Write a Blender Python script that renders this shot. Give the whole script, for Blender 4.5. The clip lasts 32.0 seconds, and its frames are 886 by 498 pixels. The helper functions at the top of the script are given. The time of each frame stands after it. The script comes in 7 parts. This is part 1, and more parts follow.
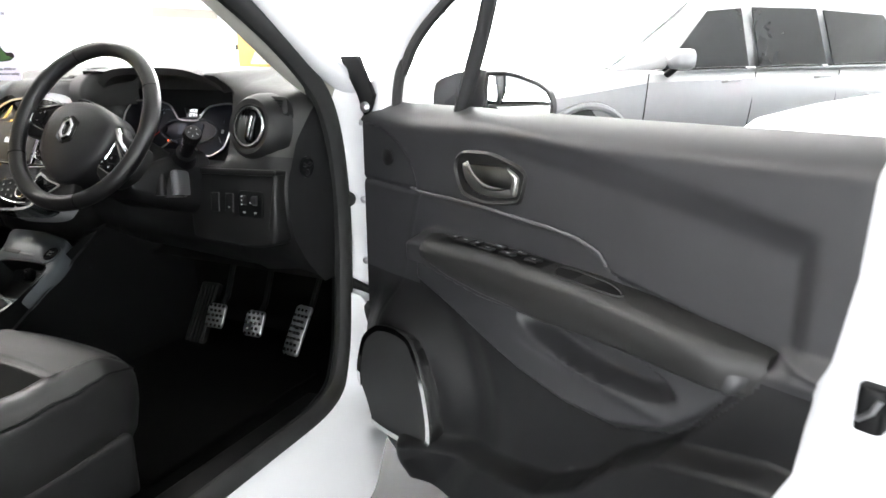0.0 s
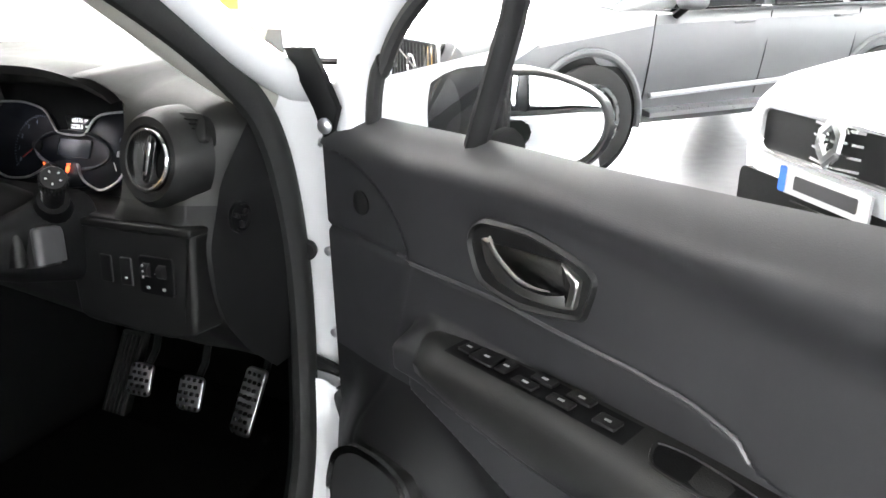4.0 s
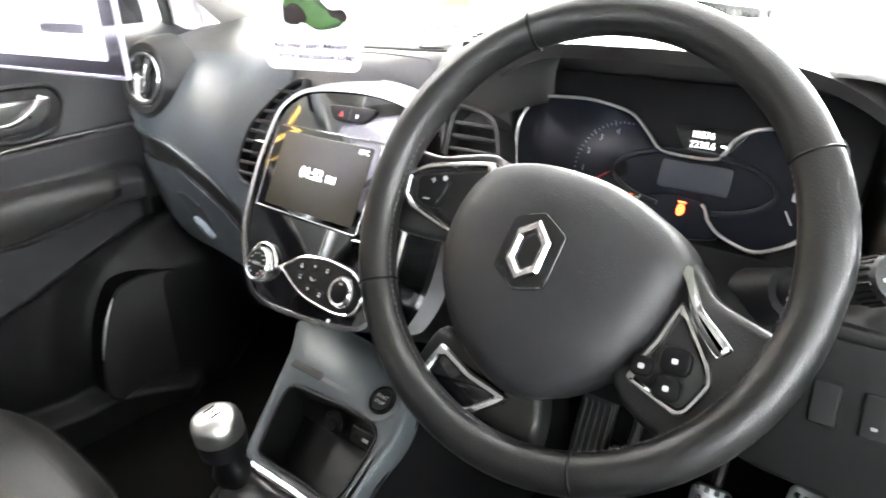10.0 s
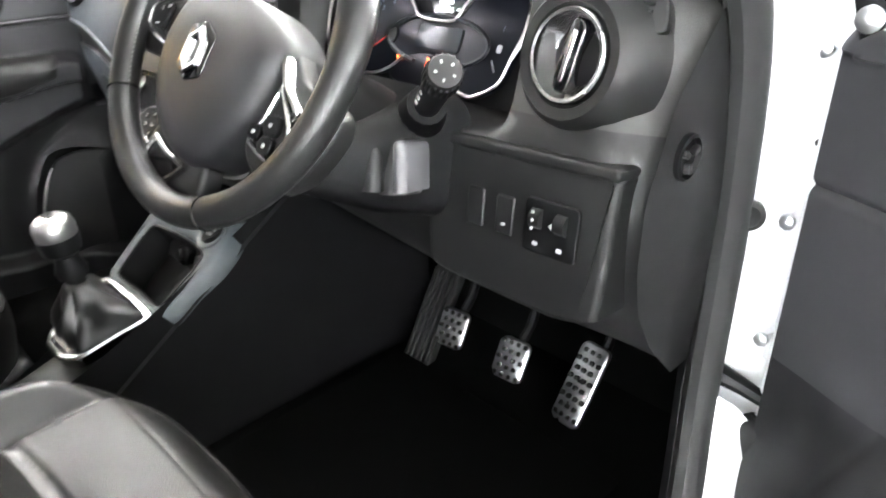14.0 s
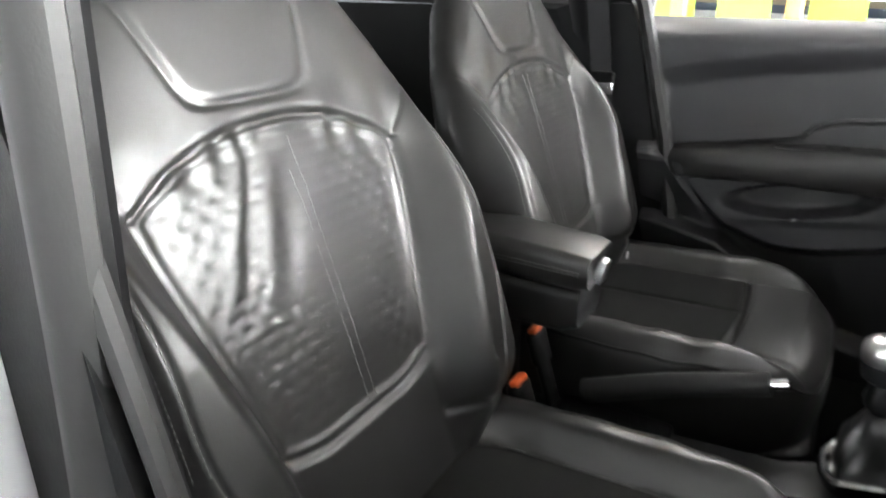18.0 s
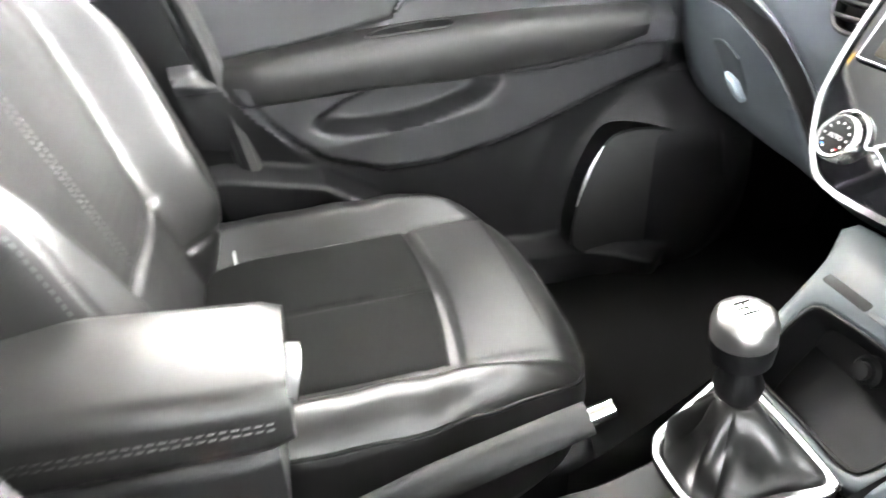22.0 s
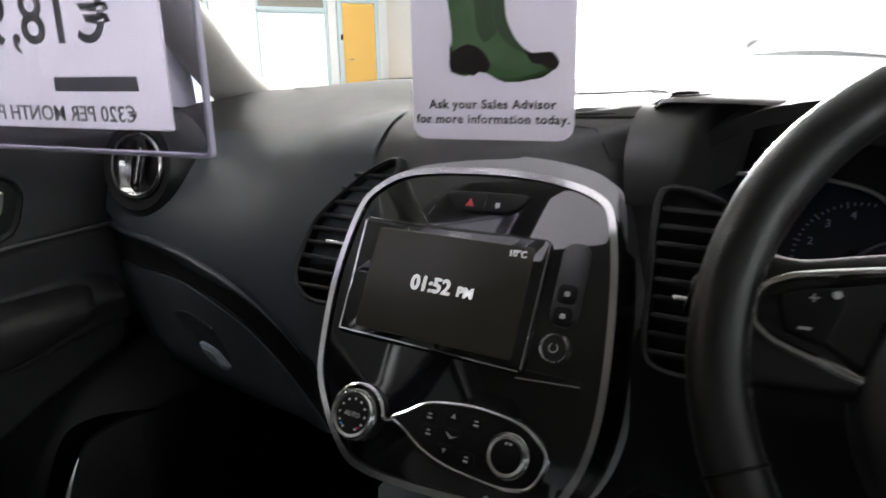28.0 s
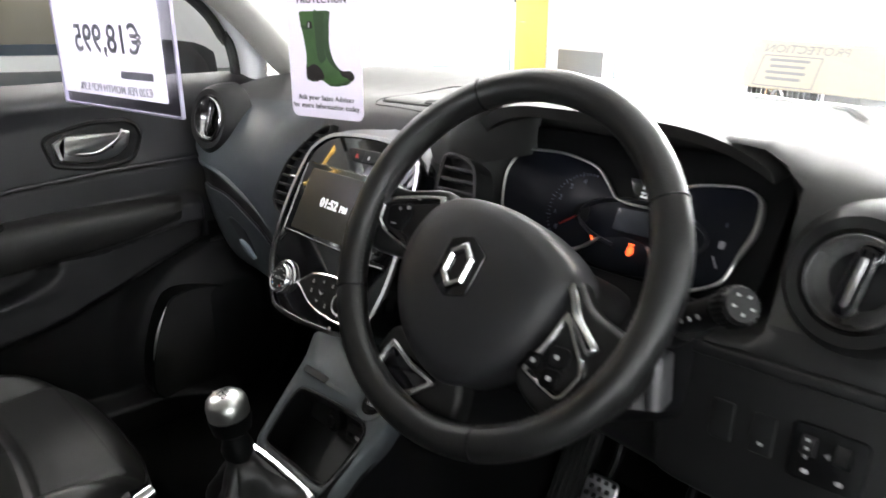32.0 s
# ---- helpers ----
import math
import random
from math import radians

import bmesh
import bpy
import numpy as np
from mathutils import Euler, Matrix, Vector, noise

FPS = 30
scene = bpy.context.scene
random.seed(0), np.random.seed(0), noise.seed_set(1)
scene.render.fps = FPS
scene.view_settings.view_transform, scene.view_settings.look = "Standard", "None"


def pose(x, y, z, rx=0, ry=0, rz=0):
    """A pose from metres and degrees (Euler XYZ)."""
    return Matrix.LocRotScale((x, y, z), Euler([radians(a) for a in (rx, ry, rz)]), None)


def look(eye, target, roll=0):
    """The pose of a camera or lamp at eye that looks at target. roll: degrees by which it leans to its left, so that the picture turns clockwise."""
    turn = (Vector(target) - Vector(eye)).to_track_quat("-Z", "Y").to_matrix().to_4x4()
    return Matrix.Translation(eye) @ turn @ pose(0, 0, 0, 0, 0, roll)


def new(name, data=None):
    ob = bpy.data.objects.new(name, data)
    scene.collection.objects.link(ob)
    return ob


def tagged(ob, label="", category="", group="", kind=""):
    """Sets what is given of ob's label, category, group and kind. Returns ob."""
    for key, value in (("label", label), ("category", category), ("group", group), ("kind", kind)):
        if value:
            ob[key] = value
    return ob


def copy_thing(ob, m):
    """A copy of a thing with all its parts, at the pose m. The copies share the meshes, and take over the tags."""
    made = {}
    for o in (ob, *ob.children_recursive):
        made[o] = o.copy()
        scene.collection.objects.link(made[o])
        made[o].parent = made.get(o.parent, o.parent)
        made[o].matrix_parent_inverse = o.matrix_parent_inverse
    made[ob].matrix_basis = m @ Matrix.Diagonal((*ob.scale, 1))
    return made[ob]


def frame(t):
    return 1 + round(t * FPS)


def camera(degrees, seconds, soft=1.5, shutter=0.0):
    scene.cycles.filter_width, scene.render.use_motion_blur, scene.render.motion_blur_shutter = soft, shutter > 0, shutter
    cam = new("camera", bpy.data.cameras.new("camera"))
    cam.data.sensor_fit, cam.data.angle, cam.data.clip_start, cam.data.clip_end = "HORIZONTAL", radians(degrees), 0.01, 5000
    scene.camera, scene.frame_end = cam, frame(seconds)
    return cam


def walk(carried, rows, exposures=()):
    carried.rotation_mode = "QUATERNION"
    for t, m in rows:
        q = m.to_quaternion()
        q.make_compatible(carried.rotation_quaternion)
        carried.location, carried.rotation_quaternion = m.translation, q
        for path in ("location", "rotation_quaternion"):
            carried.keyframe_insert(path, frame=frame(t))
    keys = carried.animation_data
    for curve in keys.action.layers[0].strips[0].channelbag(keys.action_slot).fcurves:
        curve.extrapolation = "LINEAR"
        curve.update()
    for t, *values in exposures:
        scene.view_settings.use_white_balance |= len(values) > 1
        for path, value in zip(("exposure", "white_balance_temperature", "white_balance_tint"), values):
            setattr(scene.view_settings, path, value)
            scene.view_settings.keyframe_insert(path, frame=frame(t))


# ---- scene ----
PATH = [
    (0, (1.596, -0.881, 1.106), (0.738, 0.847, 0.578), -0.4),
    (0.5, (1.523, -0.765, 1.088), (0.660, 0.963, 0.568), -0.5),
    (1, (1.464, -0.616, 1.074), (0.613, 1.117, 0.551), -0.6),
    (1.5, (1.423, -0.460, 1.068), (0.595, 1.266, 0.489), -1.1),
    (2, (1.400, -0.408, 1.062), (0.586, 1.307, 0.433), -1.1),
    (2.5, (1.388, -0.403, 1.101), (0.585, 1.298, 0.424), -1.2),
    (3, (1.358, -0.426, 1.156), (0.571, 1.273, 0.454), -0.9),
    (3.5, (1.351, -0.451, 1.192), (0.573, 1.250, 0.484), -0.7),
    (5.5, (1.323, -0.229, 1.159), (0.274, 1.315, 0.439), -0.8),
    (6, (1.332, -0.157, 1.166), (0.072, 1.219, 0.445), -0.5),
    (6.5, (1.322, -0.193, 1.156), (-0.157, 0.940, 0.429), -0.4),
    (7, (1.274, -0.260, 1.184), (-0.319, 0.709, 0.459), 0.5),
    (7.5, (1.216, -0.340, 1.189), (-0.407, 0.567, 0.453), 0.1),
    (8, (1.109, -0.376, 1.162), (-0.531, 0.491, 0.414), -0.5),
    (8.5, (0.942, -0.380, 1.160), (-0.701, 0.469, 0.398), -0.9),
    (9, (0.775, -0.385, 1.165), (-0.815, 0.555, 0.399), -0.4),
    (9.5, (0.670, -0.376, 1.179), (-0.737, 0.811, 0.397), -1.2),
    (10, (0.606, -0.373, 1.174), (-0.588, 1.023, 0.383), -1.7),
    (10.5, (0.597, -0.349, 1.173), (-0.489, 1.110, 0.341), -2.1),
    (11, (0.616, -0.333, 1.193), (-0.442, 1.126, 0.326), -2.1),
    (11.5, (0.632, -0.350, 1.203), (-0.407, 1.115, 0.323), -2.0),
    (12, (0.679, -0.369, 1.212), (-0.349, 1.104, 0.332), -1.9),
    (12.5, (0.746, -0.324, 1.192), (-0.281, 1.147, 0.308), -1.7),
    (13, (0.821, -0.262, 1.174), (-0.246, 1.175, 0.282), -1.2),
    (13.5, (0.900, -0.279, 1.149), (-0.251, 1.090, 0.253), -1.0),
    (14, (0.981, -0.292, 1.095), (-0.304, 0.960, 0.212), -0.8),
    (14.5, (1.034, -0.252, 1.064), (-0.477, 0.739, 0.207), -0.7),
    (15, (1.074, -0.224, 1.026), (-0.666, 0.295, 0.188), -0.3),
    (15.5, (1.092, -0.189, 1.034), (-0.715, -0.067, 0.185), 1.2),
    (17.5, (0.991, -0.120, 1.118), (-0.635, -0.915, 0.269), 0.0),
    (18, (0.934, -0.162, 1.145), (-0.670, -1.107, 0.415), 0.0),
    (18.5, (0.857, -0.233, 1.164), (-0.717, -1.255, 0.474), -0.1),
    (19, (0.779, -0.300, 1.177), (-0.808, -1.324, 0.519), -0.2),
    (19.5, (0.720, -0.338, 1.167), (-0.928, -1.268, 0.519), -0.3),
    (20, (0.646, -0.341, 1.150), (-1.081, -1.101, 0.488), -0.6),
    (20.5, (0.596, -0.382, 1.127), (-1.166, -0.932, 0.357), -1.0),
    (21, (0.573, -0.439, 1.109), (-1.190, -0.620, 0.180), -1.4),
    (21.5, (0.504, -0.417, 1.095), (-1.218, -0.265, 0.089), -2.2),
    (22, (0.419, -0.407, 1.078), (-1.251, -0.038, 0.042), -2.2),
    (22.5, (0.350, -0.392, 1.076), (-1.214, 0.269, 0.020), -2.5),
    (23, (0.309, -0.369, 1.066), (-1.106, 0.557, -0.000), -3.0),
    (23.5, (0.274, -0.356, 1.069), (-1.010, 0.758, 0.015), -3.0),
    (24, (0.238, -0.346, 1.082), (-0.994, 0.887, 0.101), -2.9),
    (24.5, (0.198, -0.341, 1.092), (-0.995, 1.000, 0.210), -2.6),
    (26.5, (0.165, -0.316, 1.090), (-0.917, 1.271, 0.534), -1.4),
    (27, (0.186, -0.319, 1.101), (-0.854, 1.298, 0.550), -1.1),
    (27.5, (0.225, -0.332, 1.105), (-0.790, 1.300, 0.552), -1.2),
    (28, (0.274, -0.343, 1.128), (-0.739, 1.290, 0.572), -1.2),
    (28.5, (0.338, -0.331, 1.155), (-0.674, 1.297, 0.585), -1.3),
    (29, (0.399, -0.328, 1.169), (-0.607, 1.301, 0.592), -1.1),
    (29.5, (0.449, -0.349, 1.190), (-0.563, 1.278, 0.615), -0.8),
    (30, (0.499, -0.331, 1.199), (-0.594, 1.242, 0.623), -0.7),
    (30.5, (0.549, -0.300, 1.192), (-0.690, 1.157, 0.609), -0.2),
    (31, (0.592, -0.338, 1.186), (-0.723, 1.040, 0.579), 0.2),
    (31.5, (0.653, -0.381, 1.190), (-0.697, 0.955, 0.563), 0.3),
    (32, (0.769, -0.403, 1.194), (-0.600, 0.900, 0.540), -0.0),
]
cam = camera(64.8, 32.0, soft=1.6, shutter=0.5)
walk(cam, [(t, look(eye, target, roll)) for t, eye, target, roll in PATH], exposures=(
    (0.0, 0.15), (2.0, 0.35), (3.5, 0.2), (5.5, -0.6), (6.0, -0.4), (7.0, 0.65), (8.0, 1.5), (11.0, 1.45), (12.0, 1.5), (14.0, 1.8), (15.0, 2.5), (15.5, 2.7), (18.0, 0.5), (20.0, 0.45), (21.0, 1.1), (22.0, 2.7), (23.0, 3.2), (24.5, 2.8),
    (26.5, -0.4), (27.0, -0.5), (28.0, -1.35), (29.0, -1.9), (30.0, -1.9), (31.0, -0.95), (32.0, -0.2),
))

# ---- light: white showroom, sky behind the glass, ceiling panels ----
world = bpy.data.worlds.new("showroom_sky")
scene.world = world
world.use_nodes = True
_bg = world.node_tree.nodes["Background"]
_sky = world.node_tree.nodes.new("ShaderNodeTexSky")
_sky.sky_type, _sky.sun_disc = "NISHITA", False
_sky.sun_elevation, _sky.sun_rotation = radians(35), radians(200)
world.node_tree.links.new(_sky.outputs[0], _bg.inputs[0])
_bg.inputs[1].default_value = 0.08


def area_lamp(name, m, sx, sy, power, colour=(1, 0.97, 0.93)):
    la = bpy.data.lights.new(name, "AREA")
    la.shape, la.size, la.size_y, la.energy, la.color = "RECTANGLE", sx, sy, power, colour
    ob = new(name, la)
    ob.matrix_world = m
    return ob

# ---- materials ----
MATS = {}


def mat(name, colour, rough=0.5, metal=0.0, grain=0.0, grain_size=400.0, vary=0.0, vary_size=12.0, coat=0.0, spec=0.5,
        emit=None, emit_strength=0.0, rough_vary=0.0, sheen=0.0, cells=False):
    """A procedural material: base colour with slow variation, fine bump and roughness wear."""
    if name in MATS:
        return MATS[name]
    m = bpy.data.materials.new(name)
    m.use_nodes = True
    nt = m.node_tree
    b = nt.nodes["Principled BSDF"]
    b.inputs["Base Color"].default_value = (*colour, 1)
    b.inputs["Roughness"].default_value = rough
    b.inputs["Metallic"].default_value = metal
    b.inputs["Coat Weight"].default_value = coat
    b.inputs["Coat Roughness"].default_value = 0.03
    b.inputs["Specular IOR Level"].default_value = spec
    b.inputs["Sheen Weight"].default_value = sheen
    co = nt.nodes.new("ShaderNodeTexCoord")
    if vary or rough_vary:
        n = nt.nodes.new("ShaderNodeTexNoise")
        n.inputs["Scale"].default_value = vary_size
        n.inputs["Detail"].default_value = 6
        nt.links.new(co.outputs["Object"], n.inputs["Vector"])
        if vary:
            mr = nt.nodes.new("ShaderNodeMapRange")
            mr.inputs["To Min"].default_value, mr.inputs["To Max"].default_value = 1 - vary, 1 + vary
            nt.links.new(n.outputs["Fac"], mr.inputs["Value"])
            mx = nt.nodes.new("ShaderNodeVectorMath")
            mx.operation = "SCALE"
            mx.inputs[0].default_value = colour
            nt.links.new(mr.outputs[0], mx.inputs["Scale"])
            nt.links.new(mx.outputs[0], b.inputs["Base Color"])
        if rough_vary:
            n2 = nt.nodes.new("ShaderNodeTexNoise")
            n2.inputs["Scale"].default_value = vary_size * 3.1
            n2.inputs["Detail"].default_value = 5
            nt.links.new(co.outputs["Object"], n2.inputs["Vector"])
            mr = nt.nodes.new("ShaderNodeMapRange")
            mr.inputs["To Min"].default_value, mr.inputs["To Max"].default_value = rough - rough_vary, min(1.0, rough + rough_vary)
            nt.links.new(n2.outputs["Fac"], mr.inputs["Value"])
            nt.links.new(mr.outputs[0], b.inputs["Roughness"])
    if grain:
        if cells:
            g = nt.nodes.new("ShaderNodeTexVoronoi")
            g.feature = "DISTANCE_TO_EDGE"
            out = g.outputs["Distance"]
        else:
            g = nt.nodes.new("ShaderNodeTexNoise")
            g.inputs["Detail"].default_value = 3
            out = g.outputs["Fac"]
        g.inputs["Scale"].default_value = grain_size
        nt.links.new(co.outputs["Object"], g.inputs["Vector"])
        bu = nt.nodes.new("ShaderNodeBump")
        bu.inputs["Strength"].default_value = grain
        bu.inputs["Distance"].default_value = 0.001
        nt.links.new(out, bu.inputs["Height"])
        nt.links.new(bu.outputs[0], b.inputs["Normal"])
    if emit:
        b.inputs["Emission Color"].default_value = (*emit, 1)
        b.inputs["Emission Strength"].default_value = emit_strength
    MATS[name] = m
    return m


def glass_mat(name, tint=(1, 1, 1), gloss=0.045):
    if name in MATS:
        return MATS[name]
    m = bpy.data.materials.new(name)
    m.use_nodes = True
    nt = m.node_tree
    nt.nodes.clear()
    o = nt.nodes.new("ShaderNodeOutputMaterial")
    t = nt.nodes.new("ShaderNodeBsdfTransparent")
    t.inputs[0].default_value = (*tint, 1)
    g = nt.nodes.new("ShaderNodeBsdfGlossy")
    g.inputs["Roughness"].default_value = 0.01
    mix = nt.nodes.new("ShaderNodeMixShader")
    f = nt.nodes.new("ShaderNodeLayerWeight")
    f.inputs[0].default_value = 0.5
    pw = nt.nodes.new("ShaderNodeMath")
    pw.operation, pw.inputs[1].default_value = "POWER", 4.0
    mr = nt.nodes.new("ShaderNodeMapRange")
    mr.inputs["To Min"].default_value, mr.inputs["To Max"].default_value = gloss, 0.6
    nt.links.new(f.outputs["Facing"], pw.inputs[0])
    nt.links.new(pw.outputs[0], mr.inputs["Value"])
    nt.links.new(mr.outputs[0], mix.inputs[0])
    nt.links.new(t.outputs[0], mix.inputs[1])
    nt.links.new(g.outputs[0], mix.inputs[2])
    nt.links.new(mix.outputs[0], o.inputs[0])
    MATS[name] = m
    return m


def paper_mat(name, colour, through_share=0.4):
    """Thin paper that lets part of the light behind it through."""
    m = bpy.data.materials.new(name)
    m.use_nodes = True
    nt = m.node_tree
    nt.nodes.clear()
    o, mix = nt.nodes.new("ShaderNodeOutputMaterial"), nt.nodes.new("ShaderNodeMixShader")
    a, b, n = nt.nodes.new("ShaderNodeBsdfDiffuse"), nt.nodes.new("ShaderNodeBsdfTranslucent"), nt.nodes.new("ShaderNodeTexNoise")
    ramp = nt.nodes.new("ShaderNodeMapRange")
    n.inputs["Scale"].default_value = 40
    ramp.inputs["To Min"].default_value, ramp.inputs["To Max"].default_value = through_share - .03, through_share + .03
    a.inputs[0].default_value = b.inputs[0].default_value = (*colour, 1)
    nt.links.new(n.outputs["Fac"], ramp.inputs["Value"])
    nt.links.new(ramp.outputs[0], mix.inputs[0])
    nt.links.new(a.outputs[0], mix.inputs[1])
    nt.links.new(b.outputs[0], mix.inputs[2])
    nt.links.new(mix.outputs[0], o.inputs[0])
    return m


PLASTIC = mat("grained_black_plastic", (0.009, 0.009, 0.0092), 0.44, spec=0.34, grain=0.2, grain_size=520, vary=0.12, rough_vary=0.06, cells=True)
SOFT = mat("soft_dash_foam", (0.026, 0.0257, 0.0246), 0.44, grain=0.25, grain_size=430, vary=0.12, rough_vary=0.06, cells=True)
DOORSKIN = mat("door_panel_foam", (0.024, 0.024, 0.026), 0.48, grain=0.16, grain_size=480, vary=0.1, rough_vary=0.06, cells=True)
# hard plastic; its base also holds the shade low on the doors
DOORLOW = mat("hard_door_plastic", (0.009, 0.009, 0.0096), 0.5, spec=0.25, grain=0.2, grain_size=520, vary=0.12, rough_vary=0.06, cells=True)
# black plastic; its base also carries the shade of low flanks and kick panels
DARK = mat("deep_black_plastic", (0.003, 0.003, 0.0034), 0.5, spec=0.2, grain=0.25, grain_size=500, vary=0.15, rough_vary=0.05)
RUBBER = mat("black_rubber", (0.012, 0.012, 0.012), 0.62, grain=0.2, grain_size=300, vary=0.15)
PIANO = mat("piano_black", (0.004, 0.004, 0.005), 0.06, coat=0.6, rough_vary=0.02, vary=0.1)
CHROME = mat("satin_chrome", (0.78, 0.78, 0.78), 0.16, 1.0, vary=0.05, rough_vary=0.06)
SATIN = mat("satin_metal", (0.82, 0.81, 0.79), 0.3, 1.0, vary=0.04, rough_vary=0.05)
BRIGHT = mat("polished_chrome", (0.88, 0.88, 0.88), 0.06, 1.0, vary=0.03, rough_vary=0.03)
ALU = mat("brushed_aluminium", (0.62, 0.63, 0.65), 0.3, 1.0, grain=0.2, grain_size=700, vary=0.08, rough_vary=0.08)
GREYPL = mat("blue_grey_plastic", (0.05, 0.06, 0.066), 0.42, grain=0.3, grain_size=600, vary=0.08, rough_vary=0.06, cells=True)
LEATHER = mat("black_leather", (0.011, 0.0108, 0.0106), 0.37, grain=0.16, grain_size=520, vary=0.2, vary_size=7, rough_vary=0.07, spec=0.5, cells=True)
RIMLEATHER = mat("steering_leather", (0.010, 0.010, 0.010), 0.33, grain=0.2, grain_size=420, vary=0.1, rough_vary=0.02, cells=True)
CLOTH = mat("dark_cloth", (0.0045, 0.0045, 0.0041), 0.85, spec=0.15, grain=0.6, grain_size=900, vary=0.2, sheen=0.03)
# black carpet; the footwell's shade is put into its near-zero base
CARPET = mat("shaded_black_carpet", (0.0018, 0.0018, 0.0018), 0.95, spec=0.06, grain=1.0, grain_size=700, vary=0.35, vary_size=60)
WHITE = mat("white_car_paint", (0.8, 0.81, 0.83), 0.3, coat=0.6, vary=0.02, rough_vary=0.03)
SILVER = mat("silver_car_paint", (0.16, 0.165, 0.172), 0.36, 0.3, coat=0.3, vary=0.04, rough_vary=0.05)
STITCH = mat("grey_thread", (0.09, 0.09, 0.09), 0.8, vary=0.1)
SCREEN = mat("dark_screen_glass", (0.012, 0.012, 0.013), 0.12, coat=0.3, vary=0.1)
LCD = mat("backlit_lcd", (0.014, 0.013, 0.010), 0.3, coat=0.0, spec=0.3, vary=0.1, emit=(1.0, 0.86, 0.52), emit_strength=0.012)
PERF = mat("perforated_leather", (0.010, 0.010, 0.010), 0.5, spec=0.5, grain=0.5, grain_size=420, vary=0.2, cells=True)
ICON = mat("white_print", (0.5, 0.5, 0.5), 0.6, vary=0.03)
ICONLIT = mat("lit_white_icon", (0.8, 0.8, 0.8), 0.5, emit=(1, 1, 1), emit_strength=1.2)
REDLIT = mat("lit_red_icon", (0.6, 0.05, 0.01), 0.5, emit=(1, 0.12, 0.03), emit_strength=4)
ORANGE = mat("orange_plastic", (0.75, 0.13, 0.03), 0.4, vary=0.06)
MIRROR = mat("mirror_glass", (0.9, 0.92, 0.93), 0.0, 1.0)
PAPER = mat("white_card", (0.72, 0.69, 0.76), 0.5, vary=0.03)
CREAM = mat("cream_headliner", (0.46, 0.45, 0.41), 0.85, grain=0.4, grain_size=600, vary=0.06)
WALLP = mat("white_wall_paint", (0.82, 0.83, 0.82), 0.7, grain=0.2, grain_size=90, vary=0.03, vary_size=2)
FLOORM = mat("grey_showroom_tile", (0.045, 0.045, 0.048), 0.5, grain=0.1, grain_size=60, vary=0.1, vary_size=3, rough_vary=0.08)
# ceiling out of view, greyed to cut bounced light
CEILM = mat("ceiling_board", (0.5, 0.5, 0.49), 0.8, vary=0.03, vary_size=3)
YELLOW = mat("yellow_paint", (0.75, 0.45, 0.1), 0.5, vary=0.06, vary_size=3)
GREYBAND = mat("grey_dado_paint", (0.2, 0.21, 0.22), 0.6, vary=0.06, vary_size=3)
GLASS = glass_mat("clear_glass")
TINT = glass_mat("tinted_glass", (0.35, 0.37, 0.37))

# ---- geometry helpers: geo = (verts, faces) ----
XC = 0.045  # the car's centre line
NET = {}  # each object's pose in the world


def join(*geos):
    vs, fs = [], []
    for v, f in geos:
        o = len(vs)
        vs += list(v)
        fs += [tuple(i + o for i in face) for face in f]
    return vs, fs


def moved(geo, m):
    return [m @ Vector(v) for v in geo[0]], geo[1]


def grid(fn, nu, nv, wrap_u=False):
    """A sheet of fn(u, v), u and v from 0 to 1."""
    vs = [fn(i / nu, j / nv) for j in range(nv + 1) for i in range(nu + (0 if wrap_u else 1))]
    w = nu if wrap_u else nu + 1
    fs = [(j * w + i, j * w + (i + 1) % w, (j + 1) * w + (i + 1) % w, (j + 1) * w + i) for j in range(nv) for i in range(nu)]
    return vs, fs


def loft(rings, cap=True, wrap=False):
    """Skin closed rings of equal length."""
    n = len(rings[0])
    vs = [p for r in rings for p in r]
    fs = []
    k = len(rings)
    for j in range(k if wrap else k - 1):
        a, b = j * n, ((j + 1) % k) * n
        fs += [(a + i, a + (i + 1) % n, b + (i + 1) % n, b + i) for i in range(n)]
    if cap and not wrap:
        fs.append(tuple(range(n - 1, -1, -1)))
        fs.append(tuple((k - 1) * n + i for i in range(n)))
    return vs, fs


def rrect(w, h, r, n=6, cx=0.0, cy=0.0):
    """A rounded rectangle outline, counter-clockwise."""
    out = []
    for sx, sy, a0 in ((1, 1, 0), (-1, 1, 90), (-1, -1, 180), (1, -1, 270)):
        for i in range(n + 1):
            a = radians(a0 + 90 * i / n)
            out.append((cx + sx * (w / 2 - r) + r * math.cos(a), cy + sy * (h / 2 - r) + r * math.sin(a)))
    return out


def smooth_outline(pts, per=6, tension=0.5):
    """A closed curve through a few control points (Catmull-Rom)."""
    out, n = [], len(pts)
    for i in range(n):
        p0, p1, p2, p3 = (Vector(pts[(i + k) % n]) for k in (-1, 0, 1, 2))
        for j in range(per):
            t = j / per
            m1, m2 = (p2 - p0) * tension, (p3 - p1) * tension
            out.append(tuple((2 * t**3 - 3 * t**2 + 1) * p1 + (t**3 - 2 * t**2 + t) * m1 + (-2 * t**3 + 3 * t**2) * p2 + (t**3 - t**2) * m2))
    return out


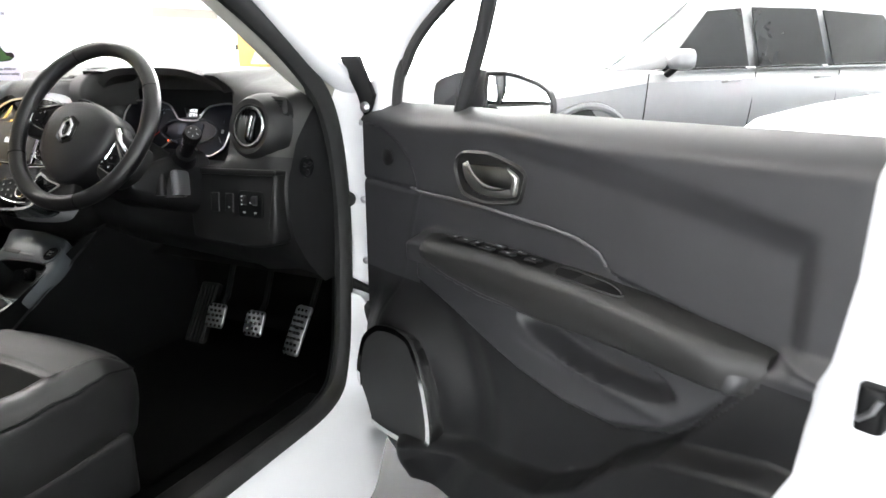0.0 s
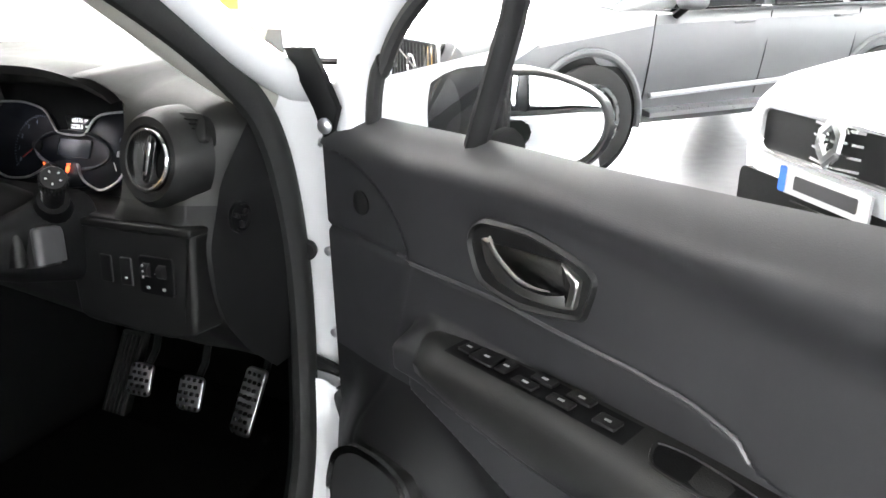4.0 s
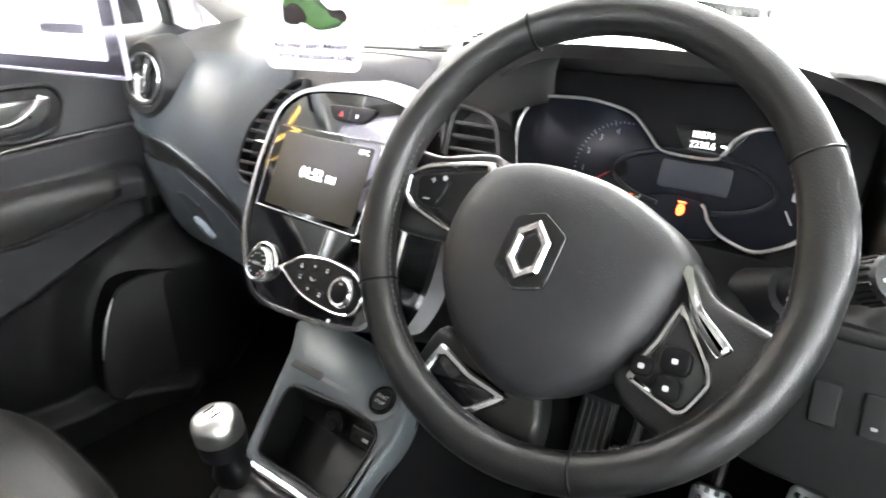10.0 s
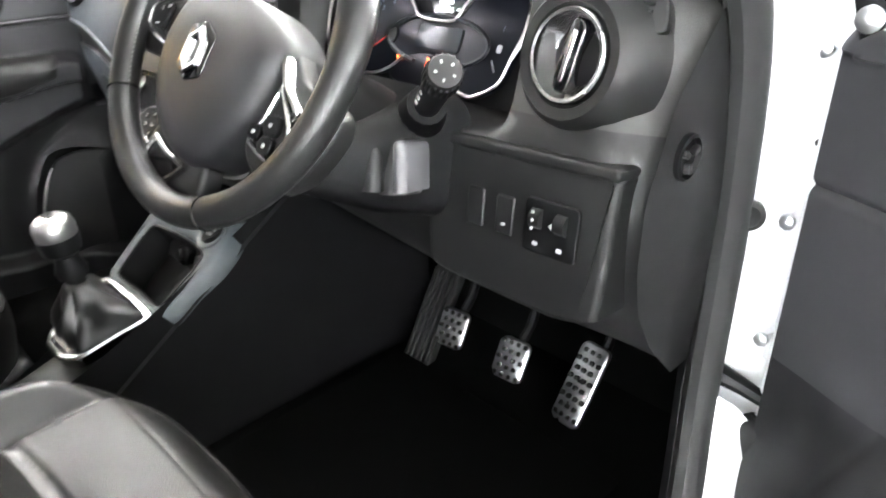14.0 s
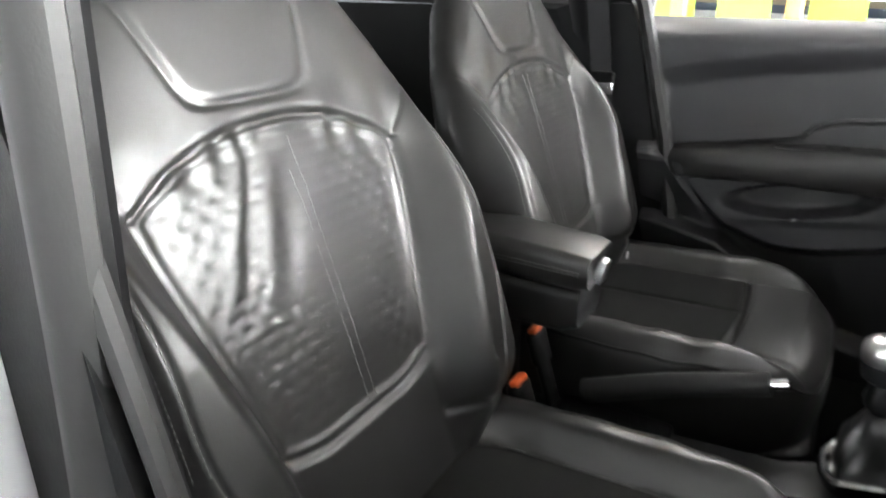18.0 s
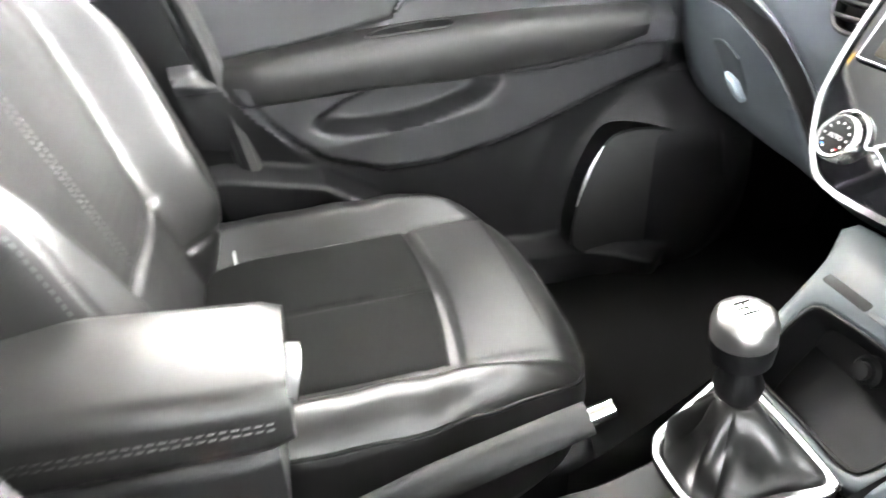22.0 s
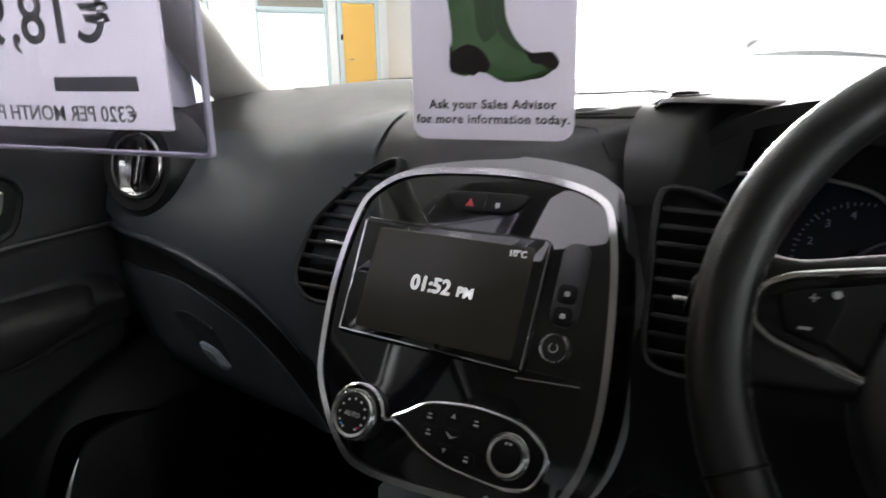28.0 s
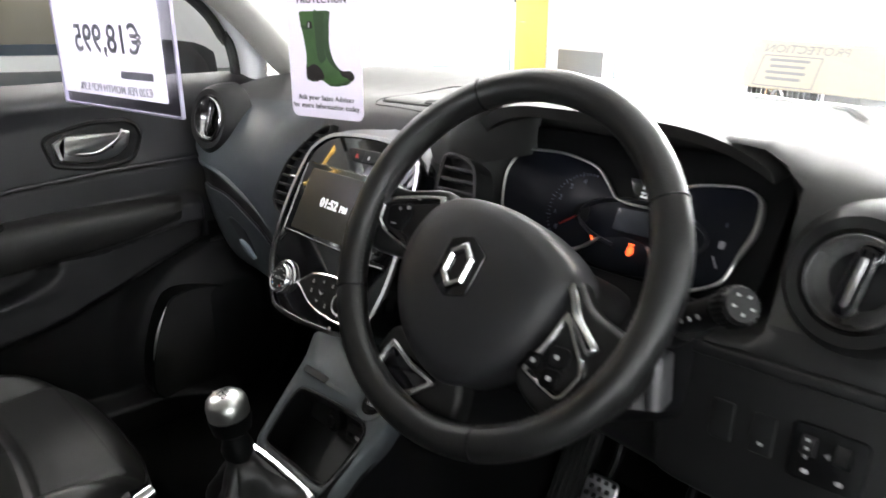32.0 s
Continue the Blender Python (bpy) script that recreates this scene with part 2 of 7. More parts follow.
def curve(pts, per=8):
    """An open smooth curve through a few points."""
    out, n = [], len(pts)
    for i in range(n - 1):
        p0, p1, p2, p3 = (Vector(pts[min(max(i + k, 0), n - 1)]) for k in (-1, 0, 1, 2))
        for j in range(per):
            t = j / per
            m1, m2 = (p2 - p0) * 0.5, (p3 - p1) * 0.5
            out.append((2 * t**3 - 3 * t**2 + 1) * p1 + (t**3 - 2 * t**2 + t) * m1 + (-2 * t**3 + 3 * t**2) * p2 + (t**3 - t**2) * m2)
    return out + [Vector(pts[-1])]


def offset(outline, d):
    """Move a counter-clockwise 2D outline inwards by d."""
    n, out = len(outline), []
    for i in range(n):
        a, b, c = (Vector(outline[(i + k) % n][:2]) for k in (-1, 0, 1))
        e1, e2 = (b - a), (c - b)
        e1 = e1.normalized() if e1.length > 1e-9 else e2.normalized()
        e2 = e2.normalized() if e2.length > 1e-9 else e1
        nrm = Vector((-e1.y - e2.y, e1.x + e2.x))
        nrm = nrm.normalized() if nrm.length > 1e-9 else Vector((-e1.y, e1.x))
        k = max(0.5, nrm.dot(Vector((-e1.y, e1.x))))
        out.append(tuple(b + nrm * (d / k)))
    return out


def ccw(outline):
    a = sum(outline[i][0] * outline[(i + 1) % len(outline)][1] - outline[(i + 1) % len(outline)][0] * outline[i][1] for i in range(len(outline)))
    return list(outline) if a > 0 else list(reversed(outline))


def slab(outline, d0, d1, bevel=0.003, m=None, steps=3):
    """A plate with outline in local xy from z=d0 up to z=d1, with a rounded front edge."""
    outline = ccw(outline)
    rings = [[(x, y, d0) for x, y in outline]]
    for k in range(steps + 1):
        a = radians(90 * k / steps)
        rings.append([(x, y, d1 - bevel + bevel * math.sin(a)) for x, y in offset(outline, bevel * (1 - math.cos(a)))])
    g = loft(rings)
    return moved(g, m) if m else g


def ring_band(outer, inner, d0, d1, bevel=0.0015, m=None):
    """A frame between two outlines of equal length."""
    outer, inner = ccw(outer), ccw(inner)
    rings = [[(x, y, d0) for x, y in outer], [(x, y, d1 - bevel) for x, y in outer],
             [(x, y, d1) for x, y in offset(outer, bevel)], [(x, y, d1) for x, y in offset(inner, -bevel)],
             [(x, y, d1 - bevel) for x, y in inner], [(x, y, d0) for x, y in inner]]
    g = loft(rings, wrap=True)
    return moved(g, m) if m else g


def tube(pts, r, n=10, closed=False, flat=1.0, cap=True):
    """A pipe along points; r is a number or a function of 0..1; flat squeezes it across."""
    pts = [Vector(p) for p in pts]
    k, rings = len(pts), []
    ref = None
    for i, p in enumerate(pts):
        d = (pts[(i + 1) % k] - pts[i - 1]) if closed else (pts[min(i + 1, k - 1)] - pts[max(i - 1, 0)])
        d.normalize()
        if ref is None:
            ref = d.cross(Vector((0, 0, 1)))
            if ref.length < 0.1:
                ref = d.cross(Vector((1, 0, 0)))
        ref = (ref - d * ref.dot(d)).normalized()
        up = d.cross(ref)
        rr = r(i / max(1, k - 1)) if callable(r) else r
        rings.append([p + ref * (rr * math.cos(2 * math.pi * j / n)) + up * (rr * flat * math.sin(2 * math.pi * j / n)) for j in range(n)])
    return loft(rings, cap=cap and not closed, wrap=closed)


def box(w, d, h, m=None, bevel=0.004):
    """A box with rounded edges, centred in x and y, standing on z=0."""
    g = slab(rrect(w, d, min(bevel * 2, w / 2.1, d / 2.1), 3), 0, h, min(bevel, h / 2.1))
    return moved(g, m) if m else g


def lathe(profile, n=32, m=None):
    """A turned shape about z from (radius, height) pairs."""
    rings = [[(r * math.cos(2 * math.pi * i / n), r * math.sin(2 * math.pi * i / n), z) for i in range(n)] for r, z in profile]
    g = loft(rings)
    return moved(g, m) if m else g


def frame_m(o, x, y):
    """A pose with origin o, local x and y along the given directions."""
    x = Vector(x).normalized()
    y = Vector(y)
    y = (y - x * y.dot(x)).normalized()
    z = x.cross(y)
    return Matrix(((x.x, y.x, z.x, o[0]), (x.y, y.y, z.y, o[1]), (x.z, y.z, z.z, o[2]), (0, 0, 0, 1)))


def thing(name, label="", category="", group="", kind="", at=(0, 0, 0), m=None):
    ob = new(name)
    ob.empty_display_size = 0.05
    NET[ob] = m if m is not None else Matrix.Translation(at)
    ob.matrix_world = NET[ob]
    return tagged(ob, label, category, group, kind)


def mesh_of(name, geo, material, smooth=40):
    me = bpy.data.meshes.new(name)
    me.from_pydata([tuple(v) for v in geo[0]], [], [tuple(f) for f in geo[1]])
    me.validate()
    bm = bmesh.new()
    bm.from_mesh(me)
    bmesh.ops.recalc_face_normals(bm, faces=bm.faces)
    bm.to_mesh(me)
    bm.free()
    me.materials.append(material)
    me.shade_smooth()
    if smooth < 180:
        me.set_sharp_from_angle(angle=radians(smooth))
    return me


def part(name, geo, material, parent=None, label="", smooth=40, local=False):
    """One mesh object under a thing or a part. geo is in world metres unless local."""
    ob = new(name, mesh_of(name, geo, material, smooth))
    if parent is not None:
        ob.parent = parent
        NET[ob] = NET[parent] if local else Matrix()
        if not local:
            ob.matrix_parent_inverse = NET[parent].inverted()
    else:
        NET[ob] = Matrix()
    return tagged(ob, label)


def solid(name, geo, material, label="", category="", group="", kind="", smooth=40):
    ob = new(name, mesh_of(name, geo, material, smooth))
    NET[ob] = Matrix()
    return tagged(ob, label, category, group, kind)


def words(name, text, size, m, material, parent, mirror=False, align="CENTER", extrude=0.0002, spacing=1.0, local=False, bold=0.0):
    """Flat lettering in the built-in font, as a mesh."""
    cu = bpy.data.curves.new(name, "FONT")
    cu.body, cu.size, cu.align_x, cu.align_y, cu.extrude, cu.space_character = text, size, align, "CENTER", extrude, spacing
    cu.resolution_u = 3
    cu.offset = bold
    tmp = new(name, cu)
    bpy.context.view_layer.update()
    me = bpy.data.meshes.new_from_object(tmp.evaluated_get(bpy.context.evaluated_depsgraph_get()))
    bpy.data.objects.remove(tmp)
    me.materials.clear()
    me.materials.append(material)
    if mirror:
        me.transform(Matrix.Diagonal((-1, 1, 1, 1)))
        me.flip_normals()
    me.transform(m)
    me.name = name
    ob = new(name, me)
    if parent is not None:
        ob.parent = parent
        if not local:
            ob.matrix_parent_inverse = NET[parent].inverted()
    return ob


def ease(a, b, x):
    t = min(1.0, max(0.0, (x - a) / (b - a)))
    return t * t * (3 - 2 * t)


def bump(x, c, w):
    return math.exp(-((x - c) / w) ** 2)


def table(pairs, x):
    if x <= pairs[0][0]:
        return pairs[0][1]
    for (xa, a), (xb, b) in zip(pairs, pairs[1:]):
        if x <= xb:
            return a + (b - a) * (x - xa) / (xb - xa)
    return pairs[-1][1]

# ---- the showroom ----
E1, E2 = Vector((0.882, -0.471, 0)), Vector((0.471, 0.882, 0))
ROOM = frame_m((-3.4, 6.1, 0), E1, E2)  # a along the window wall, b past it
CEIL_Z = 3.7


def room(a, b, z=0.0):
    return ROOM @ Vector((a, b, z))


def wall_panel(name, a0, a1, b, z0, z1, thick=0.2, material=None, along="a"):
    """A wall along a (at b) or along b (at a=b), thickness going outwards."""
    if along == "a":
        g = box(abs(a1 - a0), thick, z1 - z0, ROOM @ Matrix.Translation(((a0 + a1) / 2, b + thick / 2, z0)), 0.002)
    else:
        g = box(abs(thick), abs(a1 - a0), z1 - z0, ROOM @ Matrix.Translation((b + thick / 2, (a0 + a1) / 2, z0)), 0.002)
    return solid(name, g, material or WALLP, "painted showroom wall", "wall", kind="structure")


solid("floor", box(46, 46, 0.2, ROOM @ Matrix.Translation((2, -4, -0.2)), 0.002), FLOORM, "grey polished showroom floor tiles", "floor", kind="structure")
solid("ceiling", box(40, 40, 0.15, ROOM @ Matrix.Translation((2, -4, CEIL_Z)), 0.002), CEILM, "greyed showroom ceiling, out of view, with light panels", "ceiling", kind="structure")

# window wall with two wide windows and a yellow door; a plain wall with a grey board meets it at right angles
WINW = frame_m((-7.6, 10.34, 0), (.26, .966, 0), (-.966, .26, 0))  # x runs up to the corner
DADW = frame_m((-7.6, 10.34, 0), (.966, -.259, 0), (.259, .966, 0))  # x runs away from the corner


def wall_on(name, M, a0, a1, z0, z1):
    return solid(name, box(a1 - a0, .2, z1 - z0, M @ Matrix.Translation(((a0 + a1) / 2, .1, z0)), .002), WALLP, "painted showroom wall", "wall", kind="structure")


FRM = mat("pale_blue_frame", (0.56, 0.66, 0.68), 0.5, vary=0.03)
# lower panes glow to stand in for the daylight behind them
FROST = mat("glowing_frosted_pane", (0.8, 0.86, 0.87), 0.4, vary=0.03, emit=(0.95, 1.0, 0.98), emit_strength=1.6)
DIMPANE = mat("dim_upper_pane", (0.26, 0.24, 0.21), 0.25, vary=0.12, vary_size=4)
WINS = ((-4.55, -3.24), (-2.455, -1.105))
M3 = Matrix(((1, 0, 0, 0), (0, 0, 1, 0), (0, 1, 0, 0), (0, 0, 0, 1)))
WZ0, WZ1 = .26, 2.02
wall_on("wall_north", WINW, -5.7, WINS[0][0], 0, CEIL_Z)
wall_on("wall_north_pier", WINW, WINS[0][1], WINS[1][0], 0, CEIL_Z)
wall_on("wall_north_end", WINW, WINS[1][1], .2, 0, CEIL_Z)
for n, (a0, a1) in enumerate(WINS):
    wall_on("wall_north_below", WINW, a0, a1, 0, WZ0)
    wall_on("wall_north_above", WINW, a0, a1, WZ1, CEIL_Z)
    win = thing("window_%d" % (n + 1), "pale framed window with a glowing frosted lower pane and a dim upper light", "window", kind="structure", m=WINW @ Matrix.Translation(((a0 + a1) / 2, 0.03, WZ0)))
    w = a1 - a0
    for nm, z0, z1, t, m in (("lower_frame", 0, 1.49, .05, FROST), ("upper_frame", 1.49, 1.76, .055, DIMPANE)):
        part(nm, moved(ring_band(rrect(w, z1 - z0, 0.01, 2), rrect(w - 2 * t, z1 - z0 - 2 * t, 0.01, 2), 0, 0.06, 0.004), Matrix.Translation((0, 0, (z0 + z1) / 2)) @ M3), FRM, win, local=True)
        part("pane", moved(slab(rrect(w - 2 * t, z1 - z0 - 2 * t, 0.005, 2), 0, 0.01, 0.001), Matrix.Translation((0, 0.02, (z0 + z1) / 2)) @ M3), m, win, local=True)
    part("transom", box(w - .02, .05, .03, Matrix.Translation((0, -.012, 1.475)), .006), FRM, win, local=True)
    part("window_sill", box(w + .06, .10, .03, Matrix.Translation((0, -.03, -.03)), .006), FRM, win, local=True)
wall_on("wall_board_side", DADW, .21, 5.9, 0, CEIL_Z)
part("board", box(2.27, 0.02, 0.475, DADW @ Matrix.Translation((1.37, -0.012, 0.0)), 0.003), GREYBAND,
     thing("dado_board", "grey painted board along the foot of the white wall", "wall panel", m=DADW @ Matrix.Translation((1.37, -0.02, 0))))
wall_panel("wall_north_return", -9.2, -4.45, -3.85, 0, CEIL_Z)
yd = thing("door_1", "closed yellow painted door in a pale frame", "door", kind="structure", m=WINW @ Matrix.Translation((-.50, -0.03, 0)))
part("door_leaf", box(0.70, 0.04, 1.88, None, 0.004), YELLOW, yd, local=True)
for sx in (-0.40, 0.40):
    part("door_jamb", box(0.09, 0.06, 1.90, Matrix.Translation((sx, 0, 0)), 0.004), FRM, yd, local=True)
part("door_head", box(0.89, 0.06, 0.08, Matrix.Translation((0, 0, 1.90)), 0.004), FRM, yd, local=True)
part("door_handle", tube([(-0.29, -0.03, .95), (-0.29, -0.07, .95), (-0.18, -0.07, .95)], 0.009), CHROME, yd, local=True)
part("door_lock", box(.05, .012, .09, Matrix.Translation((-.385, -.034, 1.28)), .003), DARK, yd, local=True)

# the deeper bay behind the silver car, and the closing walls
wall_panel("wall_bay_side_low", 0.0, 7.0, -0.2, 0, .2, 0.2, along="b")
wall_panel("wall_bay_side_high", 0.0, 7.0, -0.2, 3.4, CEIL_Z, 0.2, along="b")
bay_glass = thing("window_6", "tall glazed side of the bay with white frames", "window", kind="structure", m=ROOM @ Matrix.Translation((-.1, 3.5, 0)))
for i in range(5):
    part("mullion", box(.12, .07, 3.2, ROOM @ Matrix.Translation((-.1, .04 + 1.73 * i, .2)), .006), FRM, bay_glass)
for i in range(4):
    part("pane", box(.012, 1.66, 3.15, ROOM @ Matrix.Translation((-.1, .905 + 1.73 * i, .25)), .002), GLASS, bay_glass).visible_shadow = False
area_lamp("bay_side_daylight", look(room(.04, 3.5, 1.8), room(6, 3.0, 1.7)), 6.9, 3.1, 14000, (.98, .98, .97))
wall_panel("wall_bay_low", 0.0, 18.0, 7.0, 0, 0.25)
wall_panel("wall_bay_high", 0.0, 18.0, 7.0, 3.3, CEIL_Z)
front_glass = thing("window_3", "tall glazed shop front with white frames", "window", kind="structure", m=ROOM @ Matrix.Translation((9, 7, 0)))
for i in range(10):
    part("mullion", box(.07, .12, 3.1, ROOM @ Matrix.Translation((.1 + 1.98 * i, 7.06, .2)), .006), FRM, front_glass)
for i in range(9):
    g = part("pane", box(1.9, .012, 3.05, ROOM @ Matrix.Translation((1.09 + 1.98 * i, 7.06, .25)), .002), GLASS, front_glass)
    g.visible_shadow = False
SKYM = mat("bright_overcast", (.9, .9, .9), .9, emit=(.95, .98, 1.0), emit_strength=7)
solid("backdrop", box(40, .1, 9, ROOM @ Matrix.Translation((9, 13, -1)), .002), SKYM, "bright overcast daylight outside", "backdrop", kind="structure")
solid("backdrop_bay", box(.06, 7.0, 3.3, ROOM @ Matrix.Translation((-.32, 3.5, .15)), .002), SKYM, "bright overcast daylight outside", "backdrop", kind="structure")
area_lamp("shop_front_daylight", look(room(2.15, 6.9, 1.8), room(2.9, 0, 1.6)), 4.1, 3.0, 1500, (.96, .98, 1.0))
# side glazing out of view, added with its lamp as fill for the driver's side
wall_panel("wall_east_low", -18.0, 7.0, 16.0, 0, .25, 0.2, along="b")
wall_panel("wall_east_high", -18.0, 7.0, 16.0, 3.3, CEIL_Z, 0.2, along="b")
side_glass = thing("window_4", "unseen glazed side front with white frames, added as a light source", "window", kind="structure", m=ROOM @ Matrix.Translation((16, -6, 0)))
for i in range(13):
    part("mullion", box(.12, .07, 3.1, ROOM @ Matrix.Translation((16.06, 6.9 - 2.05 * i, .2)), .006), FRM, side_glass)
for i in range(12):
    g = part("pane", box(.012, 1.97, 3.05, ROOM @ Matrix.Translation((16.06, 5.88 - 2.05 * i, .25)), .002), GLASS, side_glass)
    g.visible_shadow = False
area_lamp("side_fill_light", look(room(15.9, -6, 1.8), room(0, -6, 1.5)), 22, 3.0, 120, (.97, .98, 1.0))
solid("backdrop_side", box(.1, 40, 9, ROOM @ Matrix.Translation((21, -4, -1)), .002), SKYM, "bright overcast daylight outside", "backdrop", kind="structure")
# unseen wall, greyed to cut light bounced back into the cabin
wall_panel("wall_south", -9.0, 8.8, -18.2, 0, CEIL_Z, material=GREYBAND)
wall_panel("wall_south_low", 8.8, 16.2, -18.2, 0, .25)
wall_panel("wall_south_high", 8.8, 16.2, -18.2, 3.3, CEIL_Z)
# rear glazing and lamp made up to light the open door's inner face
back_glass = thing("window_5", "unseen glazed rear front with white frames, added as a light source", "window", kind="structure", m=ROOM @ Matrix.Translation((12.5, -18.1, 0)))
for i in range(5):
    part("mullion", box(.07, .12, 3.1, ROOM @ Matrix.Translation((8.85 + 1.82 * i, -18.1, .2)), .006), FRM, back_glass)
for i in range(4):
    part("pane", box(1.74, .012, 3.05, ROOM @ Matrix.Translation((9.76 + 1.82 * i, -18.1, .25)), .002), GLASS, back_glass).visible_shadow = False
area_lamp("rear_fill_light", look(room(12.5, -17.9, 1.8), room(8.5, -6, 1.2)), 7.0, 3.0, 1900, (.97, .98, 1.0))
solid("backdrop_rear", box(14, .1, 9, ROOM @ Matrix.Translation((12.5, -22, -1)), .002), SKYM, "bright overcast daylight outside", "backdrop", kind="structure")
wall_panel("wall_west", -6.2, -3.85, -9.2, 0, CEIL_Z, 0.2, along="b")
wall_panel("wall_west_low", -18.0, -6.2, -9.2, 0, 0.3, 0.2, along="b")
wall_panel("wall_west_high", -18.0, -6.2, -9.2, 2.9, CEIL_Z, 0.2, along="b")

# ceiling light panels out of view, laid out to throw light through the windscreen
EMITP = mat("light_diffuser", (0.9, 0.9, 0.9), 0.6, emit=(1.0, 0.97, 0.93), emit_strength=58)
lamp0 = thing("ceiling_light", "lit white rectangular ceiling light panel, out of view, placed to light the cabin", "ceiling light", "ceiling lights", m=ROOM @ Matrix.Translation((-3.1, -1.4, CEIL_Z)))
part("housing", ring_band(rrect(0.66, 1.56, 0.01, 2), rrect(0.58, 1.48, 0.01, 2), -0.04, 0.0, 0.004), WALLP, lamp0, local=True)
part("diffuser", slab(rrect(0.58, 1.48, 0.01, 2), -0.03, -0.012, 0.002), EMITP, lamp0, local=True)
for i in range(1, 5):
    for j in range(-2, 4):
        if (i, j) != (1, 0) and ((j > 0 and 1 < i < 4) or (i, j) in ((2, 0), (3, -1), (3, -2), (4, -2))):
            copy_thing(lamp0, ROOM @ Matrix.Translation((-6 + 2.9 * i, -1.4 + 2.4 * j, CEIL_Z)))
# closer rows over the bay ahead of the white car, added to brighten the dash top
for i in range(3):
    for j in range(1, 4):
        copy_thing(lamp0, ROOM @ Matrix.Translation((-1.65 + 2.9 * i, -1.4 + 2.4 * j, CEIL_Z)))


# ---- the white car: shell round the cabin ----
car = thing("white_hatchback", "white compact crossover car with the driver's door open", "car", at=(XC, -0.4, 0))
SIDE = 0.70  # half width of the door openings


def side_x(s, x):
    return XC + s * x


def pillar_path(s):
    """From the foot of the front pillar along the windscreen to the roof."""
    if s < 0:
        return [(side_x(s, 0.685), 0.64, 1.0), (side_x(s, 0.665), 0.47, 1.075), (side_x(s, 0.64), 0.34, 1.19), (side_x(s, 0.62), 0.25, 1.25), (side_x(s, 0.57), -0.06, 1.41), (side_x(s, 0.55), -0.5, 1.47), (side_x(s, 0.54), -1.3, 1.46)]
    return [(side_x(s, 0.685), 0.50, 1.0), (side_x(s, 0.665), 0.33, 1.075), (side_x(s, 0.63), 0.12, 1.235), (side_x(s, 0.585), -0.14, 1.40), (side_x(s, 0.55), -0.5, 1.47), (side_x(s, 0.54), -1.3, 1.46)]


# windscreen
def screen_pt(u, v):
    x = -0.66 + 1.32 * u
    base = Vector((XC + x, 0.86 - 0.62 * (abs(x) / 0.66) ** 2.2 * 0.55, 1.035))
    top = Vector((XC + x * 0.84, -0.02 - 0.14 * (abs(x) / 0.66) ** 2, 1.455 - 0.05 * (abs(x) / 0.66) ** 2))
    p = base.lerp(top, v)
    p.z += 0.035 * math.sin(math.pi * v)
    return p


ws = part("windscreen", grid(screen_pt, 24, 14), GLASS, car, "clear curved windscreen")
ws.visible_shadow = False
part("windscreen_seal", tube([screen_pt(i / 40, 0) for i in range(41)], 0.012, 6), RUBBER, car)

# roof and its lining
def roof_pt(u, v, dz=0.0):
    x = -0.57 + 1.14 * u
    return Vector((XC + x, -0.02 - 0.14 * (abs(x) / 0.57) ** 2 - 1.75 * v, 1.46 - 0.05 * (abs(x) / 0.57) ** 2.5 + 0.05 * math.sin(math.pi * min(1, v + 0.25)) * 0.6 + dz))


part("roof", grid(lambda u, v: roof_pt(u, v, 0.03), 20, 14), WHITE, car)
part("headlining", grid(lambda u, v: roof_pt(u, v, 0.0), 20, 14), CREAM, car, "cream fabric headlining")
for s in (-1, 1):
    pp = curve(pillar_path(s), 8)
    part("front_pillar", tube([p + Vector((s * 0.028, 0.0, 0.012)) for p in pp], 0.031, 12, flat=0.8), WHITE, car)
    part("pillar_trim", tube([p + Vector((-s * 0.022, -0.012, -0.006)) for p in pp[3:]], 0.046 if s < 0 else 0.036, 12, flat=0.75), CREAM, car, "cream moulded pillar trim")
    # middle pillar
    bp = curve([(side_x(s, 0.72), -0.68, 0.40), (side_x(s, 0.72), -0.68, 0.80), (side_x(s, 0.68), -0.71, 1.1), (side_x(s, 0.60), -0.74, 1.42)], 6)
    part("middle_pillar", tube(bp, 0.05, 12, flat=1.3), WHITE if s > 0 else DARK, car)

# floor pan, tunnel and bulkhead
part("sill_plate", box(.09, 1.1, .03, Matrix.Translation((.745, -.3, .365)), .006), DARK, car)
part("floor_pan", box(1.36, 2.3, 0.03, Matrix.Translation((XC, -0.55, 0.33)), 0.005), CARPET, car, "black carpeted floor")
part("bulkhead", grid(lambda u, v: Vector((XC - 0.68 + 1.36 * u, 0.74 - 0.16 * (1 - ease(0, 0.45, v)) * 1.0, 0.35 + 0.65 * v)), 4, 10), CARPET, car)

# door opening on the driver's side: white jamb, sill and rubber seal
def jamb_pt(u, v):
    """u from the cabin outwards, v from the sill upwards along the hinge post."""
    z = 0.40 + 0.66 * v
    y = 0.335 + 0.06 * math.sin(math.pi * min(1, v * 1.05)) - 0.07 * (1 - ease(0, 0.2, v)) + 0.02 * v
    return Vector((0.715 + 0.07 * (1 - ease(0, .3, v)) + 0.11 * u, y + 0.10 * u ** 1.5, z))


part("hinge_post", grid(jamb_pt, 8, 24), WHITE, car, "white painted hinge post")
part("hinge_post_side", grid(lambda u, v: jamb_pt(1, v) + Vector((0.0, 0.5 * u, 0)), 4, 24), WHITE, car)

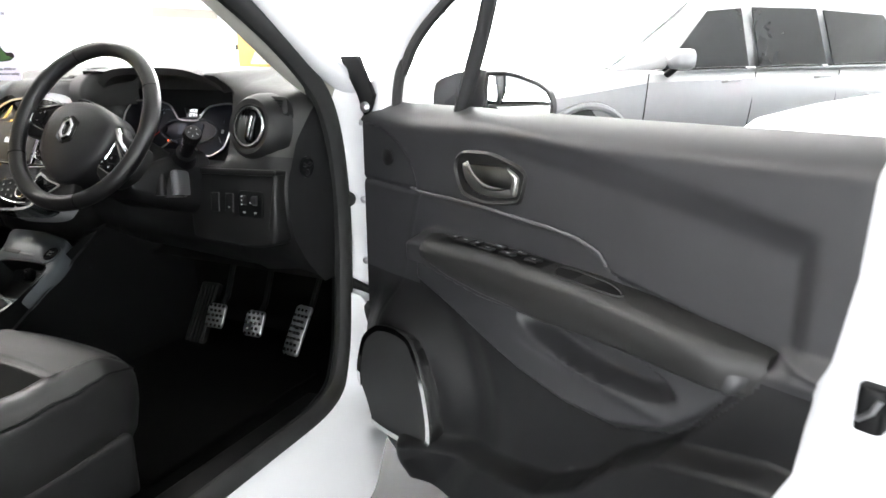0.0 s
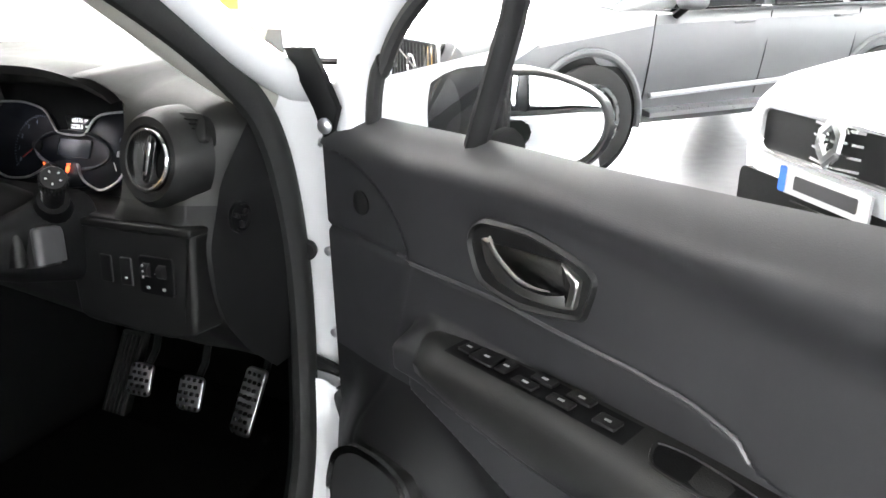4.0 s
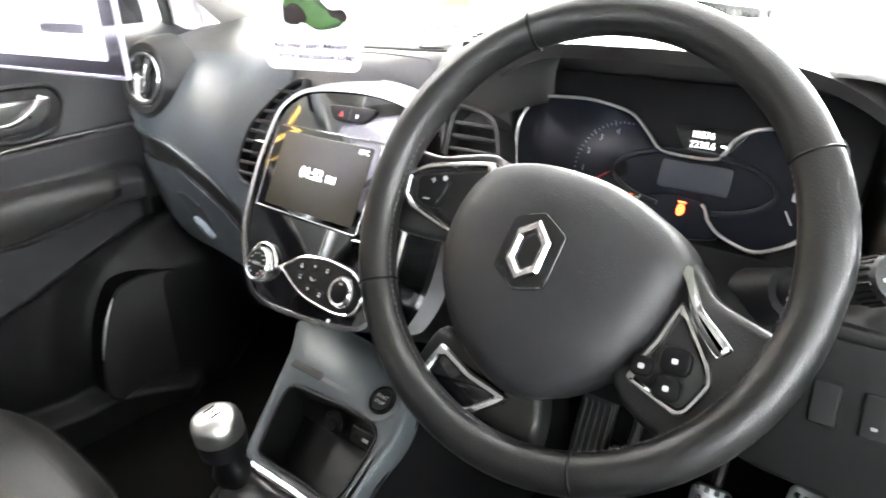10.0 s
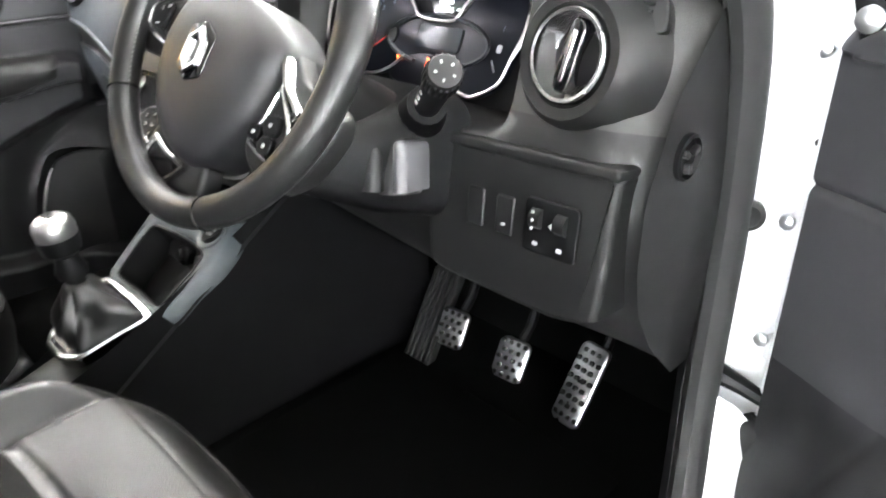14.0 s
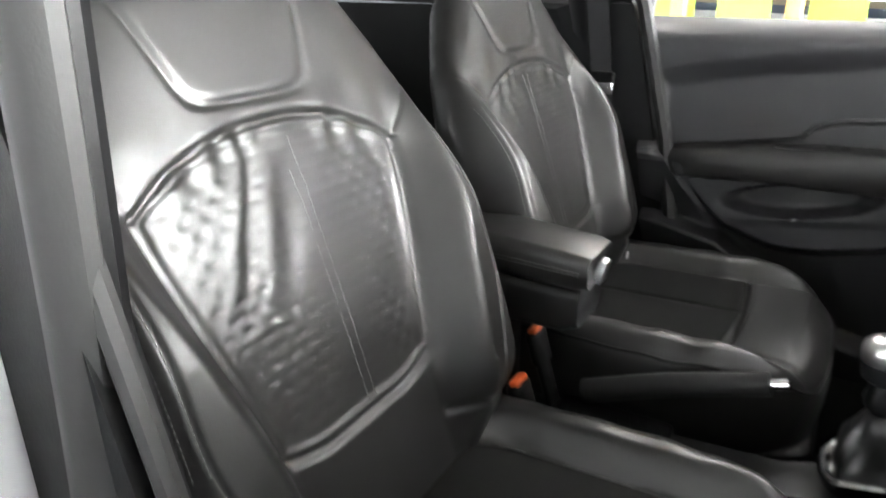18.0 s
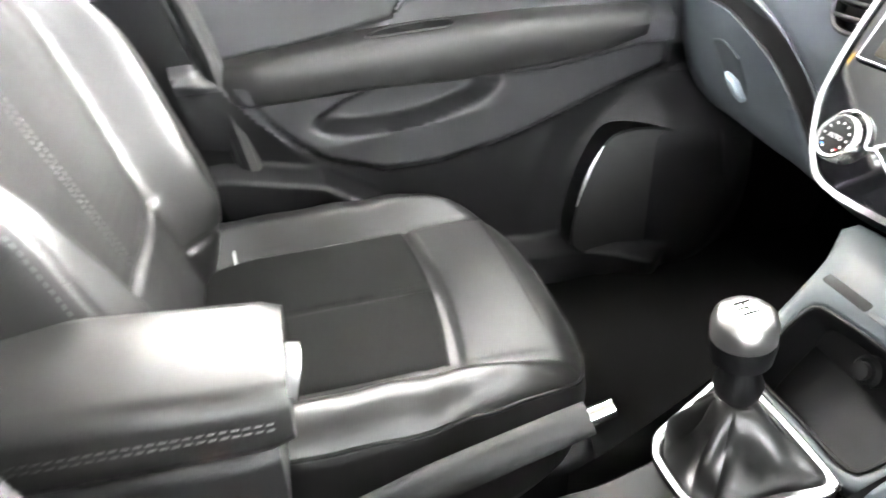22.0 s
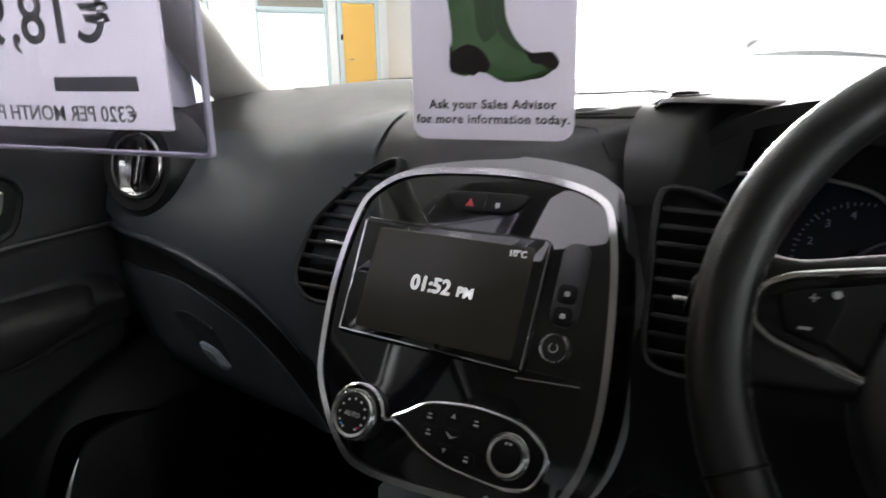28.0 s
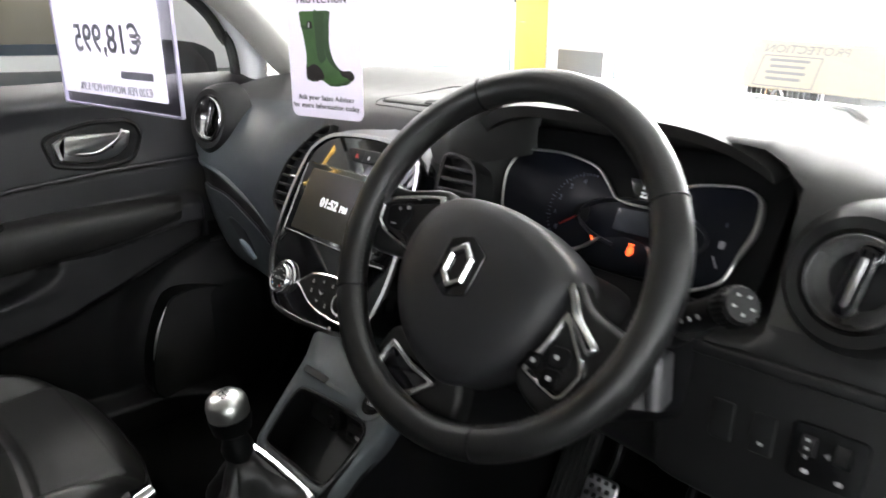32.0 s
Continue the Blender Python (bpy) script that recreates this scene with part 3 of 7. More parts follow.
SEAL = curve([(0.70, -0.55, 1.38), (0.685, -0.2, 1.36), (0.70, 0.10, 1.215), (0.712, 0.28, 1.085), (0.715, 0.355, 0.98), (0.715, 0.385, 0.8), (0.725, 0.365, 0.6), (0.755, 0.30, 0.46), (0.785, 0.20, 0.41), (0.79, 0.0, 0.40), (0.79, -0.45, 0.40), (0.78, -0.53, 0.46), (0.72, -0.56, 0.8), (0.70, -0.55, 1.38)], 8)
part("door_seal", tube(SEAL, 0.019, 10, flat=1.2), RUBBER, car, "black rubber door seal")
SILLP = [p for p in SEAL[40:86] if p.z < .62]
part("sill", grid(lambda u, v: SILLP[round(u * (len(SILLP) - 1))] + Vector((.012 + .085 * math.sin(v * math.pi / 2), .05 * v * ease(.42, .55, SILLP[round(u * (len(SILLP) - 1))].z), -.004 - .20 * (1 - math.cos(v * math.pi / 2)))), len(SILLP) - 1, 12), WHITE, car, "white painted door sill", 60)
part("seal_lip", tube([p + Vector((-0.018, 0.004, 0)) for p in SEAL], 0.014, 8), DARK, car)

# bonnet and front wings seen through the windscreen
def bonnet_pt(u, v):
    x = -0.74 + 1.48 * u
    y = 0.78 + 0.95 * v
    return Vector((XC + x, y, 1.0 - 0.02 * v - 0.13 * v ** 2.5 - 0.05 * (abs(x) / 0.74) ** 2 + 0.015 * math.exp(-((abs(x) - 0.5) / 0.08) ** 2)))


part("bonnet", grid(bonnet_pt, 28, 16), WHITE, car, "glossy white bonnet")
part("cowl", box(1.3, 0.16, 0.02, Matrix.Translation((XC, 0.82, 0.985)), 0.004), DARK, car)
for x0 in (-0.5, 0.1):
    part("wiper", tube([(XC + x0, 0.86, 1.02), (XC + x0 + 0.25, 0.87, 1.035), (XC + x0 + 0.52, 0.82, 1.04)], 0.008, 6), RUBBER, car)
for s in (-1, 1):
    part("front_wing", grid(lambda u, v: Vector((side_x(s, 0.74 + 0.12 * math.sin(u * math.pi / 2)), 0.72 + 1.0 * v, 0.97 - 0.13 * v ** 2.5 - 0.33 * (1 - math.cos(u * math.pi / 2)))), 8, 10), WHITE, car)
# rear: tail glass, parcel shelf, side glass and closing panels
part("tail_panel", grid(lambda u, v: Vector((XC - 0.62 + 1.24 * u, -1.95 + 0.15 * v, 0.5 + 0.5 * v)), 6, 4), DARK, car)
rw = part("tail_window", grid(lambda u, v: Vector((XC - 0.56 + 1.12 * u, -1.8 + 0.14 * v, 1.0 + 0.42 * v)), 6, 4), TINT, car)
rw.visible_shadow = False

# ---- dashboard ----
dash = thing("dashboard", "black grained dashboard with round air vents and chrome details", "dashboard", at=(XC, 0.45, 0.62))
DASH_KEYS = (
    (-0.66, ((.56, 1.03), (.45, 1.05), (.34, 1.04), (.27, 1.02), (.245, .985), (.225, .93), (.235, .912), (.24, .82), (.28, .70), (.38, .62))),
    (-0.52, ((.66, 1.035), (.47, 1.07), (.34, 1.05), (.24, 1.01), (.205, .96), (.185, .915), (.192, .893), (.205, .81), (.25, .69), (.38, .62))),
    (-0.32, ((.78, 1.04), (.50, 1.085), (.36, 1.06), (.25, 1.01), (.19, .945), (.165, .885), (.174, .862), (.195, .79), (.24, .68), (.38, .62))),
    (-0.17, ((.84, 1.04), (.52, 1.09), (.36, 1.064), (.25, 1.054), (.20, .985), (.155, .82), (.165, .80), (.18, .75), (.22, .67), (.38, .62))),
    (0.00, ((.86, 1.04), (.55, 1.09), (.36, 1.068), (.245, 1.061), (.215, 1.00), (.165, .85), (.16, .80), (.17, .75), (.22, .68), (.38, .62))),
    (0.105, ((.84, 1.04), (.55, 1.09), (.34, 1.074), (.25, 1.066), (.245, 1.02), (.20, .92), (.18, .86), (.18, .80), (.22, .70), (.38, .63))),
    (0.128, ((.84, 1.04), (.55, 1.09), (.34, 1.09), (.23, 1.083), (.395, 1.06), (.36, .90), (.235, .895), (.20, .86), (.22, .74), (.38, .64))),
    (0.515, ((.74, 1.04), (.52, 1.085), (.34, 1.085), (.235, 1.075), (.385, 1.055), (.35, .90), (.23, .893), (.203, .87), (.205, .73), (.34, .64))),
    (0.55, ((.70, 1.035), (.48, 1.075), (.34, 1.065), (.265, 1.045), (.245, 1.00), (.225, .925), (.21, .895), (.199, .85), (.200, .74), (.32, .64))),
    (0.66, ((.62, 1.03), (.44, 1.05), (.35, 1.045), (.28, 1.03), (.25, .985), (.225, .925), (.21, .893), (.203, .84), (.208, .76), (.30, .66))),
    (0.70, ((.56, 1.02), (.42, 1.03), (.37, 1.025), (.33, 1.01), (.295, .97), (.262, .92), (.240, .88), (.232, .82), (.26, .73), (.34, .63))),
)


def dash_profile(x):
    for (xa, a), (xb, b) in zip(DASH_KEYS, DASH_KEYS[1:]):
        if x <= xb:
            t = ease(xa, xb, x) * 0.5 + 0.5 * (x - xa) / (xb - xa)
            return [(p[0] + (q[0] - p[0]) * t, p[1] + (q[1] - p[1]) * t) for p, q in zip(a, b)]
    return list(DASH_KEYS[-1][1])


def dash_ring(x):
    pts = curve([(0, *p) for p in dash_profile(x)], 5)
    return [Vector((x, p.y, p.z)) for p in pts]


def dash_skin(x0, x1, n, i0, i1):
    cols = [dash_ring(x0 + (x1 - x0) * k / n)[i0:i1 + 1] for k in range(n + 1)]
    return grid(lambda u, v: cols[round(u * n)][round(v * (i1 - i0))], n, i1 - i0)


part("upper_pad", dash_skin(-0.66, 0.70, 90, 0, 26), SOFT, dash, "soft black grained upper dash", smooth=60)
part("lower_panel", dash_skin(-0.66, 0.70, 90, 26, 45), PLASTIC, dash, "hard black lower dash panel", smooth=60)

# round end vents, side faces and small fittings
def dash_vent(c, nrm, up=(0, 0, 1)):
    z = Vector(nrm).normalized()
    x = Vector(up).cross(z).normalized()
    m = frame_m(c, x, z.cross(x))
    v = part("air_vent", lathe([(.076, -.045), (.070, -.020), (.063, -.005), (.056, .003), (.046, .002), (.043, -.004), (.042, -.02), (.0, -.022)], 48, m), PLASTIC, dash, "round black air vent")
    part("vent_ring", lathe([(.0425, -.012), (.0425, .003), (.0405, .0055), (.0375, .005), (.037, -.008), (.0369, -.012)], 48, m), CHROME, v, "chrome ring")
    part("vent_drum", grid(lambda a, b: m @ Vector((.037 * b * math.cos(2 * math.pi * a), .037 * b * math.sin(2 * math.pi * a), -.006 - .012 * b * b)), 36, 6), DARK, v)
    part("vent_blade", moved(slab(smooth_outline([(-.008, -.030), (.008, -.030), (.010, 0), (.008, .030), (-.008, .030), (-.010, 0)], 4), -.012, .001, .003), m @ pose(0, 0, 0, 0, 0, -9)), PIANO, v)
    part("vent_slit", moved(slab(rrect(.005, .046, .002, 3), -.002, .0025, .001), m @ pose(0, 0, 0, 0, 0, -9)), CHROME, v, "bright centre bar")
    return v


dash_vent((.612, .225, .975), (-.10, -.97, .22))
dash_vent((-.503, .194, .994), (.12, -.97, .22))
TV = frame_m((.655, .262, 1.013), (1, .25, -.06), (0, .45, .85))
tv = part("demist_outlet", slab(smooth_outline([(-.034, .015), (.020, .018), (.030, -.016), (.010, -.020)], 4, .3), -.03, .010, .003, TV), PLASTIC, dash)
for i in range(4):
    part("outlet_slat", slab(rrect(.030 - .005 * i, .003, .001, 2, 0.001 + .002 * i, .009 - .006 * i), .009, .0125, .001, TV), DARK, tv)
# end face with the round fuse plug
END_FRONT = ((.63, .325), (.69, .265), (.75, .225), (.80, .212), (.865, .213), (.947, .250), (1.02, .325))
part("end_panel", grid(lambda u, v: Vector((.704 + .006 * math.sin(math.pi * v), (1 - u) * table(END_FRONT, .63 + .39 * v) + u * .47, .63 + .39 * v)), 10, 24), PLASTIC, dash)
FC = frame_m((.712, .275, .892), (0, 1, 0), (0, 0, 1))
fc = part("round_plug", lathe([(.022, -.006), (.022, .002), (.019, .003), (.017, -.002), (0, -.002)], 28, FC), DARK, dash, "round black turn plug")
for a in (60, 180, 300):
    part("plug_notch", moved(slab(rrect(.006, .010, .002, 3), -.002, .004, .001), FC @ pose(0, 0, 0, 0, 0, a) @ Matrix.Translation((0, .010, 0))), PLASTIC, fc)
# driver's lower switch panel
SP = frame_m((.575, .196, .815), (1, .02, .02), (0, .12, 1))
SW = SP @ Matrix.Translation((.010, .009, 0))
swp = part("switch_panel", slab(smooth_outline([(-.110, .066), (.108, .068), (.116, .055), (.110, -.070), (.06, -.085), (-.08, -.080), (-.108, -.068)], 5, .18), -.05, .0025, .008, SP), PLASTIC, dash, "black lower switch panel")
part("panel_ledge", slab(smooth_outline([(-.112, .074), (.112, .076), (.112, .064), (-.112, .062)], 4, .1), -.04, .007, .004, SP), PLASTIC, dash)
part("switch_recess", slab(rrect(.165, .075, .016, 5, .01, -.008), -.004, .0012, .001, SW), DARK, swp)
for x, w in ((-.052, .022), (-.014, .022)):
    part("blank_switch", slab(rrect(w, .040, .003, 3, x, -.004), 0, .005, .002, SW), PLASTIC, swp)
part("switch_mark", slab(rrect(.005, .003, .001, 2, -.014, -.013), .003, .0055, .0002, SW), ICON, swp)
part("roller_frame", slab(rrect(.062, .054, .006, 4, .042, -.004), 0, .006, .002, SW), DARK, swp)
for x in (.027, .055):
    rl = part("roller", moved(lathe([(.0, -.006), (.010, -.006), (.010, .006), (.0, .006)], 20), SW @ Matrix.Translation((x, .004, .004)) @ pose(0, 0, 0, 0, 90, 0)), PLASTIC, swp)
    part("roller_mark", slab(rrect(.006, .004, .0015, 3, x, -.021), .004, .0068, .0003, SW), ICON, swp)
for y in (-.004, .004, .012):
    part("roller_digit", slab(rrect(.003, .003, .001, 2, .027, y), .0135, .0148, .0003, SW), ICON, swp)
part("roller_arrow", slab([(.040, .000), (.044, .003), (.044, -.003)], .004, .0068, .0002, SW), ICON, swp)

# instrument binnacle
binn = thing("instrument_cluster", "dark instrument cluster with chrome outline and lit warning lamps", "instrument cluster", at=(.335, .32, .93))
CL = frame_m((.340, .312, .958), (1, 0, 0), (0, .41, .912))
CO = [(-.190, -.028), (-.201, .022), (-.184, .054), (-.150, .0595), (-.110, .060), (-.063, .051), (-.038, .032), (-.021, .017), (.010, .014), (.040, .017), (.0515, .037), (.070, .050), (.122, .057), (.146, .046), (.150, .014), (.140, -.017), (.130, -.047), (.096, -.066), (.062, -.058), (.046, -.046), (.036, -.031), (.004, -.026), (-.028, -.034), (-.046, -.049), (-.075, -.062), (-.12, -.066), (-.165, -.052)]
co = smooth_outline(CO, 5, .42)
DIALP = mat("smoked_dial", (.005, .006, .010), .3, coat=0.0, spec=.25, vary=.2)
part("back_panel", slab(smooth_outline([(-.212, .085), (-.205, -.06), (-.15, -.082), (.12, -.082), (.165, -.05), (.172, .07), (.15, .092), (-.17, .094)], 5, .25), -.03, -.010, .003, CL), DARK, binn)
part("dial_face", slab(co, -.012, -.002, .002, CL), DIALP, binn, "smoked black dial cover")
part("lower_face", slab(smooth_outline([(-.05, -.028), (.05, -.028), (.055, -.062), (.0, -.070), (-.05, -.062)], 5, .3), -.012, -.003, .002, CL), DIALP, binn)
part("chrome_outline", tube([CL @ Vector((x, y, .001)) for x, y in co[110:] + co[:101]], .0019, 8), SATIN, binn, "thin bright chrome outline")
part("right_cheek", tube([CL @ Vector((x, y, .0015)) for x, y in co[62:78]], lambda t: .0012 + .0028 * math.sin(math.pi * t), 8), SATIN, binn)
part("odometer_window", slab(smooth_outline([(-.012, .046), (.062, .046), (.046, .020), (.004, .019)], 4, .12), -.011, .0002, .001, CL), SCREEN, binn)
words("odometer_reading", "18376", .0098, CL @ Matrix.Translation((.019, .0375, .0012)), ICONLIT, binn)
words("trip_reading", "2238.6", .0098, CL @ Matrix.Translation((.021, .0275, .0012)), ICONLIT, binn)
part("trip_unit", slab(rrect(.005, .0022, .0006, 2, .042, .029), 0, .0012, .0002, CL), ICONLIT, binn)
part("info_window", slab(rrect(.074, .030, .005, 5, .021, -.006), -.011, .0006, .001, CL), mat("grey_lcd", (.030, .034, .044), .25, coat=.3, vary=.1), binn, "grey display window")
part("info_hoop", tube([CL @ Vector((.018 + .084 * math.cos(radians(a)), -.010 + .030 * math.sin(radians(a)), .0)) for a in range(-70, 251, 8)], .0028, 6), mat("blue_grey_hoop", (.010, .012, .018), .3, vary=.1), binn)
TC = (-.064, -.010)
DIM = mat("dim_print", (.22, .25, .32), .6, vary=.1)
for i in range(25):
    a = radians(222 - 5.8 * i)
    L = .006 if i % 5 == 0 else .003
    part("tick", moved(slab(rrect(L, .0009, .0003, 1), 0, .0005, .0001), CL @ Matrix.Translation((TC[0] + .050 * math.cos(a), TC[1] + .050 * math.sin(a), .0)) @ pose(0, 0, 0, 0, 0, math.degrees(a))), DIM, binn)
for i, ch in enumerate("01234"):
    a = radians(218 - 29 * i)
    words("dial_digit", ch, .0095, CL @ Matrix.Translation((TC[0] + .040 * math.cos(a), TC[1] + .040 * math.sin(a), .0008)), DIM, binn)
part("needle", tube([CL @ Vector((TC[0], TC[1], .001)), CL @ Vector((TC[0] - .027, TC[1] - .020, .001))], .0009, 5), mat("red_needle", (.6, .03, .02), .5), binn, "red needle")
part("needle_cap", lathe([(.012, 0), (.012, .003), (.0, .005)], 20, CL @ Matrix.Translation((TC[0], TC[1], -.002))), DARK, binn)
for o in ([(-.041, -.036), (-.038, -.033), (-.033, -.034), (-.032, -.038), (-.036, -.041)], [(.012, -.041), (.014, -.035), (.018, -.035), (.020, -.041), (.017, -.046), (.014, -.046)]):
    part("warning_lamp", ring_band(smooth_outline(o, 3, .4), offset(ccw(smooth_outline(o, 3, .4)), .0014), 0, .0014, .0003, CL), REDLIT, binn, "lit red warning lamp")
part("warning_lamp", slab(rrect(.0075, .0018, .0006, 2, .016, -.0325), 0, .0014, .0003, CL), REDLIT, binn)
part("warning_core", slab(rrect(.0022, .006, .0006, 2, .016, -.0405), 0, .0014, .0003, CL), REDLIT, binn)
part("fuel_mark", slab(smooth_outline([(.116, -.004), (.122, -.004), (.122, -.012), (.116, -.012)], 3, .2), 0, .0012, .0002, CL), ICON, binn)
words("fuel_full", "1", .008, CL @ Matrix.Translation((.118, .014, .0010)), DIM, binn)
part("fuel_needle", tube([CL @ Vector((.113, -.022, .001)), CL @ Vector((.121, -.034, .001))], .0009, 5), ICON, binn)
# hood over the dials
def hood_pt(u, v):
    x = -.185 + .37 * u
    e = 1 - (abs(x) / .185) ** 4
    return Vector((.338 + x, .215 + .10 * v + .03 * (abs(x) / .185) ** 3, 1.052 + .038 * e + .004 * math.sin(math.pi * v) + .002 * v))


part("hood", join(grid(hood_pt, 30, 8), grid(lambda u, v: hood_pt(u, v * .8) - Vector((0, -.012, .014)), 30, 8), grid(lambda u, v: hood_pt(u, 0).lerp(hood_pt(u, 0) - Vector((0, -.012, .014)), v), 30, 1)), SOFT, binn, "soft black binnacle hood", smooth=60)

# passenger side: grey skin band, glovebox and handle
BLUEG = mat("blue_grey_dash", (.036, .043, .049), .42, grain=.3, grain_size=480, vary=.08, rough_vary=.05, cells=True)
part("dash_band", dash_skin(-0.645, -0.15, 40, 13, 30), BLUEG, dash, "blue-grey moulded passenger side", smooth=60).location = (0, -.0025, .001)
CREASE = [(-.643, .898), (-.53, .905), (-.437, .901), (-.37, .890), (-.312, .873), (-.242, .829), (-.205, .786)]


def dash_front(x, z, lift=0.0):
    """The cabin side of the dash at a height."""
    rg = dash_ring(x)
    for p, q in zip(rg[12:], rg[13:]):
        if q.z <= z <= p.z:
            t = (z - q.z) / max(1e-6, p.z - q.z)
            return Vector((x, q.y + (p.y - q.y) * t - lift, z))
    return Vector((x, rg[25].y - lift, z))


part("dash_crease", tube([dash_front(p.x, p.z, .003) for p in curve([(x, 0, z) for x, z in CREASE], 8)], lambda t: .007 * (1 - .4 * t), 8, flat=.7), BLUEG, dash, "raised edge along the passenger side", smooth=70)
def on_front(pts, c, steps):
    """A raised skin on the dash front: outline in x, z shrunk about c, each ring lifted."""
    return loft([[dash_front(c[0] + (x - c[0]) * k, c[1] + (z - c[1]) * k, l) for x, z in pts] for k, l in steps])


GLV = smooth_outline([(-.600, .850), (-.50, .858), (-.424, .853), (-.335, .823), (-.270, .770), (-.225, .715), (-.250, .685), (-.40, .678), (-.58, .69), (-.612, .78)], 8, .4)
gb = part("glovebox_lid", on_front(GLV, (-.42, .765), ((1.0, .0), (.997, .0045), (.985, .0062), (.8, .0065), (.6, .0065), (.4, .0065), (.2, .0065), (.03, .0065))), BLUEG, dash, "blue-grey glovebox lid", smooth=60)
part("lid_gap", tube([dash_front(x, z, .0018) for x, z in GLV], .0022, 6, closed=True), DARK, gb)
# flat patch, darkened for the shade inside the handle hollow
part("glovebox_recess", on_front(smooth_outline([(-.474, .804), (-.44, .810), (-.400, .798), (-.382, .755), (-.400, .734), (-.430, .748), (-.460, .780)], 5, .35), (-.425, .772), ((1, .0068), (.95, .0074), (.5, .0074), (.05, .0074))), mat("recess_shade_grey", (.016, .019, .022), .5, vary=.08), gb)
part("glovebox_handle", on_front(smooth_outline([(-.432, .770), (-.402, .764), (-.386, .744), (-.396, .736), (-.418, .750)], 5, .3), (-.408, .753), ((1, .007), (.98, .013), (.7, .0165), (.05, .017))), mat("pale_release", (.16, .19, .22), .35, vary=.06), gb, "pale grey release handle")
part("recess_brow", tube([dash_front(p.x, p.z, .008) for p in curve([(-.474, 0, .804), (-.44, 0, .811), (-.398, 0, .798)], 6)], .0016, 6), BLUEG, gb)
# storage lid and speaker slots on the top
def dash_top(x, y, lift=0.0):
    """The height of the upper pad at a place."""
    rg = dash_ring(x)[:20]
    for p, q in zip(rg, rg[1:]):
        if q.y <= y <= p.y:
            t = (y - q.y) / max(1e-6, p.y - q.y)
            return Vector((x, y, q.z + (p.z - q.z) * t + lift))
    return Vector((x, y, rg[-1].z + lift))


part("demist_slot", grid(lambda u, v: dash_top(-.46 + 1.0 * u, .585 + .018 * v - .16 * (2 * u - 1) ** 2, .0018), 40, 2), DARK, dash, "dark demist slot")
LID = ccw(smooth_outline([(-.050, .258), (.060, .254), (.138, .254), (.145, .264), (.092, .365), (.072, .388), (.0, .394), (-.042, .386), (-.056, .36), (-.056, .272)], 6, .15))
lid = part("storage_lid", loft([[dash_top(x, y, l) for x, y in offset(LID, d)] for d, l in ((.0, -.001), (.001, .0016), (.003, .0024))] + [[dash_top(.036 + (x - .036) * k, .30 + (y - .30) * k, .0026) for x, y in offset(LID, .003)] for k in (.8, .6, .4, .2, .02)]), SOFT, dash, "storage lid in the dash top", smooth=60)
part("lid_gap", tube([dash_top(x, y, .0006) for x, y in offset(LID, -.0014)], .0014, 5, closed=True), DARK, lid)
part("lid_joint", tube([dash_top(x, y, .0002) for x, y in offset(LID, -.0130)], .0008, 5, closed=True), DARK, lid)
PULL = ccw(smooth_outline([(.040, .257), (.102, .257), (.104, .270), (.080, .277), (.054, .275)], 5, .35))
part("lid_pull", loft([[dash_top(x, y, l) for x, y in offset(PULL, d)] for d, l in ((.0, .002), (.001, .0048), (.004, .0058), (.008, .006))]), SOFT, lid)
part("pull_gap", tube([dash_top(x, y, .0028) for x, y in offset(PULL, -.001)], .0010, 5, closed=True), DARK, lid)
# skin running from the top down to the vent beside the dials
part("vent_cowl", grid(lambda u, v: Vector((.106 + .086 * u - .018 * u * v, .250 - .046 * math.sin(.72 * math.pi * v) + .13 * ease(.45, 1, u) ** 1.6, 1.078 + .004 * u - .078 * v ** 1.6)), 24, 16), SOFT, dash, smooth=75)
# centre side vents with slats, in smooth grey surrounds
for s, cx in ((-1, -.168), (1, .168)):
    VM = frame_m((cx, .178, .952), (1, 0, 0), (s * -.02, .40, .9))
    o = smooth_outline([(s * x, y) for x, y in ((-.040, -.072), (.005, -.070), (.040, -.005), (.052, .060), (.025, .068), (-.025, .040), (-.045, -.020))], 5, .35)
    if s < 0:
        o = smooth_outline([(.050, .075), (.020, .060), (-.030, .010), (-.044, -.045), (-.025, -.068), (.012, -.066), (.022, -.02), (.045, .045)], 5, .35)
    else:
        o = smooth_outline([(-.028, .068), (.018, .060), (.034, .02), (.030, -.06), (-.018, -.062), (-.026, 0)], 5, .35)
    vt = part("centre_vent", ring_band(offset(ccw(o), -.005), ccw(o), -.03, .006, .003, VM), PLASTIC, dash, "black slatted centre vent")
    part("vent_throat", slab(o, -.028, -.012, .001, VM), DARK, vt)
    ys = [p[1] for p in o]
    for i in range(9):
        y = min(ys) + .012 + (max(ys) - min(ys) - .02) * i / 8.5
        xs = [p[0] for p in o if abs(p[1] - y) < .02]
        if len(xs) > 1:
            part("slat", slab(rrect(max(.012, max(xs) - min(xs) - .004), .0045, .0015, 2, (max(xs) + min(xs)) / 2, y), -.014, .004, .0015, VM), PLASTIC, vt)
    part("vent_tab", slab(rrect(.026, .005, .002, 3, .0 if s < 0 else 0.004, -.012), -.004, .008, .002, VM), CHROME, vt, "chrome slider tab")

# ---- centre stack with touch screen ----
STK = frame_m((0.0, 0.136, 0.898), (1, 0, 0), (0, 0.49, 0.872))  # local x across, y up the face, z towards the cabin
stack = thing("centre_stack", "glossy black centre stack with touch screen and chrome surround", "car console", m=STK)
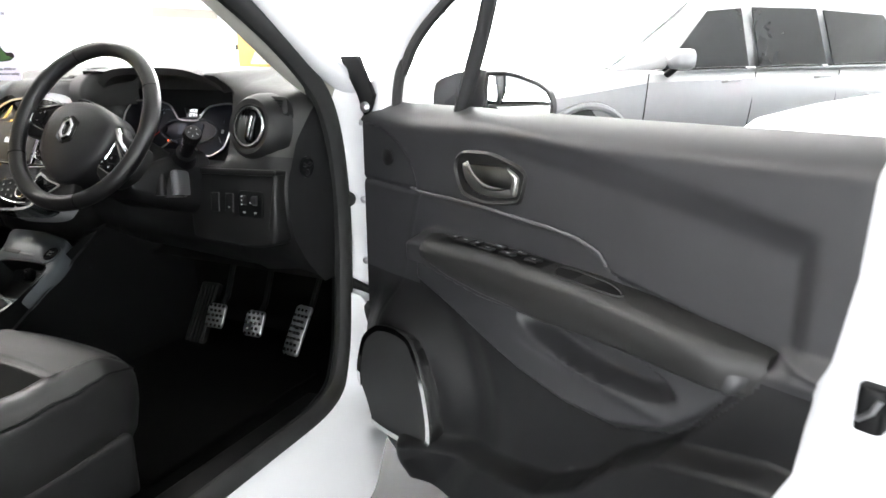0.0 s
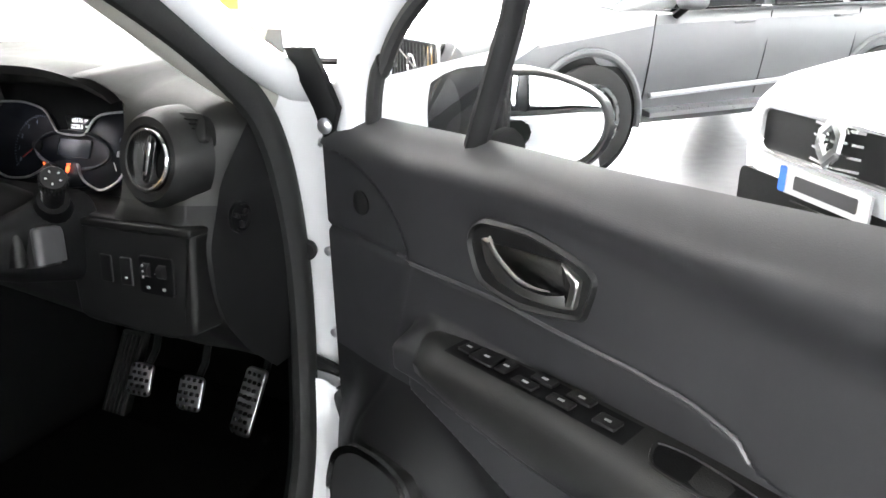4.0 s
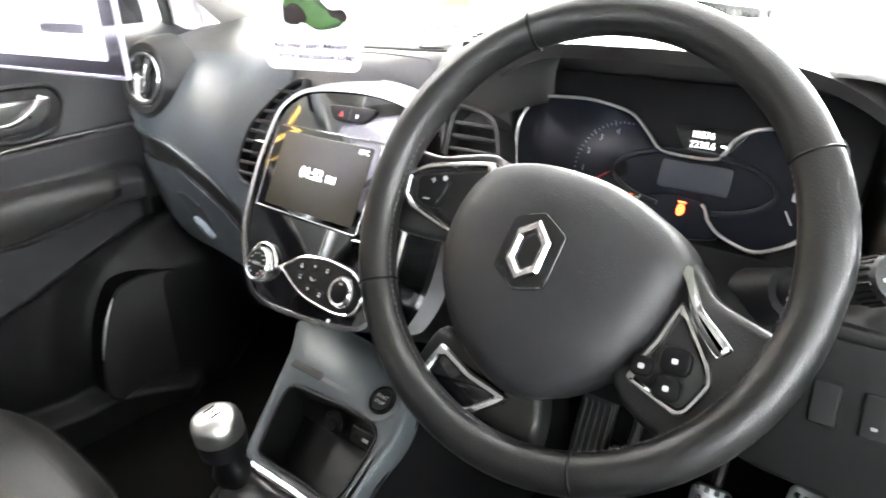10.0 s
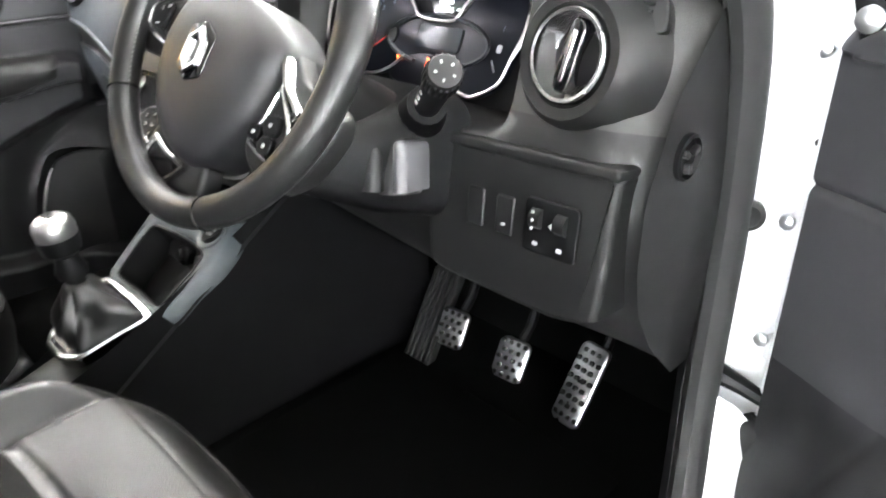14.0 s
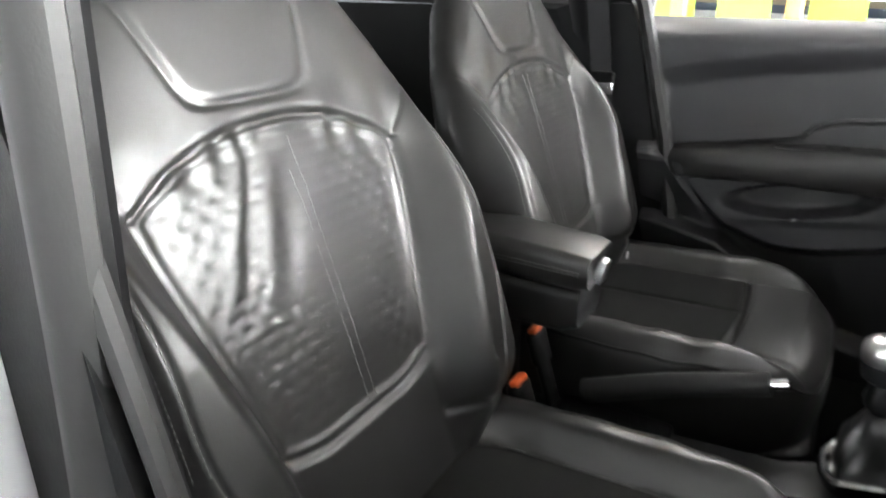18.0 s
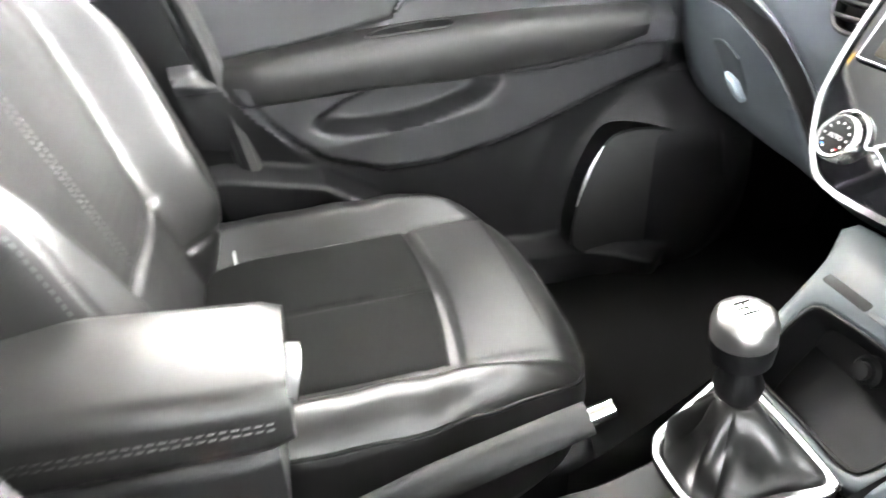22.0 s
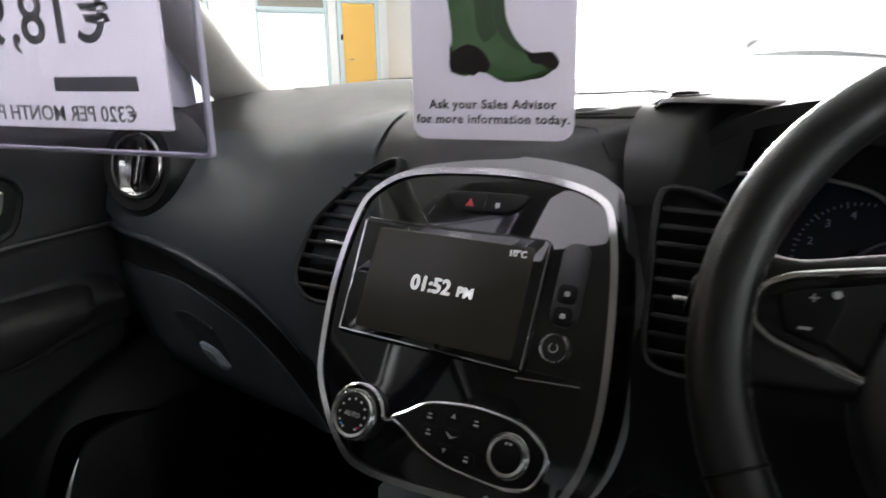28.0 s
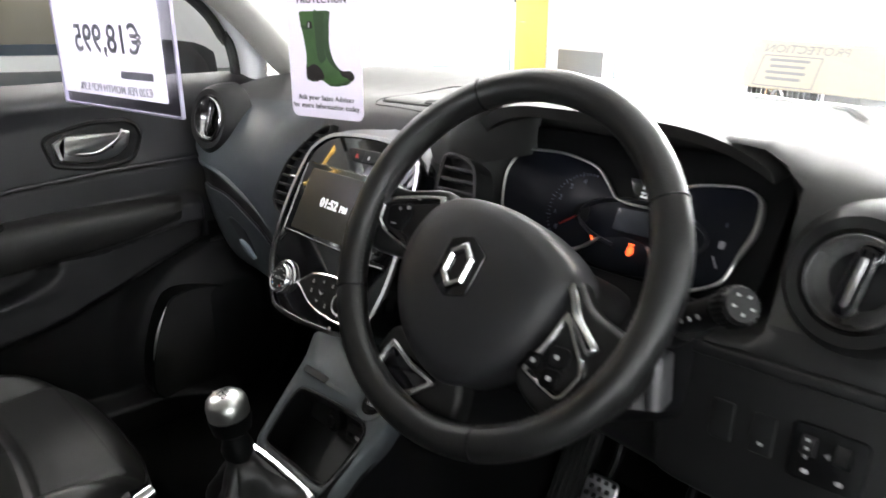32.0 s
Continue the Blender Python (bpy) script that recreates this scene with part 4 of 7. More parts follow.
OUT = smooth_outline([(-.143, .085), (-.128, .113), (-.090, .133), (-.013, .140), (.048, .137), (.092, .125), (.109, .101), (.122, .035), (.128, -.047), (.118, -.100), (.093, -.126), (.008, -.1375), (-.067, -.138), (-.099, -.121), (-.125, -.090), (-.141, -.055), (-.149, .018)], 5)
part("surround", ring_band(offset(OUT, -.0030), OUT, -.06, .0065, .0014), CHROME, stack, "thin satin chrome surround", local=True)
HOODO = [(x, y + .026 * ease(.02, .13, y)) for x, y in offset(OUT, -.0032)]
part("stack_hood", loft([[(x, y, -.10) for x, y in HOODO], [(x, y, -.03) for x, y in HOODO], [(x, y, -.012) for x, y in offset(ccw(HOODO), .002)], [(x, y, .001) for x, y in offset(OUT, -.0031)]]), mat("satin_grey_trim", (.30, .30, .305), .4, .25, vary=.06, rough_vary=.05), stack, "satin grey hood over the stack", local=True, smooth=60)
part("fascia", slab(OUT, -0.05, 0.004, 0.004), PIANO, stack, "piano black fascia", local=True)
part("screen_bezel", slab(rrect(.190, .112, .006, 3, -.034, .028), .0035, .0075, .002), PIANO, stack, local=True)
for x0, y0, x1, y1 in ((-.126, -.024, .056, -.026), (-.126, -.024, -.128, .080), (.058, -.024, .060, .080)):
    part("bezel_edge", tube([(x0, y0, .0072), (x1, y1, .0072)], .0010, 6), BRIGHT, stack, local=True)
part("touch_screen", slab(rrect(.158, .094, .003, 2, -.031, .028), .007, .0085, .0008), LCD, stack, local=True)
SCRW = mat("screen_white", (.8, .8, .8), .5, emit=(1, 1, 1), emit_strength=1.3)
words("clock_display", "01:52", .0185, Matrix.Translation((-.041, .029, .0088)), SCRW, stack, local=True, bold=.0004)
words("clock_suffix", "PM", .0125, Matrix.Translation((-.006, .0275, .0088)), SCRW, stack, local=True, bold=.0003)
words("temperature_display", "10°C", .008, Matrix.Translation((.034, .068, .0088)), SCRW, stack, local=True)
hz = part("hazard_panel", slab(smooth_outline([(-.043, .118), (.028, .120), (.030, .112), (.014, .101), (-.030, .100), (-.044, .110)], 5, .3), .002, .0068, .002), DARK, stack, "hazard and lock switches", local=True)
part("switch_split", slab(rrect(.0008, .016, .0003, 1, -.008, .109), .005, .0072, .0001), PIANO, hz, local=True)
part("hazard_triangle", slab([(-.027, .105), (-.019, .105), (-.023, .112)], .005, .0072, .0002), mat("red_print", (.5, .02, .02), .5), hz, local=True)
part("lock_mark", slab(rrect(.004, .005, .001, 2, .004, .108), .005, .0072, .0002), ICON, hz, local=True)
bp = part("button_pod", slab(rrect(.024, .070, .011, 6, .083, .050), .002, .0075, .003), mat("grey_button_pod", (.02, .02, .021), .4, vary=.1), stack, local=True)
for y in (.042, .024):
    k = part("menu_button", slab(rrect(.017, .016, .005, 4, .083, y), .005, .008, .001), DARK, bp, local=True)
    part("button_mark", slab(rrect(.0045, .004, .001, 2, .083, y), .007, .0083, .0002), ICON, bp, local=True)
part("power_knob", lathe([(.0125, .002), (.0125, .012), (.011, .0145), (.0092, .012), (0, .012)], 32, Matrix.Translation((.083, -.002, 0))), CHROME, stack, "chrome rimmed power knob", local=True)
part("power_face", lathe([(.0092, .010), (.0092, .0128), (0, .0130)], 28, Matrix.Translation((.083, -.002, 0))), PLASTIC, stack, local=True)
part("power_mark", tube([(.083 + .0035 * math.cos(radians(a)), -.002 + .0035 * math.sin(radians(a)), .0131) for a in range(120, 421, 20)], .0004, 4), ICON, stack, local=True)
part("card_slot", slab(rrect(.055, .006, .002, 3, .082, -.026), .003, .0056, .001), DARK, stack, local=True)
part("slot_lip", tube([(.055, -.0310, .006), (.108, -.0270, .006)], .0012, 6), BRIGHT, stack, local=True)
for x, y in ((-.071, -.113), (.052, -.127)):
    part("sensor_dot", lathe([(.0022, .003), (.0022, .0046), (0, .0048)], 12, Matrix.Translation((x, y, 0))), ICON if x > 0 else DARK, stack, local=True)
# climate controls: one chrome loop from the left dial round the right one
loop = smooth_outline([(-.047, -.0885), (-.034, -.080), (-.014, -.068), (.028, -.062), (.071, -.066), (.092, -.080), (.094, -.092), (.085, -.110), (.060, -.116), (.014, -.113), (-.012, -.106), (-.036, -.0935)], 6, .4)
cl = part("climate_panel", slab(loop, .002, .0065, .001), DARK, stack, "black climate control panel", local=True)
part("climate_loop", tube([Vector((x, y, .0065)) for x, y in loop], .0019, 8, closed=True), CHROME, stack, "chrome loop", local=True)
DLX, DLY, DRX, DRY = -.083, -.095, .065, -.0905
part("dial_hoop", tube([Vector((DLX + .027 * math.cos(radians(a)), DLY + .027 * math.sin(radians(a)), .0065)) for a in range(10, 215, 8)], .0019, 8), CHROME, stack, local=True)
part("dial_link", tube(curve([Vector((-.0565, -.090, .0065)), Vector((-.052, -.092, .0065)), Vector((-.046, -.089, .0065))], 5), .0018, 6), CHROME, stack, local=True)
for cx, cy, r, nm in ((DLX, DLY, .0215, "temperature_dial"), (DRX, DRY, .0175, "fan_dial")):
    dl = part(nm, lathe([(r, .002), (r, .013), (r - .002, .0155), (r - .0045, .0150), (r - .005, .013), (0, .013)], 40, Matrix.Translation((cx, cy, 0))), CHROME, stack, "chrome rimmed rotary dial", local=True)
    part("dial_cap", lathe([(r - .005, .011), (r - .005, .0142), (r - .008, .0148), (0, .0148)], 32, Matrix.Translation((cx, cy, 0))), DARK, dl, local=True)
    for i in range(11 if r > .02 else 2):
        a = radians(-60 + 300 * i / 10) if r > .02 else radians(80 + 20 * i)
        part("dial_mark", slab(rrect(.0022, .0022, .0006, 2, cx + (r - .008) * math.cos(a), cy + (r - .008) * math.sin(a)), .0146, .0150, .0001), ICON, dl, local=True)
    for i in range(36):
        a = radians(10 * i)
        part("knurl", moved(slab(rrect(.0012, .0018, .0004, 1), .003, .0125, .0003), Matrix.Translation((cx + r * math.cos(a), cy + r * math.sin(a), 0)) @ pose(0, 0, 0, 0, 0, 10 * i)), CHROME, dl, local=True)
part("cold_mark", slab(rrect(.003, .0015, .0004, 2, DLX - .009, DLY - .010), .0146, .0150, .0001), mat("blue_print", (.05, .25, .7), .5), stack, local=True)
part("warm_mark", slab(rrect(.003, .0015, .0004, 2, DLX + .009, DLY - .010), .0146, .0150, .0001), mat("red_print", (.5, .02, .02), .5), stack, local=True)
words("auto_print", "AUTO", .006, Matrix.Translation((DLX, DLY, .0150)), ICON, stack, local=True)
for i, (x, y) in enumerate(((-.012, -.078), (.010, -.073), (.031, -.074), (-.010, -.091), (.012, -.0885), (.008, -.102), (.029, -.103))):
    k = part("climate_button", slab(rrect(.015, .011, .003, 3, x, y), .004, .0069, .0004), DARK, cl, local=True)
    if i == 4:
        part("button_mark", slab(smooth_outline([(x - .006, y + .002), (x - .001, y - .003), (x + .006, y + .001), (x + .001, y - .001)], 3, .3), .006, .0072, .0002), ICON, cl, local=True)
    elif i in (1, 5):
        d = 1 if i == 1 else -1
        part("button_mark", slab([(x - .002, y - .002 * d), (x + .002, y - .002 * d), (x, y + .002 * d)], .006, .0072, .0002), ICON, cl, local=True)
    else:
        part("button_mark", slab(rrect(.0045, .0018, .0006, 2, x, y - .0016), .006, .0072, .0002), ICON, cl, local=True)
        part("button_mark", slab(rrect(.0035, .0014, .0005, 2, x, y + .0016), .006, .0072, .0002), ICON, cl, local=True)

# ---- steering wheel ----
WH = frame_m((0.379, 0.024, 0.989), (0.995, 0.10, 0.02), (0, 0.50, 0.866))  # local z towards the driver
wheel = thing("steering_wheel", "black leather steering wheel turned slightly, with chrome spoke trims", "steering wheel", m=WH)
RIM_R, RIM_T = 0.1605, 0.0150


def rim_at(a, dr=0.0, z=0.0):
    return Vector(((RIM_R + dr) * math.cos(radians(a)), (RIM_R + dr) * math.sin(radians(a)), z))


def grip(t):
    """The rim swells at the thumb rests."""
    a = 360 * t
    return RIM_T * (1 + .10 * bump(a, 150, 16) + .10 * bump(a, 8, 16))


part("rim", tube([rim_at(a) for a in range(0, 360, 5)], grip, 16, closed=True), RIMLEATHER, wheel, "black leather rim", local=True, smooth=80)
HUB = smooth_outline([(-.075, .037), (-.037, .049), (.016, .043), (.058, .025), (.083, .004), (.085, -.016), (.068, -.060), (.045, -.090), (.011, -.114), (-.023, -.118), (-.067, -.091), (-.093, -.048), (-.096, -.002)], 5)
HC = (-.006, -.032)
hub = part("airbag_cover", loft([[(HC[0] + (x - HC[0]) * k, HC[1] + (y - HC[1]) * k, z) for x, y in HUB] for k, z in ((1.0, -0.05), (1.0, -0.012), (0.985, -0.004), (0.94, 0.003), (0.8, 0.009), (0.55, 0.0125), (0.25, 0.014), (0.05, 0.014))]), mat("hub_plastic", (0.013, 0.013, 0.0145), 0.45, grain=0.25, grain_size=600, vary=0.1, rough_vary=0.05, cells=True), wheel, "black padded hub", local=True, smooth=60)
# six-sided badge plate with a plain chrome lozenge, leaning with the wheel
BM = pose(-.017, -.018, .0135, 0, 0, -12)
hexo = [(0, .029), (.021, .019), (.021, -.019), (0, -.029), (-.021, -.019), (-.021, .019)]
badge = part("badge", slab(smooth_outline(hexo, 4, .12), -.008, .002, .0015, BM), PIANO, wheel, "black six-sided badge plate", local=True)
loz = [(0, .023), (.0135, .0115), (.0135, -.0115), (0, -.023), (-.0135, -.0115), (-.0135, .0115)]
lozi = [(0, .0145), (.0078, .0075), (.0078, -.0075), (0, -.0145), (-.0078, -.0075), (-.0078, .0075)]
part("badge_lozenge", ring_band(loz, lozi, 0, .006, .0018, BM), BRIGHT, badge, "chrome lozenge", local=True, smooth=20)


def spoke(nm, pts, z0, z1):
    part(nm, slab(smooth_outline(pts, 5, .35), z0, z1, .006), RIMLEATHER, wheel, local=True, smooth=60)


def trim(nm, pts, w, z, pad):
    o = ccw(smooth_outline(pts, 6, .22))
    part(nm, ring_band(o, offset(o, w), z - .010, z, .0015), CHROME, wheel, "satin chrome spoke trim", local=True)
    return part("spoke_pad", slab(offset(o, w), z - .012, z - .003, .001), pad, wheel, local=True)


spoke("left_spoke", [(-.07, .050), (-.125, .046), (-.165, .048), (-.168, -.005), (-.150, -.020), (-.10, -.022), (-.07, -.02)], -.030, -.010)
lp = trim("left_trim", [(-.070, .044), (-.128, .037), (-.147, .027), (-.147, .008), (-.135, -.002), (-.092, -.016), (-.08, .01)], .005, -.003, PLASTIC)
bt = part("cruise_button", slab(smooth_outline([(-.134, .025), (-.110, .030), (-.105, .022), (-.113, .002), (-.131, .006)], 4, .22), -.008, -.001, .002), DARK, wheel, local=True)
words("plus_mark", "+", .009, Matrix.Translation((-.119, .023, -.0006)), ICON, bt, local=True)
part("minus_mark", slab(rrect(.006, .0014, .0004, 2, -.122, .008), -.002, -.0006, .0001), ICON, bt, local=True)
part("dial_mark", slab(rrect(.004, .004, .0018, 3, -.109, .026), -.002, -.0007, .0001), ICON, bt, local=True)
spoke("right_spoke", [(.060, .012), (.085, .000), (.105, -.022), (.150, -.040), (.157, -.062), (.135, -.100), (.105, -.118), (.075, -.112), (.050, -.085)], -.034, -.012)
rp = trim("right_trim", [(.060, -.084), (.095, -.099), (.104, -.095), (.114, -.076), (.110, -.062), (.086, -.028), (.074, -.055)], .005, -.006, PLASTIC)
part("right_blade", slab(smooth_outline([(.083, -.004), (.090, -.012), (.100, -.030), (.122, -.050), (.113, -.058), (.093, -.036)], 5, .3), -.02, -.001, .005), CHROME, wheel, "satin chrome blade", local=True)
for x, y, r in ((.070, -.074, .0075), (.090, -.066, .010), (.088, -.084, .009)):
    bt = part("phone_button", slab(rrect(2 * r, 2 * r * .9, r * .6, 4, x, y), -.010, -.004, .002), DARK, wheel, local=True)
    part("button_mark", slab(rrect(.004, .0035, .001, 2, x, y), -.005, -.0036, .0001), ICON, bt, local=True)
spoke("lower_spoke", [(-.085, -.085), (-.105, -.120), (-.112, -.140), (-.050, -.165), (.005, -.160), (.005, -.115), (-.03, -.11)], -.034, -.012)
trim("lower_trim", [(-.080, -.098), (-.093, -.124), (-.084, -.138), (-.055, -.146), (-.042, -.142), (-.016, -.122), (-.05, -.112)], .006, -.006, PIANO)
for a in (27, 113, 204, 286.5):
    rad = rim_at(a).normalized()
    part("rim_seam", tube([rim_at(a) + rad * ((RIM_T + .0004) * math.cos(radians(b))) + Vector((0, 0, (RIM_T + .0004) * math.sin(radians(b)))) for b in range(0, 360, 20)], .0011, 5, closed=True), DARK, wheel, local=True)
st = []
for a in list(range(150, 262, 2)) + list(range(-76, 26, 2)):
    st.append(tube([rim_at(a, -.0150, .004), rim_at(a + 1.1, -.0150, .004)], .0006, 4))
tagged(part("rim_stitching", join(*st), mat("dark_thread", (.09, .09, .09), .8), wheel, local=True), kind="stuff")

# column cowl and stalks
column = thing("steering_column", "black steering column cowl with control stalks", "steering column", at=(0.37, 0.12, 0.9))
CW = frame_m((0.375, 0.05, 0.955), (1, 0, 0), (0, 0.5, 0.866))
part("cowl", moved(loft([[(x * k, y * k - .02, z) for x, y in rrect(.15, .12, .045, 6)] for k, z in ((.85, -.25), (1.0, -.12), (1.0, -.06), (.9, -.03))]), CW), PLASTIC, column)
STK_E, STK_B = Vector((.560, .122, .968)), Vector((.490, .165, .918))
SD = (STK_E - STK_B).normalized()
part("stalk_boot", tube([STK_B - SD * .03, STK_B + SD * .012], lambda t: .026 - .006 * t, 16), DARK, column)
part("indicator_stalk", tube([STK_B, STK_B + SD * .045, STK_B + SD * .075], lambda t: .0125 + .002 * t, 16), DARK, column, "black stalk with ridged grey end")
SE = frame_m(STK_E, SD.cross(Vector((0, 0, 1))), Vector((0, 0, 1)) - SD * SD.z)
if (SE.to_3x3() @ Vector((0, 0, 1))).dot(SD) < 0:
    SE = SE @ pose(0, 0, 0, 180, 0, 0)
part("stalk_cap", lathe([(.0155, -.018), (.0165, -.012), (.0165, .003), (.0145, .007), (.0, .008)], 24, SE), PLASTIC, column, "ridged dark grey turning end")
for a in range(20):
    part("cap_ridge", moved(slab(rrect(.0018, .003, .0006, 1), -.012, .004, .0004), SE @ pose(0, 0, 0, 0, 0, 18 * a) @ Matrix.Translation((.0165, 0, 0))), DARK, column)
for a in range(5):
    part("cap_mark", moved(slab(rrect(.0030, .0022, .0008, 2), .0078, .0085, .0002), SE @ pose(0, 0, 0, 0, 0, 72 * a) @ Matrix.Translation((.0085, 0, 0))), ICON, column)
for a in range(3):
    part("stalk_mark", moved(slab(rrect(.0030, .0045, .0008, 2), .0138, .0148, .0002), frame_m(STK_B + SD * (.030 + .014 * a), SD, Vector((.3, -.9, .3)).cross(SD))), ICON, column)
part("wiper_stalk", tube([(.31, .115, .945), (.25, .11, .955), (.185, .10, .972)], lambda t: .009 + .005 * t, 12), DARK, column)
part("stalk_end", lathe([(.013, 0), (.015, .006), (.012, .014), (0.0, .016)], 18, frame_m((.187, .10, .971), (0, .3, .9), (0, -1, 0))), DARK, column)
PODM = pose(.462, .118, .835, -12, -6, 16)
pod = part("audio_pod", moved(join(box(.078, .05, .058, Matrix.Translation((0, .02, 0)), .012), box(.050, .02, .046, Matrix.Translation((-.008, -.010, .004)), .006)), PODM), PLASTIC, column, "black audio control pod")
part("pod_end", moved(box(.016, .052, .050, Matrix.Translation((.036, .014, .004)), .006), PODM), mat("pod_grey", (.09, .09, .095), .4, vary=.08), pod, "pale grey end cap")
for a, b in ((-.020, .014), (-.002, .018), (-.016, .034), (.004, .036)):
    part("pod_mark", moved(box(.007, .001, .005, Matrix.Translation((a, -.0205, b)), .0003), PODM), ICON, pod)
part("column_shroud", loft([[(x, y, z) for x, z in rrect(w, h, .03, 5, .40, zc)] for y, w, h, zc in ((.06, .10, .07, .875), (.12, .15, .10, .86), (.22, .20, .14, .85))]), DARK, column, smooth=60)

# ---- centre console ----
CON = frame_m((0.035, 0.112, 0.673), (1, 0, 0), (0, 0.823, 0.568))
console = thing("centre_console", "centre console with blue-grey frame, open tray and start button", "car console", m=Matrix.Translation((XC, -0.1, 0.36)))


def con(nm, geo, material, parent=None, lb="", smooth=40):
    return part(nm, moved(geo, CON), material, parent or console, lb, smooth)


FRO = smooth_outline([(-.152, .056), (-.040, .062), (.050, .050), (.076, .030), (.094, -.005), (.098, -.040), (.090, -.085), (.080, -.140), (-.080, -.140), (-.100, -.110), (-.116, -.050), (-.130, .005)], 6, .32)
FRI = smooth_outline([(-.084, -.034), (.000, -.027), (.056, -.029), (.072, -.042), (.075, -.075), (.068, -.126), (.0, -.129), (-.070, -.128), (-.084, -.095), (-.093, -.052)], 6, .32)


def around(outline, c, n=72):
    """The outline's points at even angles about c."""
    out = []
    for i in range(n):
        d = Vector((math.cos(2 * math.pi * i / n), math.sin(2 * math.pi * i / n)))
        for p, q in zip(outline, outline[1:] + outline[:1]):
            a, e = Vector(p[:2]) - Vector(c), Vector(q[:2]) - Vector(p[:2])
            k = d.x * e.y - d.y * e.x
            if abs(k) > 1e-12:
                t, w = (a.x * e.y - a.y * e.x) / k, (a.x * d.y - a.y * d.x) / k
                if t > 0 and 0 <= w <= 1:
                    out.append((c[0] + d.x * t, c[1] + d.y * t))
                    break
    return out


FRO, FRI = around(FRO, (-.005, -.080)), around(FRI, (-.005, -.080))
con("panel_frame", ring_band(FRO, FRI, -.035, .0, .005), GREYPL, None, "blue-grey console frame", 60)
con("panel_lip", tube([Vector((x, y, -.003)) for x, y in offset(ccw(FRI), .001)], .0022, 6, closed=True), DARK)
tb = ccw(FRI)
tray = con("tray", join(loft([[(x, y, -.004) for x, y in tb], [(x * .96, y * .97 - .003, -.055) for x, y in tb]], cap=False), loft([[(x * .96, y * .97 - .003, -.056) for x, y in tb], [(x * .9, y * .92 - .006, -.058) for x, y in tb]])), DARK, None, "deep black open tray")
con("card_slot", slab(rrect(.060, .011, .003, 3, -.080, -.0085), -.002, .0008, .0004), DARK)
# no groove is cut; a darker strip holds its shade
con("slot_groove", slab(rrect(.050, .006, .002, 2, -.022, -.011), -.002, .0006, .0003), mat("groove_shade_grey", (.03, .035, .04), .5, vary=.05))
con("start_bezel", lathe([(.0265, -.002), (.0265, .0012), (.0235, .0018), (.0195, .0004), (.0, .0004)], 36, Matrix.Translation((.053, -.001, 0))), GREYPL)
sb = con("start_button", lathe([(.0185, -.002), (.0185, .002), (.0165, .003), (.0155, .001), (.0145, .001), (.0135, .0035), (0, .004)], 32, Matrix.Translation((.053, .0, 0))), DARK, None, "round black start button")
words("start_print", "START", .0062, CON @ Matrix.Translation((.053, .003, .0042)), ICON, sb)
words("stop_print", "STOP", .0062, CON @ Matrix.Translation((.053, -.0045, .0042)), ICON, sb)
# power socket and ports in the tray's front wall
SK = frame_m((.015, .098, .617), (1, 0, 0), (0, .35, 1))
so = part("power_socket", lathe([(.016, -.01), (.016, .006), (.0125, .010), (.0, .011)], 24, SK), DARK, console, "round power socket cover")
part("socket_cap", lathe([(.009, .008), (.009, .016), (.0, .017)], 20, SK), PLASTIC, so)
up = part("port_plate", slab(rrect(.040, .022, .004, 3, .05, -.002), -.004, .004, .002, SK), PLASTIC, console, "port plate")
for x in (.040, .056):
    part("port", slab(rrect(.010, .005, .001, 2, x, -.003), .002, .0046, .0003, SK), ICON if x > .05 else DARK, up)
SIDE_TOP = ((-.43, .495), (-.25, .52), (-.12, .552), (.0, .605), (.17, .70), (.50, .78))
part("tray_wall", slab(rrect(.15, .062, .012, 4, .0, .0), -.006, -.003, .001, frame_m((.016, .100, .612), (1, 0, 0), (0, .35, 1))), PLASTIC, console)
part("console_shoulder", grid(lambda u, v: Vector((.128 + .002 * v - .034 * (1 - v), .24 - .66 * u, (.673 + (.24 - .66 * u - .112) * .69 if u < .57 else table(SIDE_TOP, .24 - .66 * u) + .008) - .030 - .006 * v * v)), 40, 4), PLASTIC, console, smooth=60)
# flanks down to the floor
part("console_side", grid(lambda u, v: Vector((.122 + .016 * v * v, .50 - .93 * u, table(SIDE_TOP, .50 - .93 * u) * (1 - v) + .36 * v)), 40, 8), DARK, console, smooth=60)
part("console_side_far", grid(lambda u, v: Vector((-.102 - .012 * v * v + .04 * ease(.5, 1, u), .50 - .67 * u, (.78 - .31 * u) * (1 - v) + .36 * v)), 14, 8), PLASTIC, console, smooth=60)
part("tunnel", loft([[(XC + x, y, z) for x, z in ((-.085, .36), (-.075, zt - .02), (-.06, zt), (.06, zt), (.075, zt - .02), (.085, .36))] for y, zt in ((.12, .56), (-.05, .535), (-.16, .50), (-.30, .49), (-.80, .49))]), PLASTIC, console, smooth=30)

# gear lever
gear = thing("gear_lever", "manual gear lever with chrome knob and leather gaiter", "gear lever", at=(.036, -.07, .53))
GO = smooth_outline([(-.080, -.138), (.072, -.138), (.064, -.19), (.050, -.245), (.02, -.262), (-.03, -.262), (-.055, -.245), (-.072, -.19)], 6, .25)
GM = frame_m((.035, -.0016, .592), (1, 0, 0), (0, .93, .36)) @ Matrix.Translation((0, .138, 0))
part("gaiter_ring", ring_band(GO, offset(ccw(GO), .011), -.012, .006, .003, GM), CHROME, gear, "satin chrome gaiter ring")
base = [GM @ Vector((x, y, .0)) for x, y in offset(ccw(GO), .012)]
cen, topc = Vector((.036, -.062, .572)), Vector((.038, -.068, .645))
rings = []
